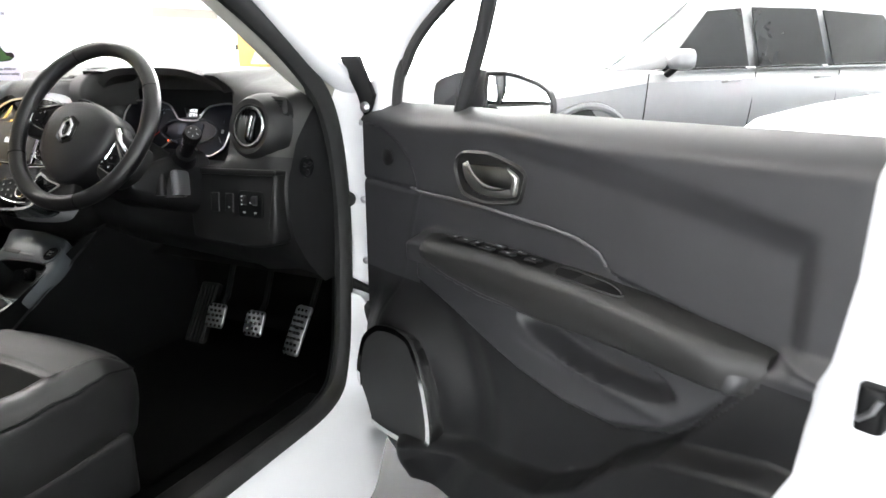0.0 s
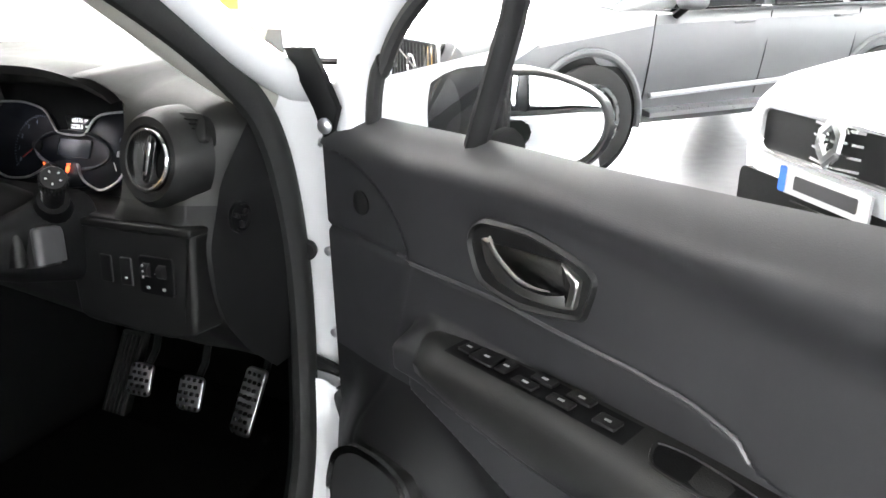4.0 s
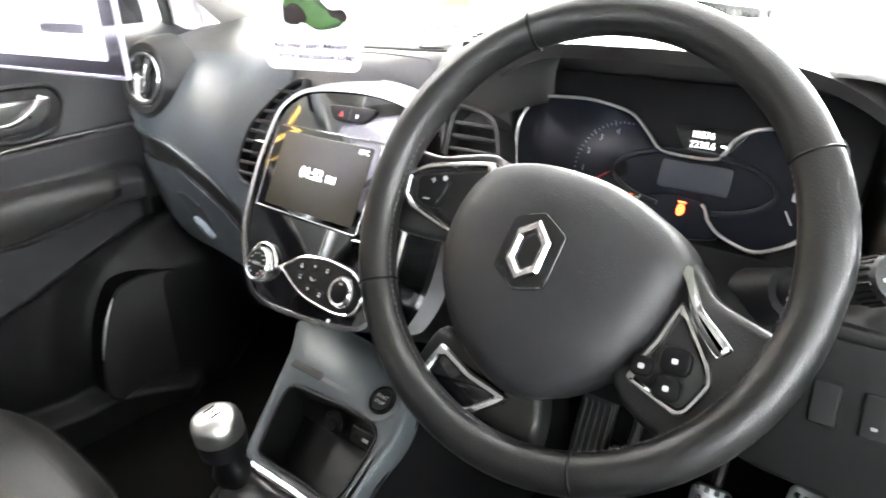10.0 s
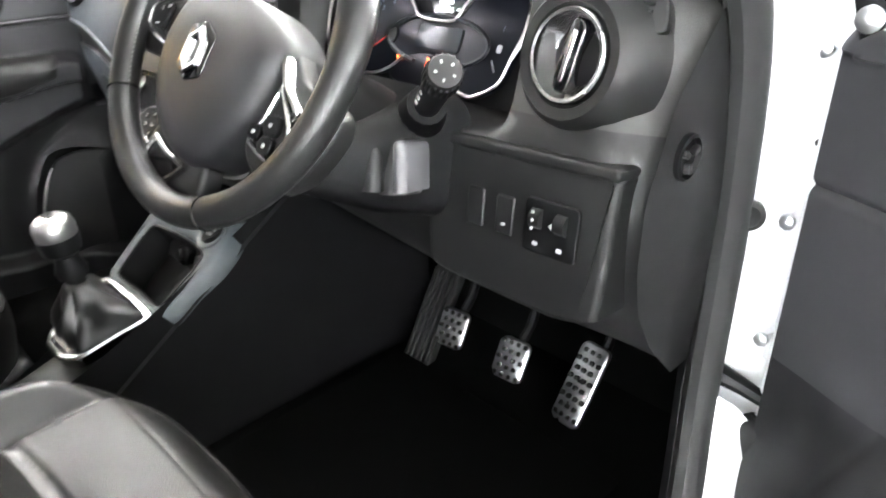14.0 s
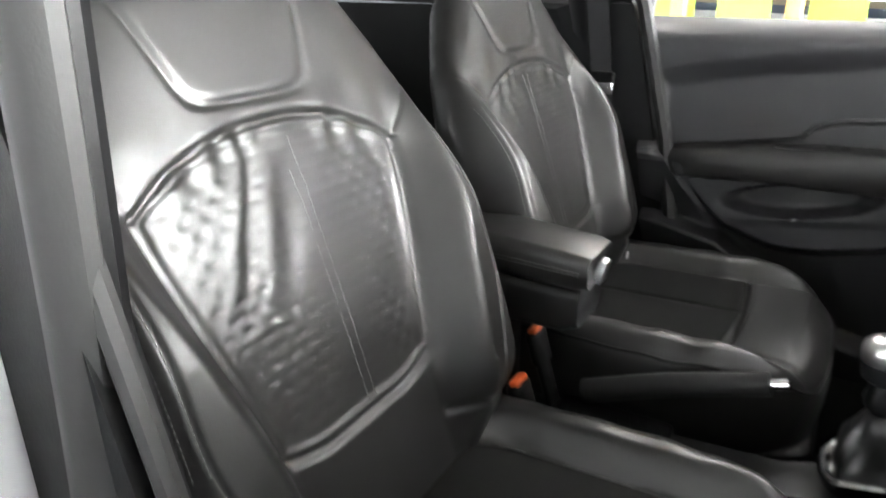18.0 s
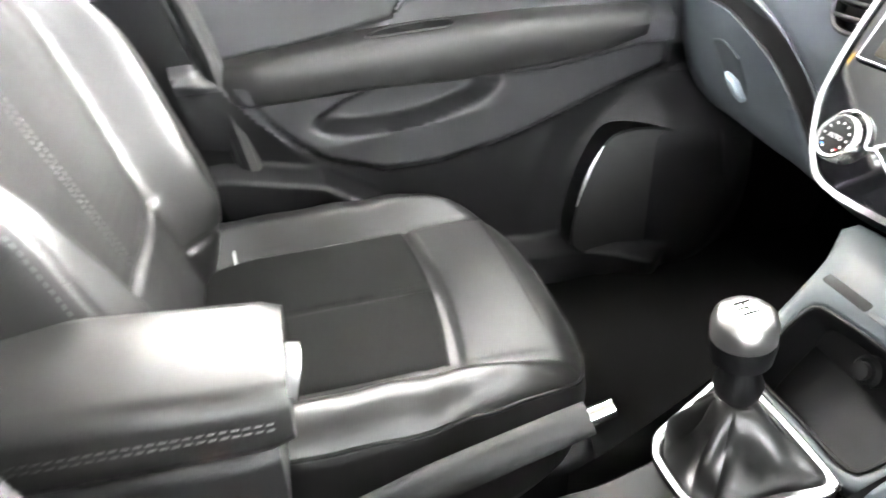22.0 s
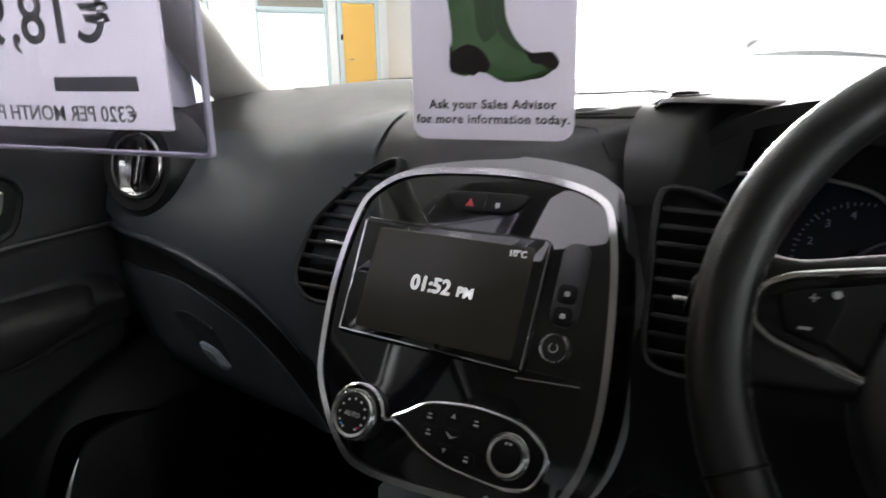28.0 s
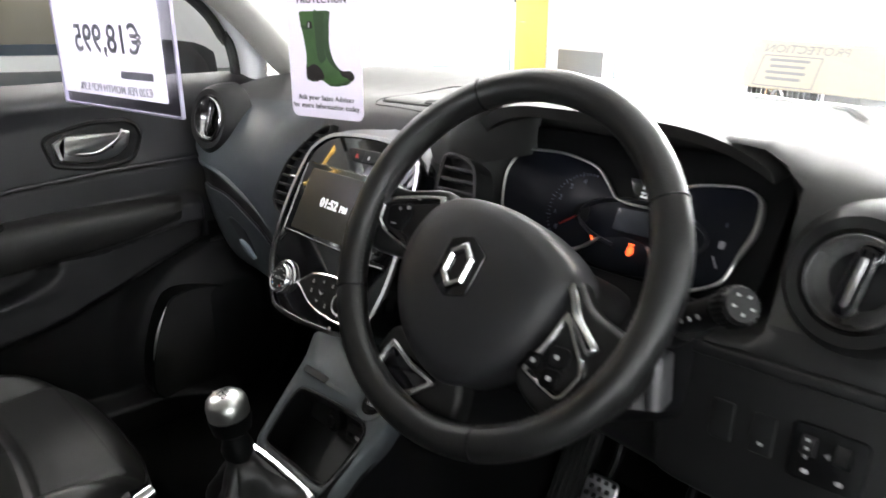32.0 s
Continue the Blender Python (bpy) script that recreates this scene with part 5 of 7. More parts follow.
for i in range(15):
    t = i / 14
    rg = []
    for j, p in enumerate(base):
        q = cen.lerp(topc, t)
        r = (p - cen) * (1 - t) ** .8 + (p - cen).normalized() * .015 * t
        fold = 1 + (.20 * math.sin(j / len(base) * 2 * math.pi * 4 + 2.5 * t) + .08 * math.sin(j / len(base) * 2 * math.pi * 9 - 4 * t)) * math.sin(math.pi * t)
        rg.append(q + Vector((r.x * fold, r.y * fold, (p.z - cen.z) * (1 - t))))
    rings.append(rg)
part("gaiter", loft(rings), LEATHER, gear, "folded black leather gaiter", smooth=70)
KM = frame_m((.037, -.069, .664), (1, 0, 0), (0, 1, .12))
part("shaft", lathe([(.013, -.035), (.013, 0)], 20, KM), DARK, gear)
part("collar", lathe([(.019, -.01), (.021, .0), (.017, .012), (.015, .022), (.0245, .030), (.027, .048), (.025, .056), (0, .056)], 28, KM), DARK, gear)
part("knob", lathe([(.0240, .046), (.0262, .052), (.0262, .066), (.0242, .0735), (.0185, .0785), (.010, .0805), (0, .081)], 32, KM), SATIN, gear, "polished chrome knob top")
for x in (-.007, 0, .007):
    part("shift_mark", moved(slab(rrect(.001, .014, .0003, 1, x, 0), .079, .0818, .0002), KM), DARK, gear)
part("shift_bar", moved(slab(rrect(.015, .001, .0003, 1), .079, .0819, .0002), KM), DARK, gear)

# handbrake
hb = thing("handbrake", "black handbrake lever with chrome release button", "handbrake", at=(.005, -.38, .50))
part("lever", tube([(.012, -.192, .631), (.010, -.25, .612), (.006, -.33, .583), (.0, -.45, .53)], lambda t: .0145 + .003 * t, 12, flat=1.15), RUBBER, hb)
part("release_button", tube([(.013, -.170, .639), (.012, -.193, .631)], .0085, 12), BRIGHT, hb, "chrome release button")
part("slot_boot", box(.05, .18, .02, Matrix.Translation((.004, -.40, .485)), .006), DARK, hb)

# armrest
arm = thing("centre_armrest", "black leather armrest with stitched lid between the seats", "armrest", at=(.03, -.55, .49))
def arm_sec(y, z0, z1, w):
    return [(.031 + px, y, (z0 + z1) / 2 + pz) for px, pz in rrect(w, z1 - z0, .016, 5)]
part("lid", loft([arm_sec(-.440, .742, .778, .095), arm_sec(-.434, .738, .784, .108), arm_sec(-.45, .735, .788, .115), arm_sec(-.58, .738, .797, .118), arm_sec(-.72, .742, .800, .118)]), LEATHER, arm, "padded leather lid", smooth=50)
part("box", loft([arm_sec(-.452, .69, .735, .085), arm_sec(-.446, .675, .737, .100), arm_sec(-.47, .665, .737, .106), arm_sec(-.72, .66, .737, .106)]), PLASTIC, arm, smooth=50)
part("post", box(.07, .16, .20, Matrix.Translation((.031, -.64, .47)), .01), DARK, arm)
part("lift_tab", slab(smooth_outline([(-.016, -.02), (.016, -.02), (.012, .012), (-.012, .012)], 4, .3), 0, .012, .004, frame_m((.02, -.428, .752), (1, 0, 0), (0, .25, 1))), ALU, arm, "grey lift tab")
st = []
for x in (-.022, .084):
    for i in range(34):
        for dz in (0, .005):
            y = -.445 - .007 * i
            st.append(tube([(x + (.0055 if x > 0 else -.0055), y, .762 + dz + .0002 * i), (x + (.0055 if x > 0 else -.0055), y - .0045, .762 + dz + .0002 * i)], .0008, 4))
tagged(part("stitching", join(*st), STITCH, arm, "double stitching"), kind="stuff")

# belt buckles
for nm, x, y, z in (("belt_buckle", .151, -.452, .618), ("belt_buckle", .003, -.49, .622)):
    b = thing(nm, "black belt buckle with orange release button", "belt buckle", "belt buckles", at=(x, y, .50))
    BM = frame_m((x, y - .02, z - .10), (1, 0, 0), (0, .95, .3))
    part("stalk", moved(box(.030, .018, .09, Matrix.Translation((0, 0, -.04)), .004), BM), DARK, b)
    part("body", moved(box(.044, .026, .055, Matrix.Translation((0, 0, .045)), .006), BM), DARK, b)
    part("release", moved(box(.036, .016, .010, Matrix.Translation((0, .002, .096)), .003), BM), ORANGE, b, "orange release button")

# ---- pedals and footwell ----
def pedal(nm, lb, c, w, h, tilt, lean, holes, curve_amt=.004):
    """A drilled metal pedal pad on a black arm."""
    m = pose(*c, 90 + tilt, 0, lean)
    th = thing(nm, lb, "pedal", "pedals", m=m)
    part("pad", loft([[(x, y, -.004 - curve_amt * (y / h * 2) ** 2) for x, y in rrect(w, h, w * .22, 5)],
                      [(x, y, .003 - curve_amt * (y / h * 2) ** 2) for x, y in rrect(w, h, w * .22, 5)],
                      [(x, y, .005 - curve_amt * (y / h * 2) ** 2) for x, y in rrect(w - .005, h - .005, w * .2, 5)]]), ALU, th, "aluminium pad", local=True)
    rows, cols = holes
    stud0 = None
    for r in range(rows):
        for q in range(cols):
            x = (q - (cols - 1) / 2) * w * .74 / max(1, cols - 1) * (1 if cols > 1 else 0) + (0 if r % 2 == 0 else w * .10)
            y = (r - (rows - 1) / 2) * h * .80 / (rows - 1)
            if abs(x) > w * .42:
                continue
            g = slab(rrect(.0075, .0075, .0022, 3, x, y), 0, .0066 - curve_amt * (y / h * 2) ** 2, .001)
            part("rubber_stud", g, RUBBER, th, "black rubber stud", local=True)
    part("arm", tube([(0, 0, -.006), (0, .06, -.03), (0.0, .20, -.02)], .008, 8), DARK, th, local=True)
    return th


pedal("clutch_pedal", "drilled aluminium clutch pedal", (.262, .428, .442), .056, .066, -28, 4, (5, 4))
pedal("brake_pedal", "drilled aluminium brake pedal", (.392, .430, .440), .056, .068, -28, 4, (5, 4))
pedal("accelerator_pedal", "long drilled aluminium accelerator pedal", (.497, .470, .425), .052, .135, -32, -6, (8, 4), .008)
fr = thing("footrest", "black ridged footrest beside the clutch", "footrest", at=(.19, .45, .36))
FM = pose(.193, .440, .425, 90 - 36, 0, 8)
part("plate", moved(slab(rrect(.058, .20, .008, 4), -.02, .0, .004), FM), RUBBER, fr)
for i in range(5):
    part("ridge", moved(slab(rrect(.005, .18, .002, 3, -.021 + .0105 * i, 0), -.002, .004, .0015), FM), PLASTIC, fr)
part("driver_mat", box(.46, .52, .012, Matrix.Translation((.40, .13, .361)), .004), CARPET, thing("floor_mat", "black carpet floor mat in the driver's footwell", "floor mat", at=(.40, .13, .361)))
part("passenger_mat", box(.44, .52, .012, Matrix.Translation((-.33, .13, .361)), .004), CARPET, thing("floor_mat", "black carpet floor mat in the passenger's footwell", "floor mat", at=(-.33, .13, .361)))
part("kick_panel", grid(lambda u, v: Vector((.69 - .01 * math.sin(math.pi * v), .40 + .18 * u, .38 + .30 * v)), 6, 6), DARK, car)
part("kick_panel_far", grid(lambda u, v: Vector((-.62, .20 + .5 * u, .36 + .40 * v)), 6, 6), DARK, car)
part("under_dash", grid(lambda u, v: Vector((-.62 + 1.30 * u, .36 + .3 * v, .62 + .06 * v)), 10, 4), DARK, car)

# ---- front doors: one builder, mirrored for the passenger's side ----
T_LINE = ((0, .861), (.19, .857), (.374, .853), (.524, .845), (.585, .838), (.63, .824), (.652, .797), (.8, .77), (1.0, .745))
T_SWOOSH = ((.2, .992), (.28, .988), (.44, .979), (.57, .958), (.72, .937), (.84, .917), (.93, .896), (1.0, .88))
T_ARMTOP = ((.19, .772), (.24, .785), (.48, .777), (.6, .767), (.8, .759), (.95, .745))
T_ARMLOW = ((.19, .735), (.26, .735), (.41, .711), (.55, .708), (.7, .711), (.87, .698))
T_CHEEK = ((.19, .70), (.21, .690), (.278, .667), (.378, .632), (.431, .610), (.49, .590), (.59, .568), (.68, .566), (.77, .595), (.82, .635), (.87, .69), (.91, .74))
T_POCKET = ((.20, .36), (.28, .378), (.47, .385), (.555, .403), (.64, .455), (.70, .52), (.78, .575), (.92, .61))


def door_depth(u, z):
    """How far the trim stands into the cabin at u from the hinge edge, height z."""
    d = 0.012
    d -= 0.045 * max(0.0, (z - 0.975) / 0.04) ** 2
    tw = 0.188 * math.sqrt(max(0.0, 1 - ((z - 0.853) / 0.126) ** 2)) if z > 0.853 else 0.188 * max(0.0, 1 - (0.853 - z) * 1.6)
    zl = table(T_LINE, u)
    d += 0.010 * ease(-0.004, 0.004, z - zl) * ease(-0.006, 0.006, u - tw)
    d -= 0.006 * bump(z, zl - 0.002, 0.004) * (1 - ease(0.64, 0.68, u))
    d -= 0.004 * bump(u, tw, 0.004) * (1 if z > 0.845 else 0.4)
    zs = table(T_SWOOSH, u)
    s = max(ease(-0.026, 0.026, z - zs), ease(0.915, 0.945, u) * ease(0.72, 0.76, z)) * ease(0.25, 0.5, u)
    d += 0.017 * s
    # hollow round the handle
    d -= 0.012 * math.exp(-(((u - 0.33) / 0.08) ** 2 + ((z - 0.91) / 0.06) ** 2))
    d -= 0.036 * (1 - ease(0.70, 1.0, ((u - 0.395) / 0.080) ** 2 + ((z - 0.906) / 0.039) ** 2))
    # armrest with cheek below
    zt, zb, zc = table(T_ARMTOP, u), table(T_ARMLOW, u), table(T_CHEEK, u)
    on = ease(0.192, 0.225, u)
    arm = (1 - ease(zt - 0.012, zt + 0.012, z)) * ease(zb - 0.004, zb + 0.004, z) * on * (1 - ease(0.87, 0.93, u + (z - 0.72) * 0.8))
    shelf = (1 - ease(zt - 0.012, zt + 0.012, z)) * ease(zc - 0.014, zc + 0.014, z) * on
    rear = ease(0.845, 0.875, u - (z - 0.69) * 0.75) * (1 - ease(0.735, 0.775, z))
    d += max(0.034 * shelf + 0.026 * arm, 0.045 * rear * ease(0.5, 0.7, z))
    d -= 0.004 * bump(z, zb, 0.004) * on * (1 - rear)
    # grip hollow in the cheek
    a = radians(-8)
    gu, gz = (u - 0.64) * math.cos(a) + (z - 0.675) * math.sin(a), (z - 0.675) * math.cos(a) - (u - 0.64) * math.sin(a)
    r = (gu / 0.15) ** 2 + (gz / 0.036) ** 2
    d -= 0.045 * (1 - ease(0.5, 1.05, r)) * on
    d += 0.005 * bump(gz, -0.036, 0.012) * (1 - ease(0.11, 0.17, abs(gu)))
    # map pocket and loudspeaker swell
    zp = table(T_POCKET, u)
    d += 0.05 * (1 - ease(zp - 0.012, zp + 0.010, z)) * ease(0.17, 0.24, u)
    rs = math.hypot((u - 0.17) / 0.165, (z - 0.455) / 0.170)
    d += 0.035 * (1 - ease(0.75, 1.25, rs)) + 0.006 * bump(rs, 1.55, 0.16) * ease(0.16, 0.24, u) * (1 - ease(0.62, 0.66, z))
    d += 0.02 * ease(0.03, 0.14, u) * (1 - ease(0.62, 0.72, z + 0.25 * u)) * (1 - ease(0.2, 0.3, u))
    return d


SPEAKER = [(.190, .585), (.237, .575), (.265, .531), (.284, .478), (.296, .416), (.293, .375), (.265, .352), (.20, .344), (.100, .345), (.060, .38), (.054, .46), (.080, .535), (.13, .575)]
HANDLE = [(.309, .915), (.316, .936), (.335, .946), (.40, .948), (.465, .933), (.479, .921), (.473, .893), (.462, .876), (.385, .864), (.328, .875)]


def front_door(name, label, m, driver):
    th = thing(name, label, "car door", m=Matrix.Translation(m @ Vector((0.5, 0, 0.28))))

    def put(nm, geo, material, parent=None, lb="", smooth=40):
        return part(nm, moved(geo, m), material, parent or th, lb, smooth)

    face = Matrix(((1, 0, 0, 0), (0, 0, -1, 0), (0, 1, 0, 0), (0, 0, 0, 1)))  # outline xy -> u, z; height -> into the cabin

    def on(u, z, lift=0.0):
        return Vector((u, -door_depth(u, z) - lift, z))

    rear_edge = ((.27, .89), (.53, .93), (.66, .955), (.73, .965), (.80, .975), (.873, .985), (1.02, .99))
    tv, tf = grid(lambda a, b: on((.002 + a * (table(rear_edge, .275 + b * .745) - .002)), .275 + b * .745), 190, 180)
    low = [min(tv[q].z - (table(T_CHEEK, tv[q].x) - .014 if tv[q].x > .19 else .665) for q in face4) < 0 for face4 in tf]

    def piece(flag):
        keep = [face4 for face4, l in zip(tf, low) if l == flag]
        at = {v: n for n, v in enumerate(sorted({v for face4 in keep for v in face4}))}
        return [tv[v] for v in at], [tuple(at[v] for v in face4) for face4 in keep]

    put("door_trim", piece(False), DOORSKIN, None, "grey-black moulded door trim", 70)
    put("lower_trim", piece(True), DOORLOW, None, "hard black lower trim with a map pocket", 70)
    # white shell of the door round the trim
    OUTL = [(-.02, .24), (.5, .20), (.93, .22), (.99, .45), (1.03, .75), (1.045, .99), (.5, .985), (-.02, 1.0)]
    put("door_shell", slab(OUTL, -.085, -.004, .01, face), WHITE, None, "white painted door shell")
    put("outer_skin", grid(lambda a, b: Vector((-.03 + 1.08 * a, .075 + .03 * math.sin(math.pi * b), .22 + .78 * b)), 12, 10), WHITE)
    # window frame, quarter pillar and panes
    top = curve([(.030, .03, .98), (.036, .04, 1.08), (.10, .055, 1.19), (.32, .085, 1.33), (.55, .11, 1.395), (.85, .12, 1.40), (1.0, .11, 1.36), (1.03, .05, 1.0)], 8)
    put("window_frame", tube(top, .036, 10, flat=1.0), WHITE, None, "white painted window frame")
    put("frame_seal", tube([p + Vector((.042 if p.x < .5 else -.03, -.006, -.024 if p.z > 1.1 else 0)) for p in top], .011, 8), RUBBER)
    put("quarter_pillar", tube([(.262, .022, .98), (.300, .05, 1.15), (.325, .083, 1.34)], .0125, 8, flat=1.2), DARK, None, "black window divider")
    for nm, u0, u1 in (("quarter_pane", .12, .27), ("window_pane", .31, 1.0)):
        if driver and nm == "window_pane":
            continue  # lowered into the door
        g = put(nm, grid(lambda a, b: Vector((u0 + (u1 - u0) * a, .03 + .06 * b, .98 + b * (1.38 - .98) * (1 if u0 > .3 else .35 + .6 * a))), 4, 4), GLASS)
        g.visible_shadow = False
    put("belt_seal", tube([(.10, .03, .995), (.5, .035, 1.0), (1.0, .03, 1.008)], .012, 6), RUBBER)
    # latch edge
    lt = put("latch", box(.03, .035, .055, Matrix.Translation((1.008, .004, .69)), .004), DARK, None, "black door latch")
    put("latch_claw", tube([(.998, -.014, .703), (1.012, -.016, .717), (1.018, -.014, .733)], .004, 6), ALU, lt)
    # handle
    hz = smooth_outline(HANDLE, 4, .32)
    hb = put("handle_bezel", ring_band(offset(ccw(hz), -.004), offset(ccw(hz), .004), -.004, .026, .004, face), PLASTIC, None, "black handle surround")
    put("handle_cup", moved(loft([[(x, y, h) for x, y in offset(ccw(hz), k)] for k, h in ((.001, .022), (.004, .012), (.008, .0), (.016, -.010), (.026, -.015))]), face), PLASTIC, hb, "", 60)
    put("cup_plug", lathe([(.012, 0), (.012, .003), (.010, .004), (0.0, .004)], 20, Matrix.Translation((.405, .012, .910)) @ face), PLASTIC, hb)
    lev = ccw(smooth_outline([(.324, .927), (.341, .933), (.362, .909), (.386, .896), (.418, .895), (.442, .902), (.451, .914), (.437, .930), (.443, .933), (.467, .919), (.461, .885), (.431, .877), (.390, .875), (.354, .882), (.332, .900)], 4, .3))
    put("handle_lever", moved(loft([[(x, y, h + (.90 - y) * .06) for x, y in offset(lev, k)] for k, h in ((0, .004), (0, .016), (.0014, .0205), (.0035, .0235), (.006, .025))]), face), SATIN, hb, "chrome pull lever")
    # bead added along the inner bevel to give its highlight
    put("lever_highlight", moved(tube(curve([(.3405, .932, .0225), (.351, .917, .0232), (.364, .9065, .0238), (.386, .8955, .0244), (.410, .8935, .0244), (.432, .8965, .0240)], 6), lambda t: .0008 + .0022 * math.sin(math.pi * min(1, .12 + .85 * t)), 8), face), SATIN, hb, "bead for the bright highlight on the inner bevel")
    tip = ccw(smooth_outline([(.440, .9315), (.4655, .918), (.460, .887), (.448, .886), (.453, .912)], 3, .2))
    put("lever_tip", moved(loft([[(x, y, h) for x, y in offset(tip, k)] for k, h in ((0, .018), (.001, .0268), (.003, .0285))]), face), SATIN, hb, "bright lever tip")
    # armrest switch plate and grab cup
    T = lambda u: table(T_ARMTOP, u)

    def arm_top(u):
        return table(((.22, .780), (.25, .788), (.45, .792), (.62, .788), (.70, .782), (.85, .766), (.95, .75)), u)

    def top_at(u, w, lift=0.0):
        """On the armrest's top: w from the door's plane towards the cabin."""
        return Vector((u, -w, arm_top(u) + lift - .06 * (w - .02)))

    def arm_sec(u):
        low = table(((.24, .752), (.283, .748), (.34, .732), (.43, .721), (.50, .717), (.56, .711), (.70, .712), (.87, .702)), u)
        k = ease(.225, .275, u) * (1 - .5 * ease(.84, .93, u))
        zt = arm_top(u)
        return [Vector((u, -(.014 + (w - .014) * k), z)) for w, z in ((.010, zt), (.022, zt + .001), (.060, zt - .002), (.068, zt - .005), (.075, zt - .011), (.079, zt - .020), (.080, (zt + low) / 2), (.077, low + .006), (.072, low), (.045, low - .004), (.010, low - .01))]

    put("armrest", loft([arm_sec(.226 + .68 * (i / 46) ** 1.0) for i in range(47)]), mat("armrest_foam", (.013, .0128, .0124), .50, grain=.3, grain_size=420, vary=.12, rough_vary=.07, cells=True), None, "soft black armrest", 60)
    if driver:
        sp = put("switch_plate", grid(lambda a, b: top_at(.30 + .245 * a, .019 + .036 * b, .0012), 20, 4), DARK, None, "black switch plate")
        for u, w, wu, ww in ((.352, .036, .034, .026), (.430, .028, .030, .014), (.418, .046, .030, .014), (.478, .028, .030, .014), (.466, .046, .030, .014), (.518, .040, .026, .018), (.322, .034, .018, .022), (.382, .036, .016, .024)):
            c = top_at(u, w, .003)
            k = put("window_switch", box(wu, ww, .0030, Matrix.Translation(c), .001), PLASTIC, sp)
            put("switch_icon", box(.0075, .0035, .0004, Matrix.Translation(c + Vector((0, 0, .003))), .0001), ICON, sp)
    cup = ccw(smooth_outline([(.566, .030), (.60, .024), (.665, .030), (.695, .048), (.685, .058), (.62, .062), (.578, .058)], 5, .35))
    put("grab_cup", moved(loft([[top_at(x, y, .0014) for x, y in offset(cup, .0015)], [top_at(x, y, -.002) for x, y in offset(cup, .003)], [top_at(x, y, -.0026) for x, y in offset(cup, .010)]]), Matrix()), DARK, None, "black grab recess", 30)
    put("grab_cup_rim", tube([top_at(x, y, .001) for x, y in cup], .0022, 6, closed=True), PLASTIC)
    # insert line: a paler bead stands for the highlight on the crease
    put("trim_line", tube([on(.165 + .48 * i / 40, table(T_LINE, .165 + .48 * i / 40) + .002, .002) for i in range(41)], .0030, 6), mat("crease_highlight", (.07, .07, .073), .35, vary=.05))
    # loudspeaker
    so = smooth_outline([(x if driver else x + .072, z + (0 if driver else .012)) for x, z in SPEAKER], 5, .4)
    sp2 = put("speaker_grille", slab(so, .02, .078 if driver else .064, .004, face), mat("speaker_mesh", (.012, .012, .012), .6, grain=1.0, grain_size=420, cells=True), None, "black perforated speaker grille")
    if driver:
        put("speaker_ring", ring_band(offset(so, -.006), so, .02, .083, .003, face), CHROME, sp2, "satin chrome ring")
    else:
        # chrome ring blackened here; its glint is added as a separate bright arc
        put("speaker_ring", ring_band(offset(so, -.003), so, .02, .066, .001, face), DARK, sp2)
        put("ring_glint", tube([Vector((x, -.0665, z)) for x, z in so[7:18]], lambda t: .0008 + .0022 * math.sin(math.pi * t), 6), SATIN, sp2, "slim bright arc for the glint on the ring")
    # tweeter
    tw = put("tweeter", lathe([(.017, 0), (.017, .002), (.0155, .003), (.0, .0035)], 24, Matrix.Translation((.090, -.013, .913)) @ face), PLASTIC)
    return th


DOORM = frame_m((0.79, 0.385, 0), (0.917, -0.398, 0), (0.398, 0.917, 0))
ddoor = front_door("driver_door", "open white car door with grey-black moulded trim and chrome pull handle", DOORM, True)
PDOOR = Matrix(((0, -1, 0, -0.632), (-1, 0, 0, 0.41), (0, 0, 1, 0.045), (0, 0, 0, 1)))
pdoor = front_door("passenger_door", "closed car door with grey-black moulded trim and chrome handle", PDOOR, False)


def door_mirror(name, label, m):
    """Glass faces back along the closed door, turned a little inwards."""
    th = thing(name, label, "door mirror", m=Matrix.Translation(m @ Vector((.25, .1, 1.0))))
    G = frame_m((.236, .213, 1.014), (.79, .61, 0), (0, 0, 1))  # local x outwards, y up, z towards the tail
    shape = smooth_outline([(-.066, -.046), (-.064, .040), (-.052, .050), (-.01, .047), (.045, .028), (.064, .002), (.058, -.028), (.030, -.052), (-.02, -.058), (-.055, -.055)], 6)
    shape = [(x, y * 1.16) for x, y in shape]
    sec = [[(px * k + dx, py * k + dy, z) for px, py in shape] for k, dx, dy, z in ((1.08, 0, 0, .004), (1.16, .002, 0, -.010), (1.17, -.012, .0, -.025), (1.12, -.045, .0, -.040), (1.04, -.080, .0, -.048), (.9, -.110, .0, -.050), (.7, -.140, 0, -.048), (.35, -.165, 0, -.045), (.05, -.18, 0, -.043))]
    part("housing", moved(loft(sec, cap=False), m @ G), mat("mirror_black", (.009, .009, .010), .42, spec=.2, vary=.1), th, "glossy black mirror housing", smooth=60)
    part("mirror_glass", moved(slab(shape, -.012, -.003, .001), m @ G), MIRROR, th, "clear mirror glass")
    part("rim", moved(ring_band(offset(ccw(shape), -.006), ccw(shape), -.012, .006, .002), m @ G), RUBBER, th)
    part("arm", moved(tube([(.20, .03, .985), (.20, .08, .975), (.20, .16, .985)], .028, 10, flat=.8), m), DARK, th)
    return th


door_mirror("driver_mirror", "black door mirror with clear glass on the open door", DOORM)
door_mirror("passenger_mirror", "black door mirror outside the passenger window", PDOOR)

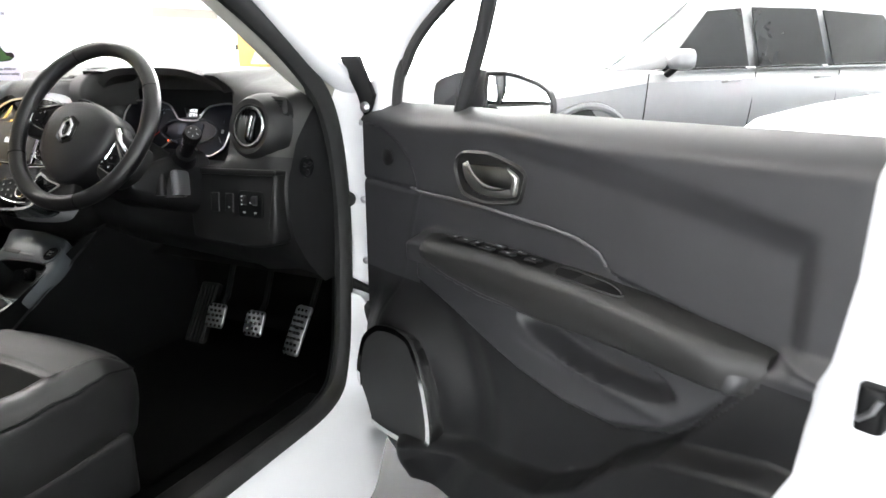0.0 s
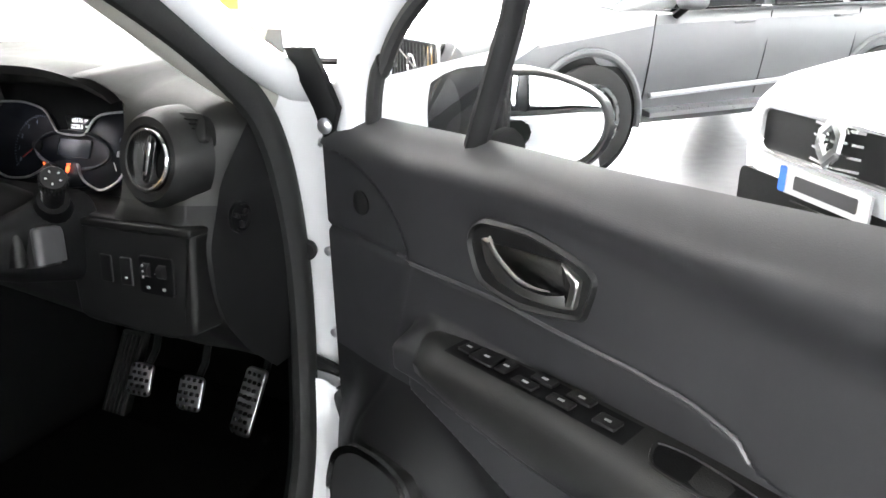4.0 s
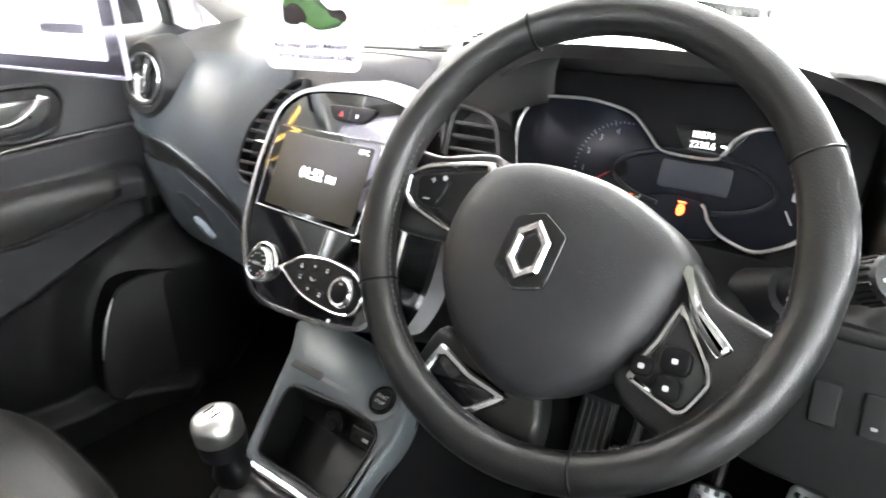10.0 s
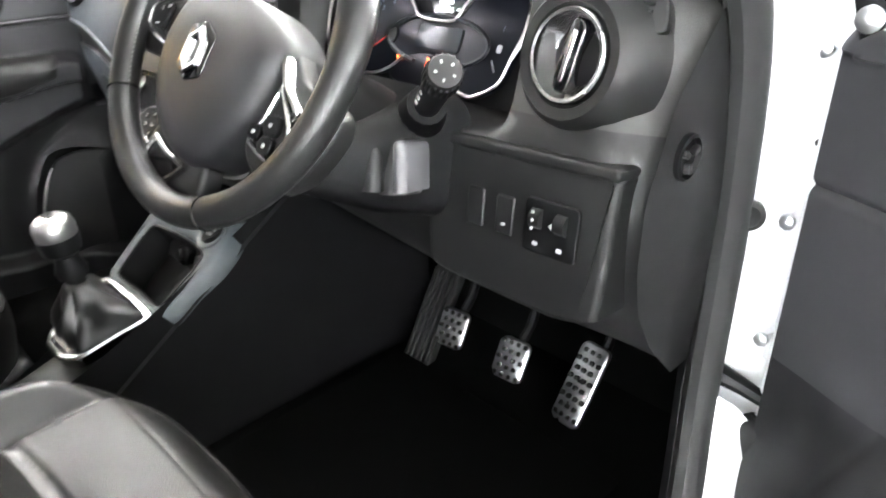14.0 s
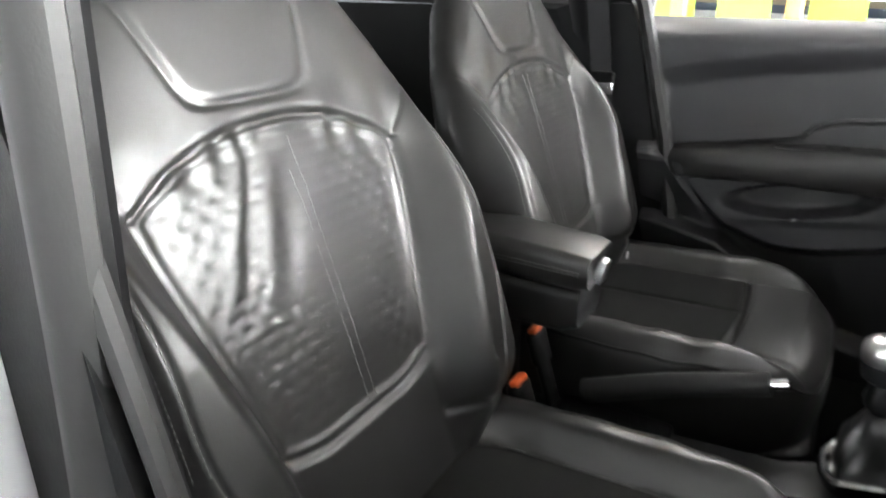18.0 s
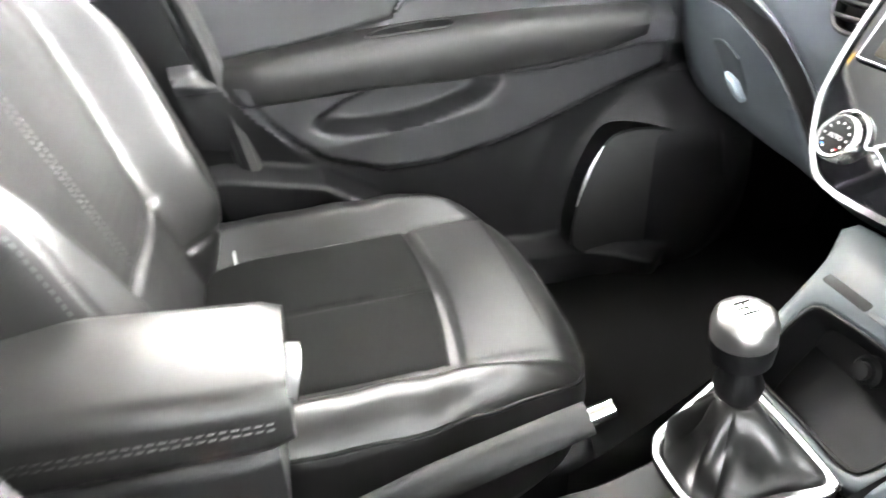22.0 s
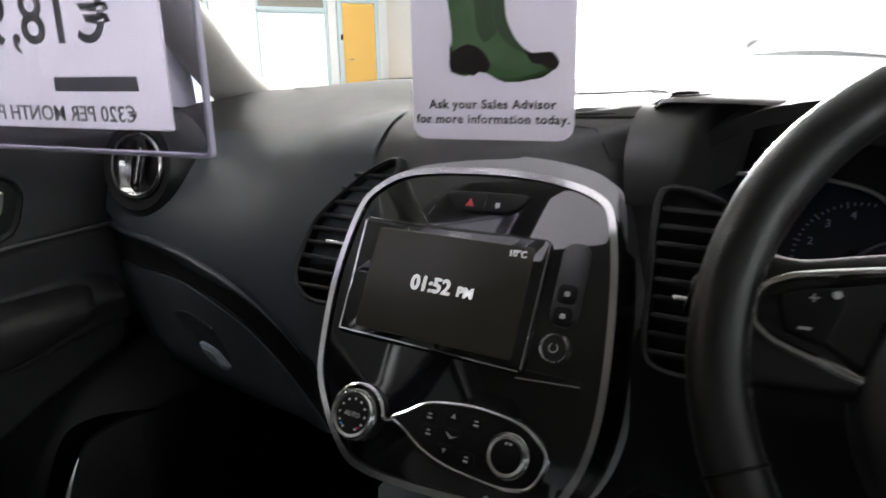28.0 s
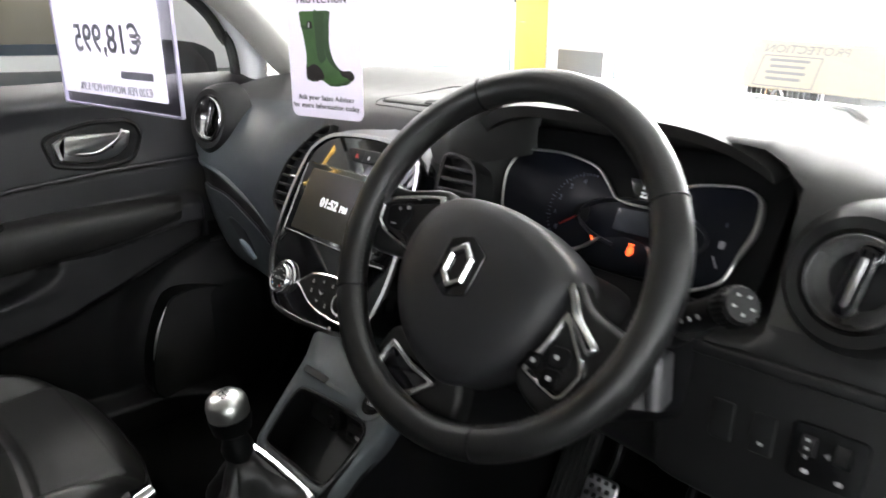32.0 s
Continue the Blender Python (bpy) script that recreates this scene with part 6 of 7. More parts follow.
# ---- front seats ----
def seat(name, label, cx, flip, folds, QUILT=.0011, dy=0.0, dz=0.0, off=0.0, NU=260, NH=200):
    """flip is +1 where the outer side lies at +x."""
    th = thing(name, label, "car seat", "front seats", at=(cx, -0.35, 0.36))
    BASE, UP = Vector((cx, -0.552 + dy, 0.555 + dz)), Vector((0, -0.325, 0.946)).normalized()
    FWD = Vector((0, 0.946, 0.325)).normalized()

    def half(h):
        return table(((0, .20), (.06, .245), (.16, .270), (.30, .282), (.40, .275), (.47, .250), (.53, .215), (.58, .180), (.62, .14)), h)

    def arch(s):
        return .468 - 1.3 * s * s - 14 * s ** 4

    def insert_half(h):
        return .118 + .062 * ease(.10, .44, h)

    def relief(s, h):
        s -= off * (1 - ease(.22, .28, abs(s)))
        a = abs(s)
        hw = insert_half(h)
        d = .060 * ease(hw - .006, hw + .050, a) * (1 - ease(.30, .52, h)) * ease(-.02, .12, h)
        d -= .055 * ease(.225, .285, a) ** 1.5
        # centre insert under an arched seam, rounded at its foot
        foot = h - .150 - .9 * max(0.0, a - .06) ** 1.5
        edge = min(hw - a, arch(s) - h, foot)
        d -= .007 * ease(-.002, .016, edge)
        d -= .0065 * math.exp(-(edge / .005) ** 2)
        if edge > 0:
            row = math.floor(h / .0135)
            pv, pu = h / .0135 - row, (s / .027 + .5 * (row % 2)) % 1.0
            q = math.exp(-((pv - .5) / .26) ** 2) * ease(.10, .30, pu) * (1 - ease(.50, .72, pu))
            d -= QUILT * q * ease(.008, .035, edge)
            d -= .003 * bump(s, -.012 * flip, .004)
            for c, w, amp in folds:
                k = (s * flip - c) + .45 * (h - .30) + .006 * math.sin(15 * h + c * 60)
                d += .45 * amp * bump(k, 0, w) * ease(.27, .38, h) * ease(0, .05, edge)
            if edge < .05:
                d += .0022 * math.sin(190 * s + 4 * math.sin(20 * s)) * (1 - ease(0, .05, edge)) * ease(.3, .42, h)
        # upper pad
        pw = .080 + .28 * (h - .50)
        e2 = max(-.08, pw - abs(s - .012)), max(-.08, h - .490)
        e2 = -math.log(math.exp(-90 * e2[0]) + math.exp(-90 * e2[1])) / 90
        d += .0015 * ease(-.002, .012, e2) - .0026 * math.exp(-(e2 / .0042) ** 2)
        # shoulder seam out to the bolster, and the bolster's own seam
        if a > .175:
            k = h - (arch(.175) + (a - .175) * 1.0)
            d -= .0025 * math.exp(-(k / .004) ** 2)
        if a > .19:
            d -= .0035 * bump(a, .232 - .05 * (1 - ease(.05, .25, h)), .0035) * (1 - ease(.40, .43, h))
        d -= .005 * bump(h, .115 - .25 * a, .006) * (1 if a > hw else 0)
        d += .0012 * math.sin(80 * s + 30 * h) * bump(h, .475, .03)
        return d

    def front_pt(s, h, lift=0.0):
        """A point on the front of the backrest."""
        w = half(h)
        c = min(.999, abs(s) / w) ** (1 / .55)
        dep = (.045 + .012 * (1 - h / .63)) * math.sqrt(max(1e-6, 1 - c * c)) ** .7
        return BASE + UP * h + Vector((s, 0, 0)) + FWD * (dep + relief(s, h) * ease(0, .35, math.sqrt(1 - c * c)) + .012 * math.sin(math.pi * h / .63) + lift)


    def back_pt(u, v):
        h = .63 * v
        w = half(h) * (1 - .6 * ease(.97, 1.0, v))
        ang = 2 * math.pi * u
        ca, sa = math.cos(ang), math.sin(ang)
        s = w * math.copysign(abs(ca) ** .55, ca)
        dep = (.045 + .012 * (1 - v)) * (1 - .5 * ease(.93, 1, v)) * math.copysign(abs(sa) ** .7, sa)
        d = dep + (relief(s, h) * ease(0.0, .35, sa) if sa > 0 else 0)
        return BASE + UP * h + Vector((s, 0, 0)) + FWD * (d + .012 * math.sin(math.pi * v))

    part("backrest", grid(back_pt, NU, NH, wrap_u=True), LEATHER, th, "creased black leather backrest", 75)
    # stitching along bolsters and the centre seam
    st = []
    for s0, h0, h1, k in ((-.226, .22, .42, 0), (.226, .22, .42, 0), (-.238, .22, .42, 0), (.238, .22, .42, 0), (-.018 * flip, .16, .45, 0), (-.006 * flip, .16, .45, 0)):
        n = int((h1 - h0) / .0065)
        for i in range(n):
            h = h0 + (h1 - h0) * i / n
            sx = s0 + off * (1 - ease(.22, .28, abs(s0)))
            st.append(tube([front_pt(sx, h, .0005), front_pt(sx, h + .004, .0005)], .0007, 4))
    tagged(part("stitching", join(*st), STITCH, th, "pale double stitching"), kind="stuff")

    # cushion: a pillow over a rounded plan, with bolsters, let-in middle and piping
    CF, CR, HW = -.068 + dy * 1.4, -.60 + dy, .240
    PLAN = ccw(smooth_outline([(-.205, CR), (.205, CR), (.232, CR + .10), (HW, -.32 + dy), (.226, CF - .115), (.185, CF - .035), (.10, CF - .004), (-.10, CF - .004), (-.185, CF - .035), (-.226, CF - .115), (-HW, -.32 + dy), (-.232, CR + .10)], 12, .45))
    PC = (0.0, -.33 + dy)
    YT = CF - .158  # the seam across the middle

    def inner_half(y):
        return .150 + .010 * ease(YT - .05, CF, y) - .035 * (1 - ease(CR + .03, CR + .16, y))

    def cush_z(x, y, edge):
        """The cushion's top at a place, edge metres inside its outline."""
        a = abs(x)
        z = .592 + .012 * ease(CR, CF, y) + dz * .3
        side = ease(inner_half(y) - .004, inner_half(y) + .040, a)
        z += .030 * side * (1 - .75 * ease(CF - .13, CF - .03, y))
        z += .006 * (1 - (x / .15) ** 2) * (1 - side) * ease(YT - .01, YT + .05, y)
        z -= .016 * ease(CF - .09, CF, y) ** 1.5
        for q in (inner_half(y) - a, ):
            z -= .005 * math.exp(-(q / .0045) ** 2) * (1 - ease(CF - .045, CF - .02, y))
        yt = YT + .012 * (1 - (x / .15) ** 2)
        if a < inner_half(y):
            z -= .0045 * math.exp(-((y - yt) / .0045) ** 2)
            z -= .003 * math.exp(-(x / .004) ** 2) * (1 - ease(yt - .012, yt, y))
        if side > .2:
            z += .0014 * math.sin(150 * y + 9 * math.sin(9 * y) + 25 * a) * side * bump(y, YT - .03, .07)
            z += .0008 * math.sin(70 * y + 40 * a)
        r = .042
        if edge < r:
            z -= r * (1 - math.sqrt(max(0.0, 1 - (1 - edge / r) ** 2)))
        return z

    def cush_at(i, k):
        p = PLAN[i]
        x, y = PC[0] + (p[0] - PC[0]) * k, PC[1] + (p[1] - PC[1]) * k
        return Vector((cx + x, y, cush_z(x, y, (1 - k) * math.hypot(p[0] - PC[0], p[1] - PC[1]))))

    KS = [1, .998, .994, .986, .975, .96, .945, .925, .90] + [.90 - .90 * (i / 46) for i in range(1, 46)] + [.006]
    top = [[cush_at(i, k) for i in range(len(PLAN))] for k in KS]
    skirt = [[Vector((cx + p[0] * k, PC[1] + (p[1] - PC[1]) * k, z)) for p in PLAN] for k, z in ((.90, .43), (.975, .47), (1.0, .515), (1.004, .54))]
    part("cushion", loft(skirt + top), LEATHER, th, "black leather seat cushion", 75)
    part("cushion_piping", tube([cush_at(i, .985) + Vector((0, 0, .001)) for i in range(len(PLAN))], .0026, 6, closed=True), DARK, th)

    def insert_pt(a, b, y0, y1):
        y = y0(a) + (y1(a) - y0(a)) * b
        h = inner_half(y) - .003
        x = -h + 2 * h * a
        q = min(1 - abs(2 * a - 1), 2 * b, 2 - 2 * b)
        return Vector((cx + x, y, cush_z(x, y, 1.0) + .0022 * ease(0, .06, q) - .001))

    seam = lambda a: YT + .012 * (1 - (2 * a - 1) ** 2)
    part("cushion_insert", grid(lambda a, b: insert_pt(a, b, lambda q: CR + .05, lambda q: seam(q) - .004), 60, 50), CLOTH, th, "dark cloth cushion centre", 75)
    part("cushion_nose", grid(lambda a, b: insert_pt(a, b, lambda q: seam(q) + .004, lambda q: CF - .045), 50, 24), PERF, th, "dark leather cushion nose", 75)
    part("seat_base", box(.40, .42, .13, Matrix.Translation((cx, -.33, .345)), .02), DARK, th)
    part("seat_side_cover", box(.03, .40, .11, Matrix.Translation((cx + flip * .225, -.36, .385)), .012), PLASTIC, th)
    # head restraint on two posts
    H = BASE + UP * .716 + FWD * .015

    def head_pt(u, v):
        ang, el = 2 * math.pi * u, math.pi * (v - .5)
        c = math.cos(el) ** .55
        ca, sa = math.cos(ang), math.sin(ang)
        s = .135 * c * math.copysign(abs(ca) ** .7, ca) * (1 - .12 * v)
        d = .055 * c * math.copysign(abs(sa) ** .8, sa)
        hh = .10 * math.copysign(abs(math.sin(el)) ** .8, math.sin(el))
        if sa > 0:
            r = math.hypot(s / .11, hh / .085)
            d -= .005 * math.exp(-((r - 1) / .07) ** 2)
        return H + Vector((s, 0, 0)) + UP * hh + FWD * d

    part("head_restraint", grid(head_pt, 48, 40, wrap_u=True), PERF, th, "black leather head restraint", 80)
    for sx in (-.062, .062):
        post = part("head_post", tube([BASE + UP * .60 + Vector((sx, 0, 0)), BASE + UP * .70 + Vector((sx, 0, 0))], .006, 10), BRIGHT, th, "chrome post")
        part("post_collar", lathe([(.017, 0), (.017, .008), (.012, .012), (.0, .012)], 20, frame_m(BASE + UP * .627 + Vector((sx, 0, 0)), (1, 0, 0), FWD)), DARK, post)
    part("tuck_label", box(.012, .002, .014, Matrix.Translation((cx + flip * .09, -.50, .62)), .0005), ICON, th, "small white sewn label")
    return th


seat("driver_seat", "black leather driver's seat with quilted creased backrest", 0.412, 1, ((.030, .008, .004), (.052, .007, -.006), (.074, .009, .007), (.098, .008, -.006), (.120, .009, .006)), off=.022, NU=420, NH=300)
seat("passenger_seat", "black leather passenger seat with smooth backrest", -0.272, -1, ((.02, .008, .003), (-.05, .008, .003), (.08, .008, -.003)), .0006, -.035, -.015, off=.02)

# ---- pillars, belts, rear doors and bench ----
for s in (-1, 1):
    x0 = side_x(s, .648)
    part("pillar_lower_trim", loft([[(x0 - s * dx, y0 + yy, z) for dx, yy in ((-.03, -.20), (.008, -.19), (.022, -.10), (.016, -.015), (-.03, .0))] for z, y0 in ((.42, -.44), (.60, -.47), (.82, -.515), (1.0, -.56), (1.09, -.585))]), DARK, car, smooth=50)
    part("pillar_upper_trim", loft([[(x0 - s * (dx + k), y0 + yy, z) for dx, yy in ((-.03, -.11), (.004, -.105), (.012, -.05), (.006, -.005), (-.03, .0))] for z, y0, k in ((1.09, -.60, 0), (1.25, -.645, .03), (1.42, -.69, .085))]), DARK, car, smooth=50)
    ex = x0 + .012 * (s if s > 0 else -s)
    part("pillar_edge", tube([(ex, -.435, .42), (ex, -.505, .82), (ex, -.578, 1.09), (x0 - s * .06, -.68, 1.40)], .010 if s > 0 else .016, 8), RUBBER, car)
    # belt with its loop and tongue
    b = thing("seat_belt", "black seat belt hanging from the pillar", "seat belt", "seat belts", at=(x0 - s * .03, -.66, 1.0))
    BX = x0 - s * .032
    part("webbing", loft([[(BX - s * o, y - .023, z), (BX - s * o, y + .023, z), (BX - s * (o + .002), y + .023, z), (BX - s * (o + .002), y - .023, z)] for y, z, o in ((-.69, 1.24, .02), (-.672, 1.12, .006), (-.655, .98, .0), (-.648, .90, -.004), (-.64, .50, -.004))]), mat("belt_webbing", (.012, .012, .013), .75, grain=.6, grain_size=700, vary=.1), b)
    part("guide_loop", box(.018, .065, .045, Matrix.Translation((BX - s * .02, -.69, 1.23)), .006), DARK, b)
    part("tongue", box(.006, .05, .03, Matrix.Translation((BX - s * .006, -.645, .905)), .002), CHROME, b, "chrome tongue")
    part("tongue_grip", box(.012, .054, .022, Matrix.Translation((BX - s * .006, -.645, .93)), .004), DARK, b)
    # rear door trim and glass
    d = thing("rear_door", "dark rear car door with window", "car door", "rear doors", at=(x0, -1.1, .4))
    part("door_trim", grid(lambda u, v: Vector((x0 - s * (.012 * math.sin(math.pi * v) + .03 * bump(v, .48, .10)), -.64 - .75 * u, .42 + .66 * v)), 20, 24), DARK, d, smooth=70)
    part("door_shell", grid(lambda u, v: Vector((x0 + s * (.10 + .02 * math.sin(math.pi * v)), -.60 - .95 * u, .25 + .80 * v)), 8, 8), WHITE, d)
    part("belt_seal", tube([(x0, -.62, 1.085), (x0, -1.4, 1.10)], .014, 6), RUBBER, d)
    g = part("window_pane", grid(lambda u, v: Vector((x0 + s * (.02 - .09 * v), -.66 - .7 * u, 1.085 + .30 * v)), 4, 4), TINT, d)
    g.visible_shadow = False
    part("window_frame", tube([(x0 - s * .06, -.68, 1.40), (x0 - s * .06, -1.25, 1.39), (x0, -1.45, 1.10)], .02, 8), DARK, d)
bench = thing("rear_bench", "dark rear bench seat with head restraints", "car seat", at=(XC, -1.35, .36))
part("cushion", loft([[(XC + x, y, z) for x, z in rrect(1.16, h, .05, 5, 0, zc)] for y, h, zc in ((-1.05, .16, .50), (-1.12, .20, .50), (-1.5, .20, .48))]), LEATHER, bench, smooth=60)
part("backrest", loft([[(XC + x, y0 - .22 * (z - .5) , z) for x, z in rrect(1.16, .62, .08, 5, 0, .80)] for y0 in (-1.42, -1.40, -1.55)]), LEATHER, bench, smooth=60)
for x in (-.38, .0, .38):
    part("head_restraint", loft([[(XC + x + px * k, y, 1.17 + pz * k) for px, pz in rrect(.24, .13, .05, 5)] for y, k in ((-1.54, .8), (-1.55, 1.0), (-1.62, 1.0), (-1.63, .8))]), LEATHER, bench, smooth=60)

# driver's side hinge details on the white post
hinge_bits = thing("door_hinge_set", "white door hinges with black check strap", "door hinge", at=(.77, .42, .6))
for z in (.97, .80, .66):
    part("hinge_leaf", box(.05, .018, .055 if z != .66 else .03, pose(.785, .425, z - .03, 0, 0, -20), .006), WHITE, hinge_bits)
    part("hinge_bolt", lathe([(.008, 0), (.008, .006), (.005, .008), (0, .008)], 8, frame_m((.765, .405, z + .005), (1, 0, 0), (0, 0, 1))), ALU, hinge_bits)
part("check_strap", tube([(.728, .388, .612), (.760, .392, .604), (.815, .405, .582)], lambda t: .013 - .006 * t, 8), DARK, hinge_bits, "black check strap")
part("strap_head", box(.016, .014, .018, pose(.732, .374, .606, 0, 0, -15), .005), ALU, hinge_bits)
part("cable_boot", box(.05, .04, .068, pose(.788, .388, .505, 0, 0, -15), .012), RUBBER, hinge_bits, "black rubber cable boot")
part("grommet", lathe([(.017, -.002), (.017, .003), (.012, .006), (.009, .004), (0, .004)], 24, frame_m((.729, .393, .805), (1, .45, 0), (0, 0, 1))), RUBBER, hinge_bits, "black rubber bump stop")
part("side_plug", lathe([(.014, -.002), (.014, .003), (0, .004)], 20, frame_m((.775, .432, .89), (1, .8, 0), (0, 0, 1))), RUBBER, hinge_bits)
cornerp = thing("pillar_corner_cover", "black corner cover with a bolt on the hinge post", "cover", at=(.745, .42, .95))
COVER = ccw([(.748, 1.111), (.794, 1.112), (.829, 1.034), (.818, 1.003), (.803, .993), (.789, 1.033)])
part("cover", slab(COVER, -.004, .008, .003, Matrix(((1, 0, 0, 0), (0, 0, -1, .360), (0, 1, 0, 0), (0, 0, 0, 1)))), DARK, cornerp)
part("bolt", lathe([(.011, 0), (.011, .003), (.006, .006), (0, .006)], 16, frame_m((.808, .352, 1.010), (1, 0, 0), (0, 0, 1))), ALU, cornerp)

# ---- cards hanging in the cabin ----
GREENB = mat("boot_green", (.018, .06, .010), .45, vary=.35, vary_size=30)
MUD = mat("boot_mud", (.014, .008, .008), .8, vary=.4, vary_size=90)
BLACKP = mat("black_print", (.02, .02, .022), .6, vary=.05)
REDP = mat("red_print", (.5, .02, .02), .5)
tagm = frame_m((.048, .088, 1.0655), (.104, .026, 0), (0, 0, 1))
tag = thing("hanging_tag", "white card tag with green boots hanging from the mirror", "tag", m=tagm)
part("card", slab(rrect(.113, .300, .010, 4, 0, .150), -.0006, .0006, .0003), paper_mat("tag_card", (.80, .77, .84), .3), tag, local=True)


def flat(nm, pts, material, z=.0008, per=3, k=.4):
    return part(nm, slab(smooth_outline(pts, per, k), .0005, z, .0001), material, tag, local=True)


LEAF = mat("boot_green_light", (.040, .115, .022), .4, vary=.45, vary_size=45)
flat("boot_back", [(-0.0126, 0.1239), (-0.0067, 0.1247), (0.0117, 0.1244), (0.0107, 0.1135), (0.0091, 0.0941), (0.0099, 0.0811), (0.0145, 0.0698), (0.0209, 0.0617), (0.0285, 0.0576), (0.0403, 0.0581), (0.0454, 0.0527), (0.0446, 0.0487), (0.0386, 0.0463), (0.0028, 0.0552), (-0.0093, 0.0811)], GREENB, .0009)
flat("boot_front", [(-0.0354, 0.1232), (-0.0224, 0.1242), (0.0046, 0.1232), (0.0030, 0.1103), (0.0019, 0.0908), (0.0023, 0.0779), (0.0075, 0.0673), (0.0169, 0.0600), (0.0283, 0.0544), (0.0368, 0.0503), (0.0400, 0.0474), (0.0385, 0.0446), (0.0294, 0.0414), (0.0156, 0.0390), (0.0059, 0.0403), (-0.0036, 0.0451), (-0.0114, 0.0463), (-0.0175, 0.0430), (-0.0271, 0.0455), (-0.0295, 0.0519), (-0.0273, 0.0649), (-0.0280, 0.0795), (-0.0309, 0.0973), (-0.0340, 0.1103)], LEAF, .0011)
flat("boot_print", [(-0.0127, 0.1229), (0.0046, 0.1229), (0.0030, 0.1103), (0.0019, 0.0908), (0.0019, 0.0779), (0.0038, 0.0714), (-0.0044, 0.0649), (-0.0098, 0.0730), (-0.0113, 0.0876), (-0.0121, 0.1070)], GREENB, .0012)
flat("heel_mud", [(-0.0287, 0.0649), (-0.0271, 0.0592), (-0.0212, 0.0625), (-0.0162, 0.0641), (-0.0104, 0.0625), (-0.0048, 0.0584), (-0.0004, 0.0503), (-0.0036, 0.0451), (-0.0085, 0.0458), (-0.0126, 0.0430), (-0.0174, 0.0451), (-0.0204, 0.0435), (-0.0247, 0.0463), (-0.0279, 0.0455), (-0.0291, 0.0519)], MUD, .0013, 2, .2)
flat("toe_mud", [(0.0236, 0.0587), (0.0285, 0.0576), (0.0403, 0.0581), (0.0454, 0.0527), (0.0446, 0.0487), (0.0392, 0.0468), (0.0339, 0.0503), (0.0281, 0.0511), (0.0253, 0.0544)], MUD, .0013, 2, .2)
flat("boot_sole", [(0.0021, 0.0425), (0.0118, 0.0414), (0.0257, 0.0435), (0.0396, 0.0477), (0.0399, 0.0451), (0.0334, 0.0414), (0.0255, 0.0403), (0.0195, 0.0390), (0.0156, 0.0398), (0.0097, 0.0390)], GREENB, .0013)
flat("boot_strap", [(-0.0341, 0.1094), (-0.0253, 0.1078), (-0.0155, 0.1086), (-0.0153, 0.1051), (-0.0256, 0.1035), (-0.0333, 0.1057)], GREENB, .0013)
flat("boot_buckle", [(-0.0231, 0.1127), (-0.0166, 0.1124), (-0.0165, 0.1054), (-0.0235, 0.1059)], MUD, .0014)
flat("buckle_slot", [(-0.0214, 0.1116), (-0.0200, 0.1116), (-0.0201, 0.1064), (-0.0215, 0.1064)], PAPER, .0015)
words("tag_heading", "INTERIOR", .0115, Matrix.Translation((0, .150, .0012)), BLACKP, tag, local=True, bold=.0003, spacing=1.1)
words("tag_heading", "PROTECTION", .0115, Matrix.Translation((0, .137, .0012)), BLACKP, tag, local=True, bold=.0003, spacing=1.1)
words("tag_print", "Ask your Sales Advisor", .0083, Matrix.Translation((0, .024, .0012)), BLACKP, tag, local=True, bold=.0002, spacing=1.12)
words("tag_print", "for more information today.", .0083, Matrix.Translation((0, .014, .0012)), BLACKP, tag, local=True, bold=.0002, spacing=1.12)
part("tag_flourish", tube(curve([(-.045, .178, .001), (-.03, .195, .001), (-.025, .180, .001), (-.01, .198, .001), (.0, .180, .001), (.02, .196, .001), (.042, .186, .001)], 6), .0011, 5), REDP, tag, "red flourish", local=True)
part("cord", tube([(0, .295, 0), (.004, .33, -.005), (0, .36, -.01)], .0012, 5), BLACKP, tag, local=True)

mirrorv = thing("rear_view_mirror", "black rear-view mirror on the windscreen", "mirror", at=(.05, .06, 1.42))
part("housing", slab(rrect(.24, .065, .028, 6), -.03, .0, .008, frame_m((.05, .035, 1.40), (1, .1, 0), (0, .15, 1))), DARK, mirrorv)
part("mirror_glass", slab(rrect(.225, .052, .022, 6), -.002, .0012, .0005, frame_m((.05, .035, 1.40), (1, .1, 0), (0, .15, 1))), MIRROR, mirrorv)
part("stem", tube([(.05, .06, 1.41), (.05, .11, 1.45)], .010, 8), DARK, mirrorv)

signm = frame_m((-.10, -.028, 1.060), (.30, .049, 0), (0, 0, 1)) @ Matrix.Translation((-.30, 0, 0))
sign = thing("price_sign", "clear plastic holder with a white price sheet hanging from the roof", "price sign", m=signm)
part("holder", slab(rrect(.302, .225, .004, 3, .150, .112), -.0022, .0022, .0008), glass_mat("clear_holder", (.90, .88, .97)), sign, "clear plastic sleeve", local=True).visible_shadow = False
part("holder_edge", ring_band(rrect(.302, .225, .004, 3, .150, .112), rrect(.296, .219, .004, 3, .150, .112), -.0025, .0025, .0008), mat("holder_edge", (.55, .52, .66), .2, vary=.03), sign, local=True)
part("sheet", slab(rrect(.27, .20, .002, 2, .135, .117), -.0008, .0008, .0002), paper_mat("sign_paper", (.84, .83, .85), .7), sign, "white printed sheet", local=True)
# print paled to stand for the glare through the backlit sheet
GREYP = mat("glare_paled_print", (.34, .34, .35), .6, vary=.05)
words("price_print", "€18,995", .052, Matrix.Translation((.14, .092, .0012)), GREYP, sign, mirror=False, local=True, bold=.0006).scale = (-1, 1, 1)
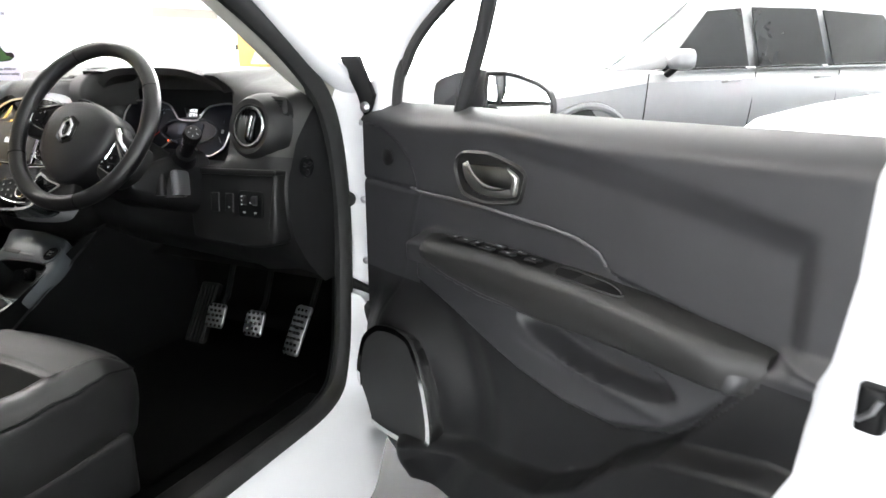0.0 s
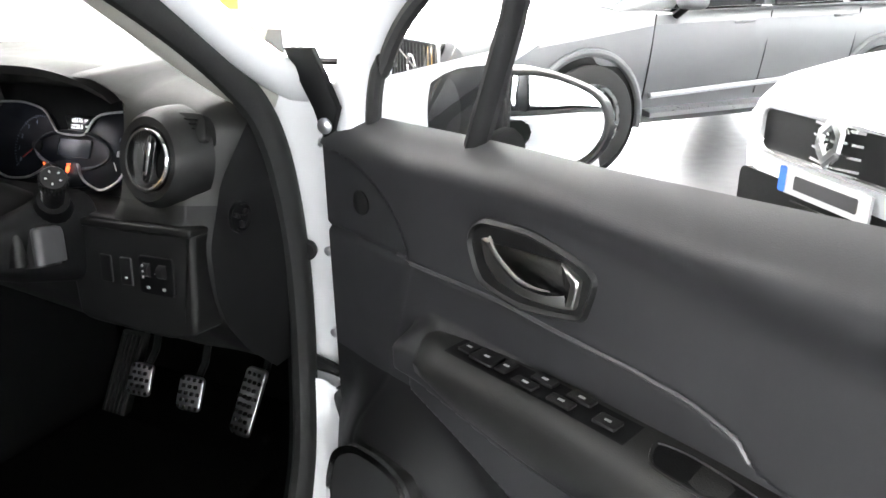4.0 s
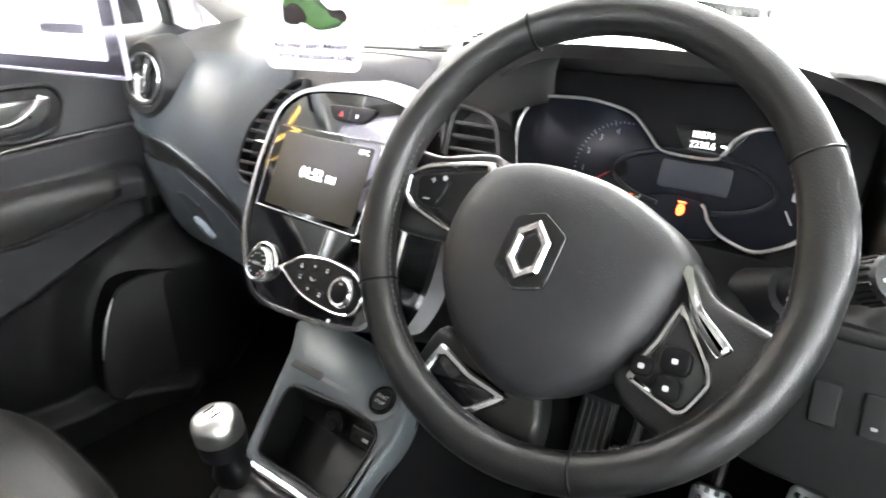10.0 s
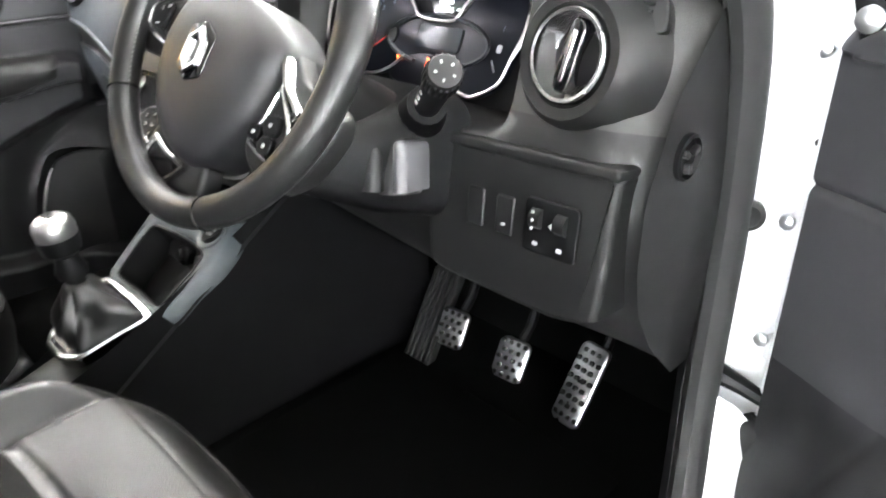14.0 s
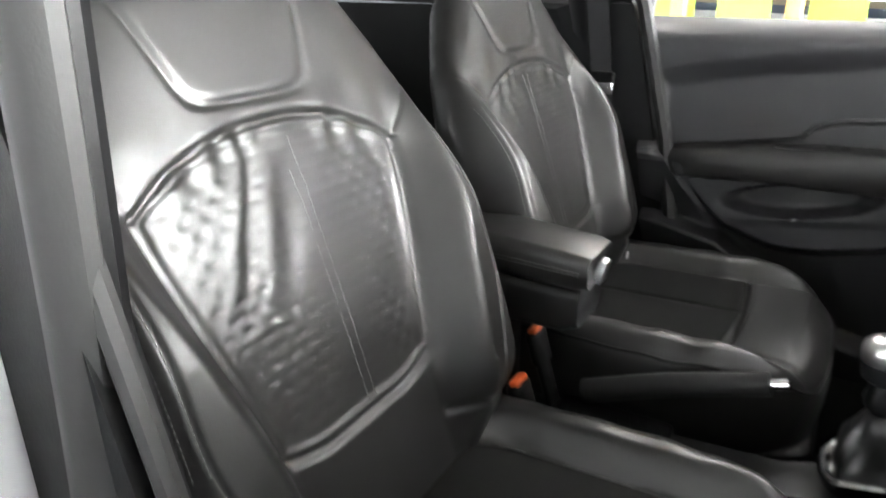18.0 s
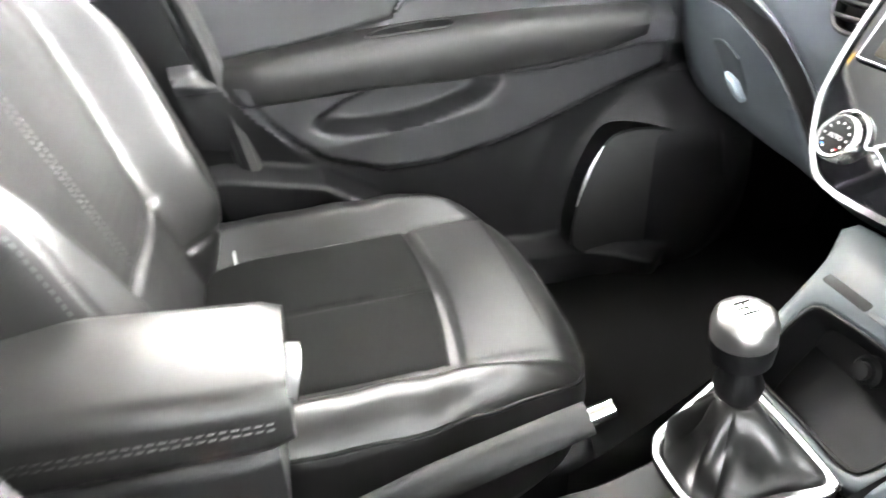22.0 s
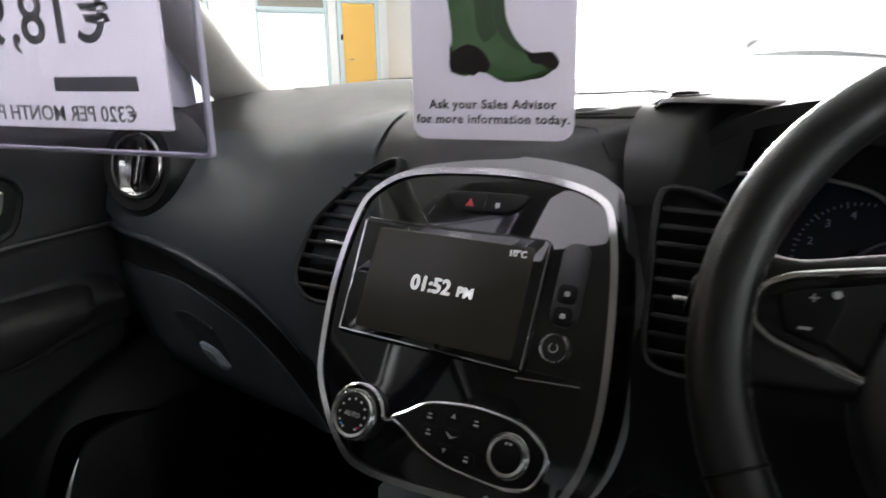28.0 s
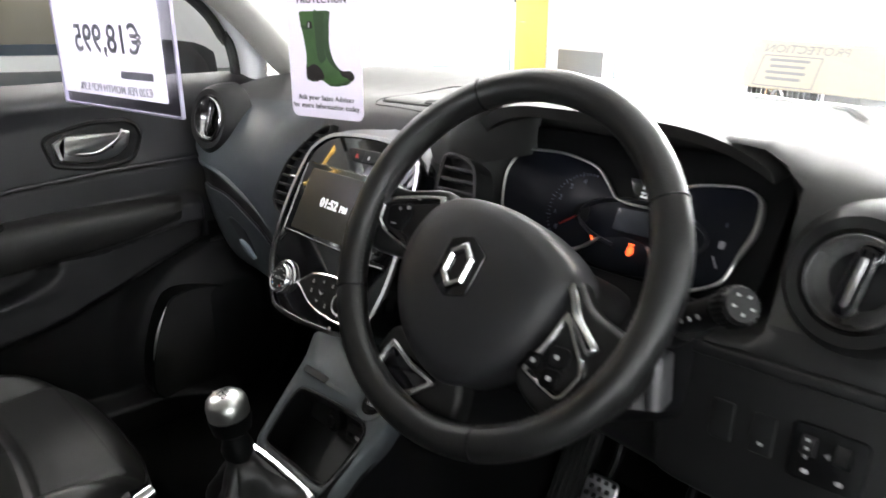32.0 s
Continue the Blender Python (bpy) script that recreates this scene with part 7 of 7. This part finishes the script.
bpy.data.objects["price_print"].location = (.28, 0, 0)
words("monthly_print", "€320 PER MONTH PCP 5.9%", .0155, Matrix.Translation((.145, .027, .0012)), GREYP, sign, local=True, bold=.0002).scale = (-1, 1, 1)
bpy.data.objects["monthly_print"].location = (.29, 0, 0)
part("print_bar", slab(rrect(.078, .010, .001, 2, .205, .048), .0006, .0012, .0002), GREYP, sign, local=True)
for x in (.03, .27):
    part("hanger", tube([(x, .222, 0), (x, .33, .01)], .001, 4), ICON, sign, local=True)

# sheet standing inside the windscreen base
cardm = frame_m((.350, .55, 1.100), (1, .02, -.03), (-.12, .55, .80))
card = thing("windscreen_card", "cream card with print facing out behind the windscreen", "card", m=cardm)
part("sheet", slab(rrect(.21, .072, .002, 2, .10, .030), -.0005, .0005, .0002), mat("cream_card", (.62, .58, .48), .6, vary=.05), card, local=True)
words("card_print", "PROTECTION", .017, Matrix.Translation((.055, .052, .0008)), GREYP, card, local=True).scale = (-1, 1, 1)
bpy.data.objects["card_print"].location = (.12, 0, 0)
for i in range(4):
    part("print_bar", slab(rrect(.05 - .006 * (i % 2), .004, .001, 2, .05, .036 - .009 * i), .0004, .0008, .0001), GREYP, card, local=True)
part("print_frame", ring_band(rrect(.075, .046, .001, 2, .052, .020), rrect(.072, .043, .001, 2, .052, .020), .0003, .0009, .0001), GREYP, card, local=True)

# ---- parked cars ----
TYRE = mat("tyre_rubber", (.018, .018, .018), .75, grain=.5, grain_size=120, vary=.15)
ALLOY = mat("alloy_wheel", (.55, .56, .57), .28, 1.0, vary=.06, rough_vary=.06)
LENS = mat("headlamp_lens", (.55, .58, .6), .08, coat=.6, vary=.3, vary_size=25)
DGLASS = mat("dark_car_glass", (.010, .011, .012), .16, spec=.25, vary=.2)
LGLASS = mat("bright_car_glass", (.30, .34, .34), .06, coat=.4, vary=.15, vary_size=4)
REDL = mat("red_lamp", (.45, .02, .02), .15, coat=.4, vary=.1)


def car_wheel(parent, m, r, w, spokes=5, local=False):
    t = part("wheel", lathe([(r * .62, -w / 2), (r * .93, -w / 2), (r, -w / 2 + .02), (r, w / 2 - .02), (r * .93, w / 2), (r * .66, w / 2), (r * .62, w / 2 - .02)], 40, m), TYRE, parent, "black tyre", local=local)
    part("rim", lathe([(r * .67, w / 2 - .03), (r * .67, w / 2 + .003), (r * .61, w / 2 + .001), (r * .60, w / 2 - .04), (r * .1, w / 2 - .045)], 40, m), ALLOY, t, "alloy rim", local=local)
    for i in range(spokes):
        for d in (-9, 9):
            part("spoke", moved(slab([(.03 * r, -.05 * r), (.60 * r, -.035 * r), (.60 * r, .035 * r), (.03 * r, .05 * r)], w / 2 - .03, w / 2 - .004, .004), m @ pose(0, 0, 0, 0, 0, 360 / spokes * i + d)), ALLOY, t, local=local)
    part("hub_cap", lathe([(.16 * r, w / 2 - .04), (.16 * r, w / 2), (.0, w / 2 + .004)], 20, m), ALLOY, t, local=local)


# nose, tail and rear quarters of the white car
part("front_bumper", grid(lambda u, v: bonnet_pt(u, 1).lerp(Vector((XC - .74 + 1.48 * u, 1.84 - .16 * (2 * u - 1) ** 2, .22)), v) + Vector((0, .10 * math.sin(math.pi * v), 0)), 16, 10), WHITE, car, "white front bumper")
part("tail_gate", grid(lambda u, v: Vector((XC - .74 + 1.48 * u, -2.02 + .10 * v + .10 * (2 * u - 1) ** 2, .25 + .75 * v)), 12, 8), WHITE, car, "white tailgate")
for s in (-1, 1):
    part("rear_quarter", grid(lambda u, v: Vector((side_x(s, .78 - .05 * v ** 3), -1.50 - .45 * u, .28 + .78 * v)), 6, 8), WHITE, car)
    part("wing_lower", grid(lambda u, v: Vector((side_x(s, .86 - .03 * v), .72 + 1.0 * u, .64 - .13 * u ** 2.5 - .40 * v)), 8, 4), WHITE, car)
# running gear of the white car itself
for s in (-1, 1):
    for y in (1.08, -1.58):
        car_wheel(car, frame_m((side_x(s, .74), y, .315), (0, 1, 0), (0, 0, 1)) @ pose(0, 0, 0, 0 if s > 0 else 180, 0, 0), .315, .21)


def parked_car(name, label, m, spec, paint):
    """spec: length, width, height and the profile of one car; local x runs from the nose backwards, y to its left."""
    L, W, H = spec["size"]
    th = thing(name, label, "car", "parked cars", m=m)
    k = W / 2

    def put(nm, geo, material, lb="", smooth=45, parent=None):
        return part(nm, geo, material, parent or th, lb, smooth, local=True)

    # lower body: stations (x, half width, sill z, shoulder z, crown z)
    rings = []
    for x, hw, z0, z1, z2 in spec["body"]:
        sec = []
        for a in range(28):
            t = a / 27
            if t < .18:
                q = t / .18
                sec.append((hw * (.0 + .93 * q), z0))
            elif t < .62:
                q = (t - .18) / .44
                sec.append((hw * (.93 + .07 * math.sin(q * math.pi * .62)), z0 + (z1 - z0) * q))
            else:
                q = (t - .62) / .38
                sec.append((hw * (.95 * math.cos(q * math.pi / 2) ** .55), z1 + (z2 - z1) * math.sin(q * math.pi / 2)))
        rings.append([(x, y, z) for y, z in sec] + [(x, -y, z) for y, z in reversed(sec[1:-1])])
    put("body", loft(rings), paint, "", 35)
    # greenhouse
    g = spec["cabin"]  # (x, half width at belt, belt z, half width at roof, roof z)
    rr = []
    for x, hb, zb, ht, zt in g:
        pts = [(hb, zb), (hb * .985, zb + (zt - zb) * .3), ((hb + ht) / 2, zb + (zt - zb) * .62), (ht, zb + (zt - zb) * .9), (ht * .85, zt), (ht * .4, zt + .02), (0, zt + .025)]
        rr.append([(x, y, z) for y, z in pts] + [(x, -y, z) for y, z in reversed(pts[:-1])])
    put("cabin", loft(rr), paint, "", 40)
    for s in (1, -1):
        for nm, quad in spec["panes"]:
            pane = [Vector((x, s * (y + .05), z)) for x, y, z in quad]
            n = (pane[1] - pane[0]).cross(pane[2] - pane[0]).normalized() * .006
            if n.y * s < 0:
                n = -n
            put(nm, loft([[p - n for p in pane], [p + n for p in pane]]), DGLASS, "dark window glass", 20)
        bl = spec["panes"][0][1][0][2]
        put("belt_strip", tube([(q[0], s * (q[1] + .02), q[2]) for q in spec["belt"]], .012, 6), BRIGHT, "chrome belt strip")
        for x, y, z in spec["handles"]:
            put("door_handle", tube([(x - .09, s * y, z), (x - .07, s * (y + .035), z + .005), (x + .07, s * (y + .035), z + .008), (x + .09, s * y, z + .004)], .014, 8), paint)
        for x in spec["seams"]:
            put("door_seam", tube([(x + .03, s * (k - .004), spec["belt"][0][2] - .02), (x, s * (k + .002), .75), (x - .02, s * (k - .03), .45)], .005, 5), DARK)
        mx, my, mz = spec["mirror"]
        mi = put("mirror", loft([[(mx + dx, s * (my + py * sc), mz + pz * sc) for py, pz in rrect(.22, .16, .06, 5)] for dx, sc in ((-.10, .55), (-.05, .92), (.02, 1.0), (.05, .95))]), paint, "", 60)
        put("mirror_foot", tube([(mx - .02, s * (my - .14), mz - .12), (mx - .02, s * (my - .04), mz - .06)], .03, 8), DARK)
        put("running_board", loft([[(x, s * (k - .02 + dy), z) for dy, z in ((-.05, .36), (.07, .35), (.075, .385), (-.05, .41))] for x in (spec["axles"][0] + .52, spec["axles"][0] + .6, spec["axles"][1] - .6, spec["axles"][1] - .52)]), ALU if paint is SILVER else paint, "", 30)
        put("side_strip", tube([(spec["axles"][0] + .55, s * (k - .005), .50), (spec["axles"][1] - .5, s * (k + .0), .56)], .022, 6), ALU if paint is SILVER else paint)
        for ax in spec["axles"]:
            r = spec["wheel"]
            am = frame_m((ax, s * (k - .014), r), (1, 0, 0), (0, 0, 1)) @ pose(0, 0, 0, 180 if s > 0 else 0, 0, 0)
            # no opening is cut; a black disc on the body gives the well's shade
            put("arch", lathe([(r * 1.16, -.02), (r * 1.16, .006), (0, .006)], 40, am), DARK, "flat dark disc for the shaded wheel well")
            put("arch_lip", tube([(ax + r * 1.22 * math.cos(radians(a)), s * (k - .005), r + r * 1.22 * math.sin(radians(a))) for a in range(-12, 193, 8)], .03, 8), paint)
            wm = frame_m((ax, s * (k - .07), r), (1, 0, 0), (0, 0, 1)) @ pose(0, 0, 0, 180 if s > 0 else 0, 0, 0)
            car_wheel(th, wm, r, .24, local=True)
        put("headlamp", spec["lamp"](s), LENS, "clear headlamp", 30)
        put("lamp_bar", tube([(spec["lampx"][0], s * spec["lampx"][1], spec["lampx"][2]), (spec["lampx"][0] + .18, s * (spec["lampx"][1] + .17), spec["lampx"][2] + .02)], .012, 6), ICON)
        put("tail_lamp", loft([[(L - .10 + dx, s * (k * .80 + py), spec["tail"] + pz) for py, pz in rrect(.16, .5, .05, 4)] for dx in (0, .08)]), REDL, "red tail lamp")
        put("roof_rail", tube([(x, s * y, z) for x, y, z in spec["rail"]], .018, 8), BRIGHT, "chrome roof rail")
    # windscreen, rear glass
    for nm, quad in spec["screens"]:
        q = [Vector(p) for p in quad]
        n = (q[1] - q[0]).cross(q[2] - q[0]).normalized() * .008
        put(nm, loft([[p - n for p in q], [p + n for p in q]]), LGLASS, "windscreen glass", 20)
    # grille
    gx, gw, gz0, gz1 = spec["grille"]
    gr = put("grille", loft([[(gx + dx, y, z) for y, z in rrect(gw, gz1 - gz0, .05, 5, 0, (gz0 + gz1) / 2)] for dx in (.06, -.012)]), DARK, "dark grille")
    put("grille_frame", tube([(gx - .014, y, z) for y, z in rrect(gw, gz1 - gz0, .05, 5, 0, (gz0 + gz1) / 2)], .014, 6, closed=True), BRIGHT, "chrome grille frame", parent=gr)
    nb = spec["bars"]
    for i in range(abs(nb)):
        if nb > 0:
            y = -gw / 2 + gw * (i + .5) / nb
            put("grille_bar", tube([(gx - .02, y, gz0 + .03), (gx - .02, y, gz1 - .03)], .008, 5), BRIGHT, parent=gr)
        else:
            z = gz0 + (gz1 - gz0) * (i + .5) / -nb
            put("grille_bar", tube([(gx + .03, -gw / 2 + .05, z + .02), (gx - .022, 0, z), (gx + .03, gw / 2 - .05, z + .02)], .009, 5), BRIGHT, parent=gr)
    if nb > 0:
        put("badge_ring", tube([(gx - .03, .075 * math.cos(radians(a)), (gz0 + gz1) / 2 + .075 * math.sin(radians(a))) for a in range(0, 360, 15)], .014, 8, closed=True), BRIGHT, "plain chrome ring", parent=gr)
        put("badge_bar", tube([(gx - .022, gw / 2 - .05, gz1 - .02), (gx - .022, -gw / 2 + .05, gz0 + .03)], .010, 6), BRIGHT, parent=gr)
    else:
        lz = [(0, .115), (.072, .04), (.072, -.04), (0, -.115), (-.072, -.04), (-.072, .04)]
        li = [(0, .045), (.028, .015), (.028, -.015), (0, -.045), (-.028, -.015), (-.028, .015)]
        put("badge_lozenge", ring_band(lz, li, 0, .03, .012, frame_m((gx - .03, 0, (gz0 + gz1) / 2 + .03), (0, -1, 0), (.1, 0, 1))), BRIGHT, "plain chrome lozenge", 20, gr)
    ih = .13 if nb > 0 else .19
    it = put("lower_intake", loft([[(gx + .04 + dx, y, z) for y, z in rrect(gw * (1.05 if nb > 0 else 1.3), ih, .04, 4, 0, spec["intake"])] for dx in (.06, -.045)]), DARK, "dark lower air intake")
    for i in range(4):
        z = spec["intake"] - ih / 2 + ih * (i + .5) / 4
        put("intake_slat", tube([(gx + .01, -gw * .55, z), (gx - .008, 0, z - .004), (gx + .01, gw * .55, z)], .006, 5), PLASTIC, parent=it)
    pl = put("number_plate", loft([[(gx - .035 + dx, y, z) for y, z in rrect(.52, .11, .01, 3, 0, spec["plate"])] for dx in (0, -.012)]), ICON, "white number plate")
    put("plate_band", loft([[(gx - .036 + dx, y, z) for y, z in rrect(.045, .11, .008, 3, .235, spec["plate"])] for dx in (0, -.013)]), mat("plate_blue", (.02, .12, .5), .5, vary=.05), "", 30, pl)
    put("plate_bar", loft([[(gx - .036 + dx, y, z) for y, z in rrect(.36, .06, .008, 3, -.02, spec["plate"])] for dx in (0, -.013)]), BLACKP, "", 30, pl)
    return th


SUV = dict(size=(4.95, 1.92, 1.77),
           body=((.0, .60, .45, .70, .86), (.06, .78, .36, .78, .93), (.25, .88, .30, .86, .98), (.60, .94, .28, .93, 1.04), (1.0, .955, .28, .98, 1.09), (1.45, .96, .28, 1.04, 1.13), (2.4, .965, .28, 1.06, 1.12), (3.5, .965, .28, 1.07, 1.12), (4.4, .95, .30, 1.07, 1.12), (4.8, .90, .36, 1.05, 1.10), (4.95, .78, .45, 1.0, 1.06)),
           cabin=((1.25, .80, 1.06, .66, 1.12), (1.75, .865, 1.07, .68, 1.42), (2.15, .875, 1.08, .69, 1.66), (2.6, .88, 1.08, .70, 1.72), (3.6, .88, 1.08, .70, 1.72), (4.3, .86, 1.08, .68, 1.68), (4.7, .82, 1.08, .64, 1.58), (4.85, .78, 1.08, .60, 1.30)),
           panes=(("front_window", ((1.62, .875, 1.10), (2.48, .885, 1.11), (2.48, .735, 1.58), (2.12, .735, 1.55))), ("rear_window", ((2.60, .885, 1.11), (3.38, .885, 1.12), (3.34, .735, 1.59), (2.60, .735, 1.59))), ("quarter_window", ((3.47, .885, 1.12), (4.42, .87, 1.14), (4.20, .735, 1.55), (3.43, .735, 1.58)))),
           belt=((1.55, .885, 1.085), (2.5, .895, 1.095), (4.45, .88, 1.12)), handles=((2.28, .955, .99), (3.32, .955, 1.01)), seams=(1.42, 2.52, 3.50), mirror=(1.68, 1.05, 1.17), axles=(.90, 3.88), wheel=.375,
           lamp=lambda s: loft([[(x + dx, s * (y + dy), z) for x, y, z in ((.10, .56, .76), (.07, .60, .86), (.42, .90, .93), (.52, .935, .90), (.36, .90, .80))] for dx, dy in ((.05, -.05), (-.012, .012))]), lampx=(.09, .62, .82), tail=1.25,
           rail=((2.0, .62, 1.66), (2.3, .63, 1.76), (4.0, .63, 1.77), (4.3, .62, 1.71)),
           screens=(("windscreen", ((1.28, .70, 1.125), (2.10, .58, 1.645), (2.10, -.58, 1.645), (1.28, -.70, 1.125))), ("tail_glass", ((4.865, .62, 1.15), (4.76, .56, 1.55), (4.76, -.56, 1.55), (4.865, -.62, 1.15)))),
           grille=(.0, .98, .52, .90), bars=14, intake=.40, plate=.47)
HATCH = dict(size=(4.05, 1.76, 1.45),
             body=((.0, .50, .42, .62, .76), (.07, .68, .26, .70, .83), (.25, .80, .22, .78, .89), (.60, .86, .20, .84, .95), (1.0, .875, .20, .90, .99), (1.6, .88, .20, .93, 1.0), (2.6, .88, .20, .95, 1.0), (3.5, .87, .22, .96, 1.0), (3.9, .80, .28, .92, .98), (4.05, .68, .40, .85, .92)),
             cabin=((1.05, .72, .93, .60, 1.00), (1.5, .78, .95, .60, 1.20), (1.9, .79, .96, .60, 1.38), (2.4, .79, .96, .60, 1.42), (3.1, .78, .96, .59, 1.40), (3.6, .74, .96, .55, 1.32), (3.95, .68, .96, .50, 1.10)),
             panes=(("front_window", ((1.55, .79, .99), (2.35, .80, .99), (2.32, .645, 1.32), (1.98, .645, 1.30))), ("rear_window", ((2.43, .80, .99), (3.25, .785, 1.02), (3.05, .64, 1.30), (2.42, .645, 1.32)))),
             belt=((1.5, .80, .97), (2.4, .805, .975), (3.3, .79, 1.0)), handles=((2.15, .875, .88), (3.05, .875, .90)), seams=(1.35, 2.38), mirror=(1.55, .94, 1.02), axles=(.80, 3.38), wheel=.31,
             lamp=lambda s: loft([[(x + dx, s * (y + dy), z) for x, y, z in ((.09, .50, .64), (.07, .46, .71), (.35, .80, .82), (.46, .83, .80), (.28, .79, .68))] for dx, dy in ((.05, -.05), (-.012, .012))]), lampx=(.10, .55, .68), tail=.92,
             rail=((2.0, .56, 1.38), (2.2, .56, 1.40), (2.6, .56, 1.405), (3.0, .55, 1.385)),
             screens=(("windscreen", ((1.10, .64, 1.005), (1.88, .52, 1.375), (1.88, -.52, 1.375), (1.10, -.64, 1.005))), ("tail_glass", ((3.97, .52, .99), (3.72, .44, 1.28), (3.72, -.44, 1.28), (3.97, -.52, .99)))),
             grille=(.0, .92, .54, .74), bars=-4, intake=.34, plate=.46)


def car_pose(x, y, heading, s=.95):
    """Nose at x, y; the car points along heading (degrees from +x)."""
    return pose(x, y, 0, 0, 0, heading + 180) @ Matrix.Diagonal((s, s, s, 1))


parked_car("silver_suv", "silver-grey large SUV parked nose towards the white car", car_pose(-0.935, 4.065, 228.5, .927), SUV, SILVER)
parked_car("white_hatch", "white hatchback with chrome grille parked beyond the open door", car_pose(1.612, 2.484, 215.9, .941), HATCH, WHITE)
w2 = parked_car("white_hatch", "white hatchback parked in a row across the showroom", car_pose(6.2, 1.2, 205), HATCH, WHITE)
copy_thing(w2, car_pose(6.9, -1.1, 205))
copy_thing(w2, car_pose(7.6, -3.4, 205))

# ---- furniture seen through the passenger window ----
WHT = mat("white_laminate", (.8, .8, .79), .4, vary=.02)
LIME = mat("lime_plastic", (.32, .5, .06), .4, vary=.05)
tbl = thing("white_table", "white meeting table in the showroom", "table", at=(-5.4, -.75, 0))
part("tabletop", box(.8, 1.8, .04, Matrix.Translation((-5.4, -.75, .98)), .004), WHT, tbl)
for y in (-1.6, .1):
    part("end_panel", box(.75, .05, .98, Matrix.Translation((-5.4, y, 0)), .004), WHT, tbl)
ch = thing("lime_chair", "lime green shell chair on thin metal legs", "chair", "lime chairs", m=pose(-4.75, -1.0, 0, 0, 0, 100))
part("shell", grid(lambda u, v: Vector(((u - .5) * .40 * (1 - .15 * v), .22 - .42 * ease(0, .6, v), .70 + .30 * ease(.45, 1, v) ** 1.2 + .03 * (2 * u - 1) ** 2)), 12, 16), LIME, ch, local=True)
for sx in (-.17, .17):
    for sy in (-.17, .17):
        part("leg", tube([(sx, sy, .0), (sx * .6, sy * .6, .70)], .009, 6), BRIGHT, ch, local=True)
copy_thing(ch, pose(-4.75, -.35, 0, 0, 0, 80))
copy_thing(ch, pose(-4.8, -1.5, 0, 0, 0, 95))
for i, y in enumerate((-2.6, -1.35, -.62, .6, 2.2)):
    c = thing("yellow_column", "yellow painted window post", "post", "yellow posts", at=(-5.0 if i in (1, 2) else -5.9, y, 0))
    part("post", box(.10, .10, 3.2, Matrix.Translation((-4.3 if i in (1, 2) else -5.9, y, 0)), .006), YELLOW, c)
    part("foot", box(.16, .16, .02, Matrix.Translation((-4.3 if i in (1, 2) else -5.9, y, 0)), .004), ALU, c)
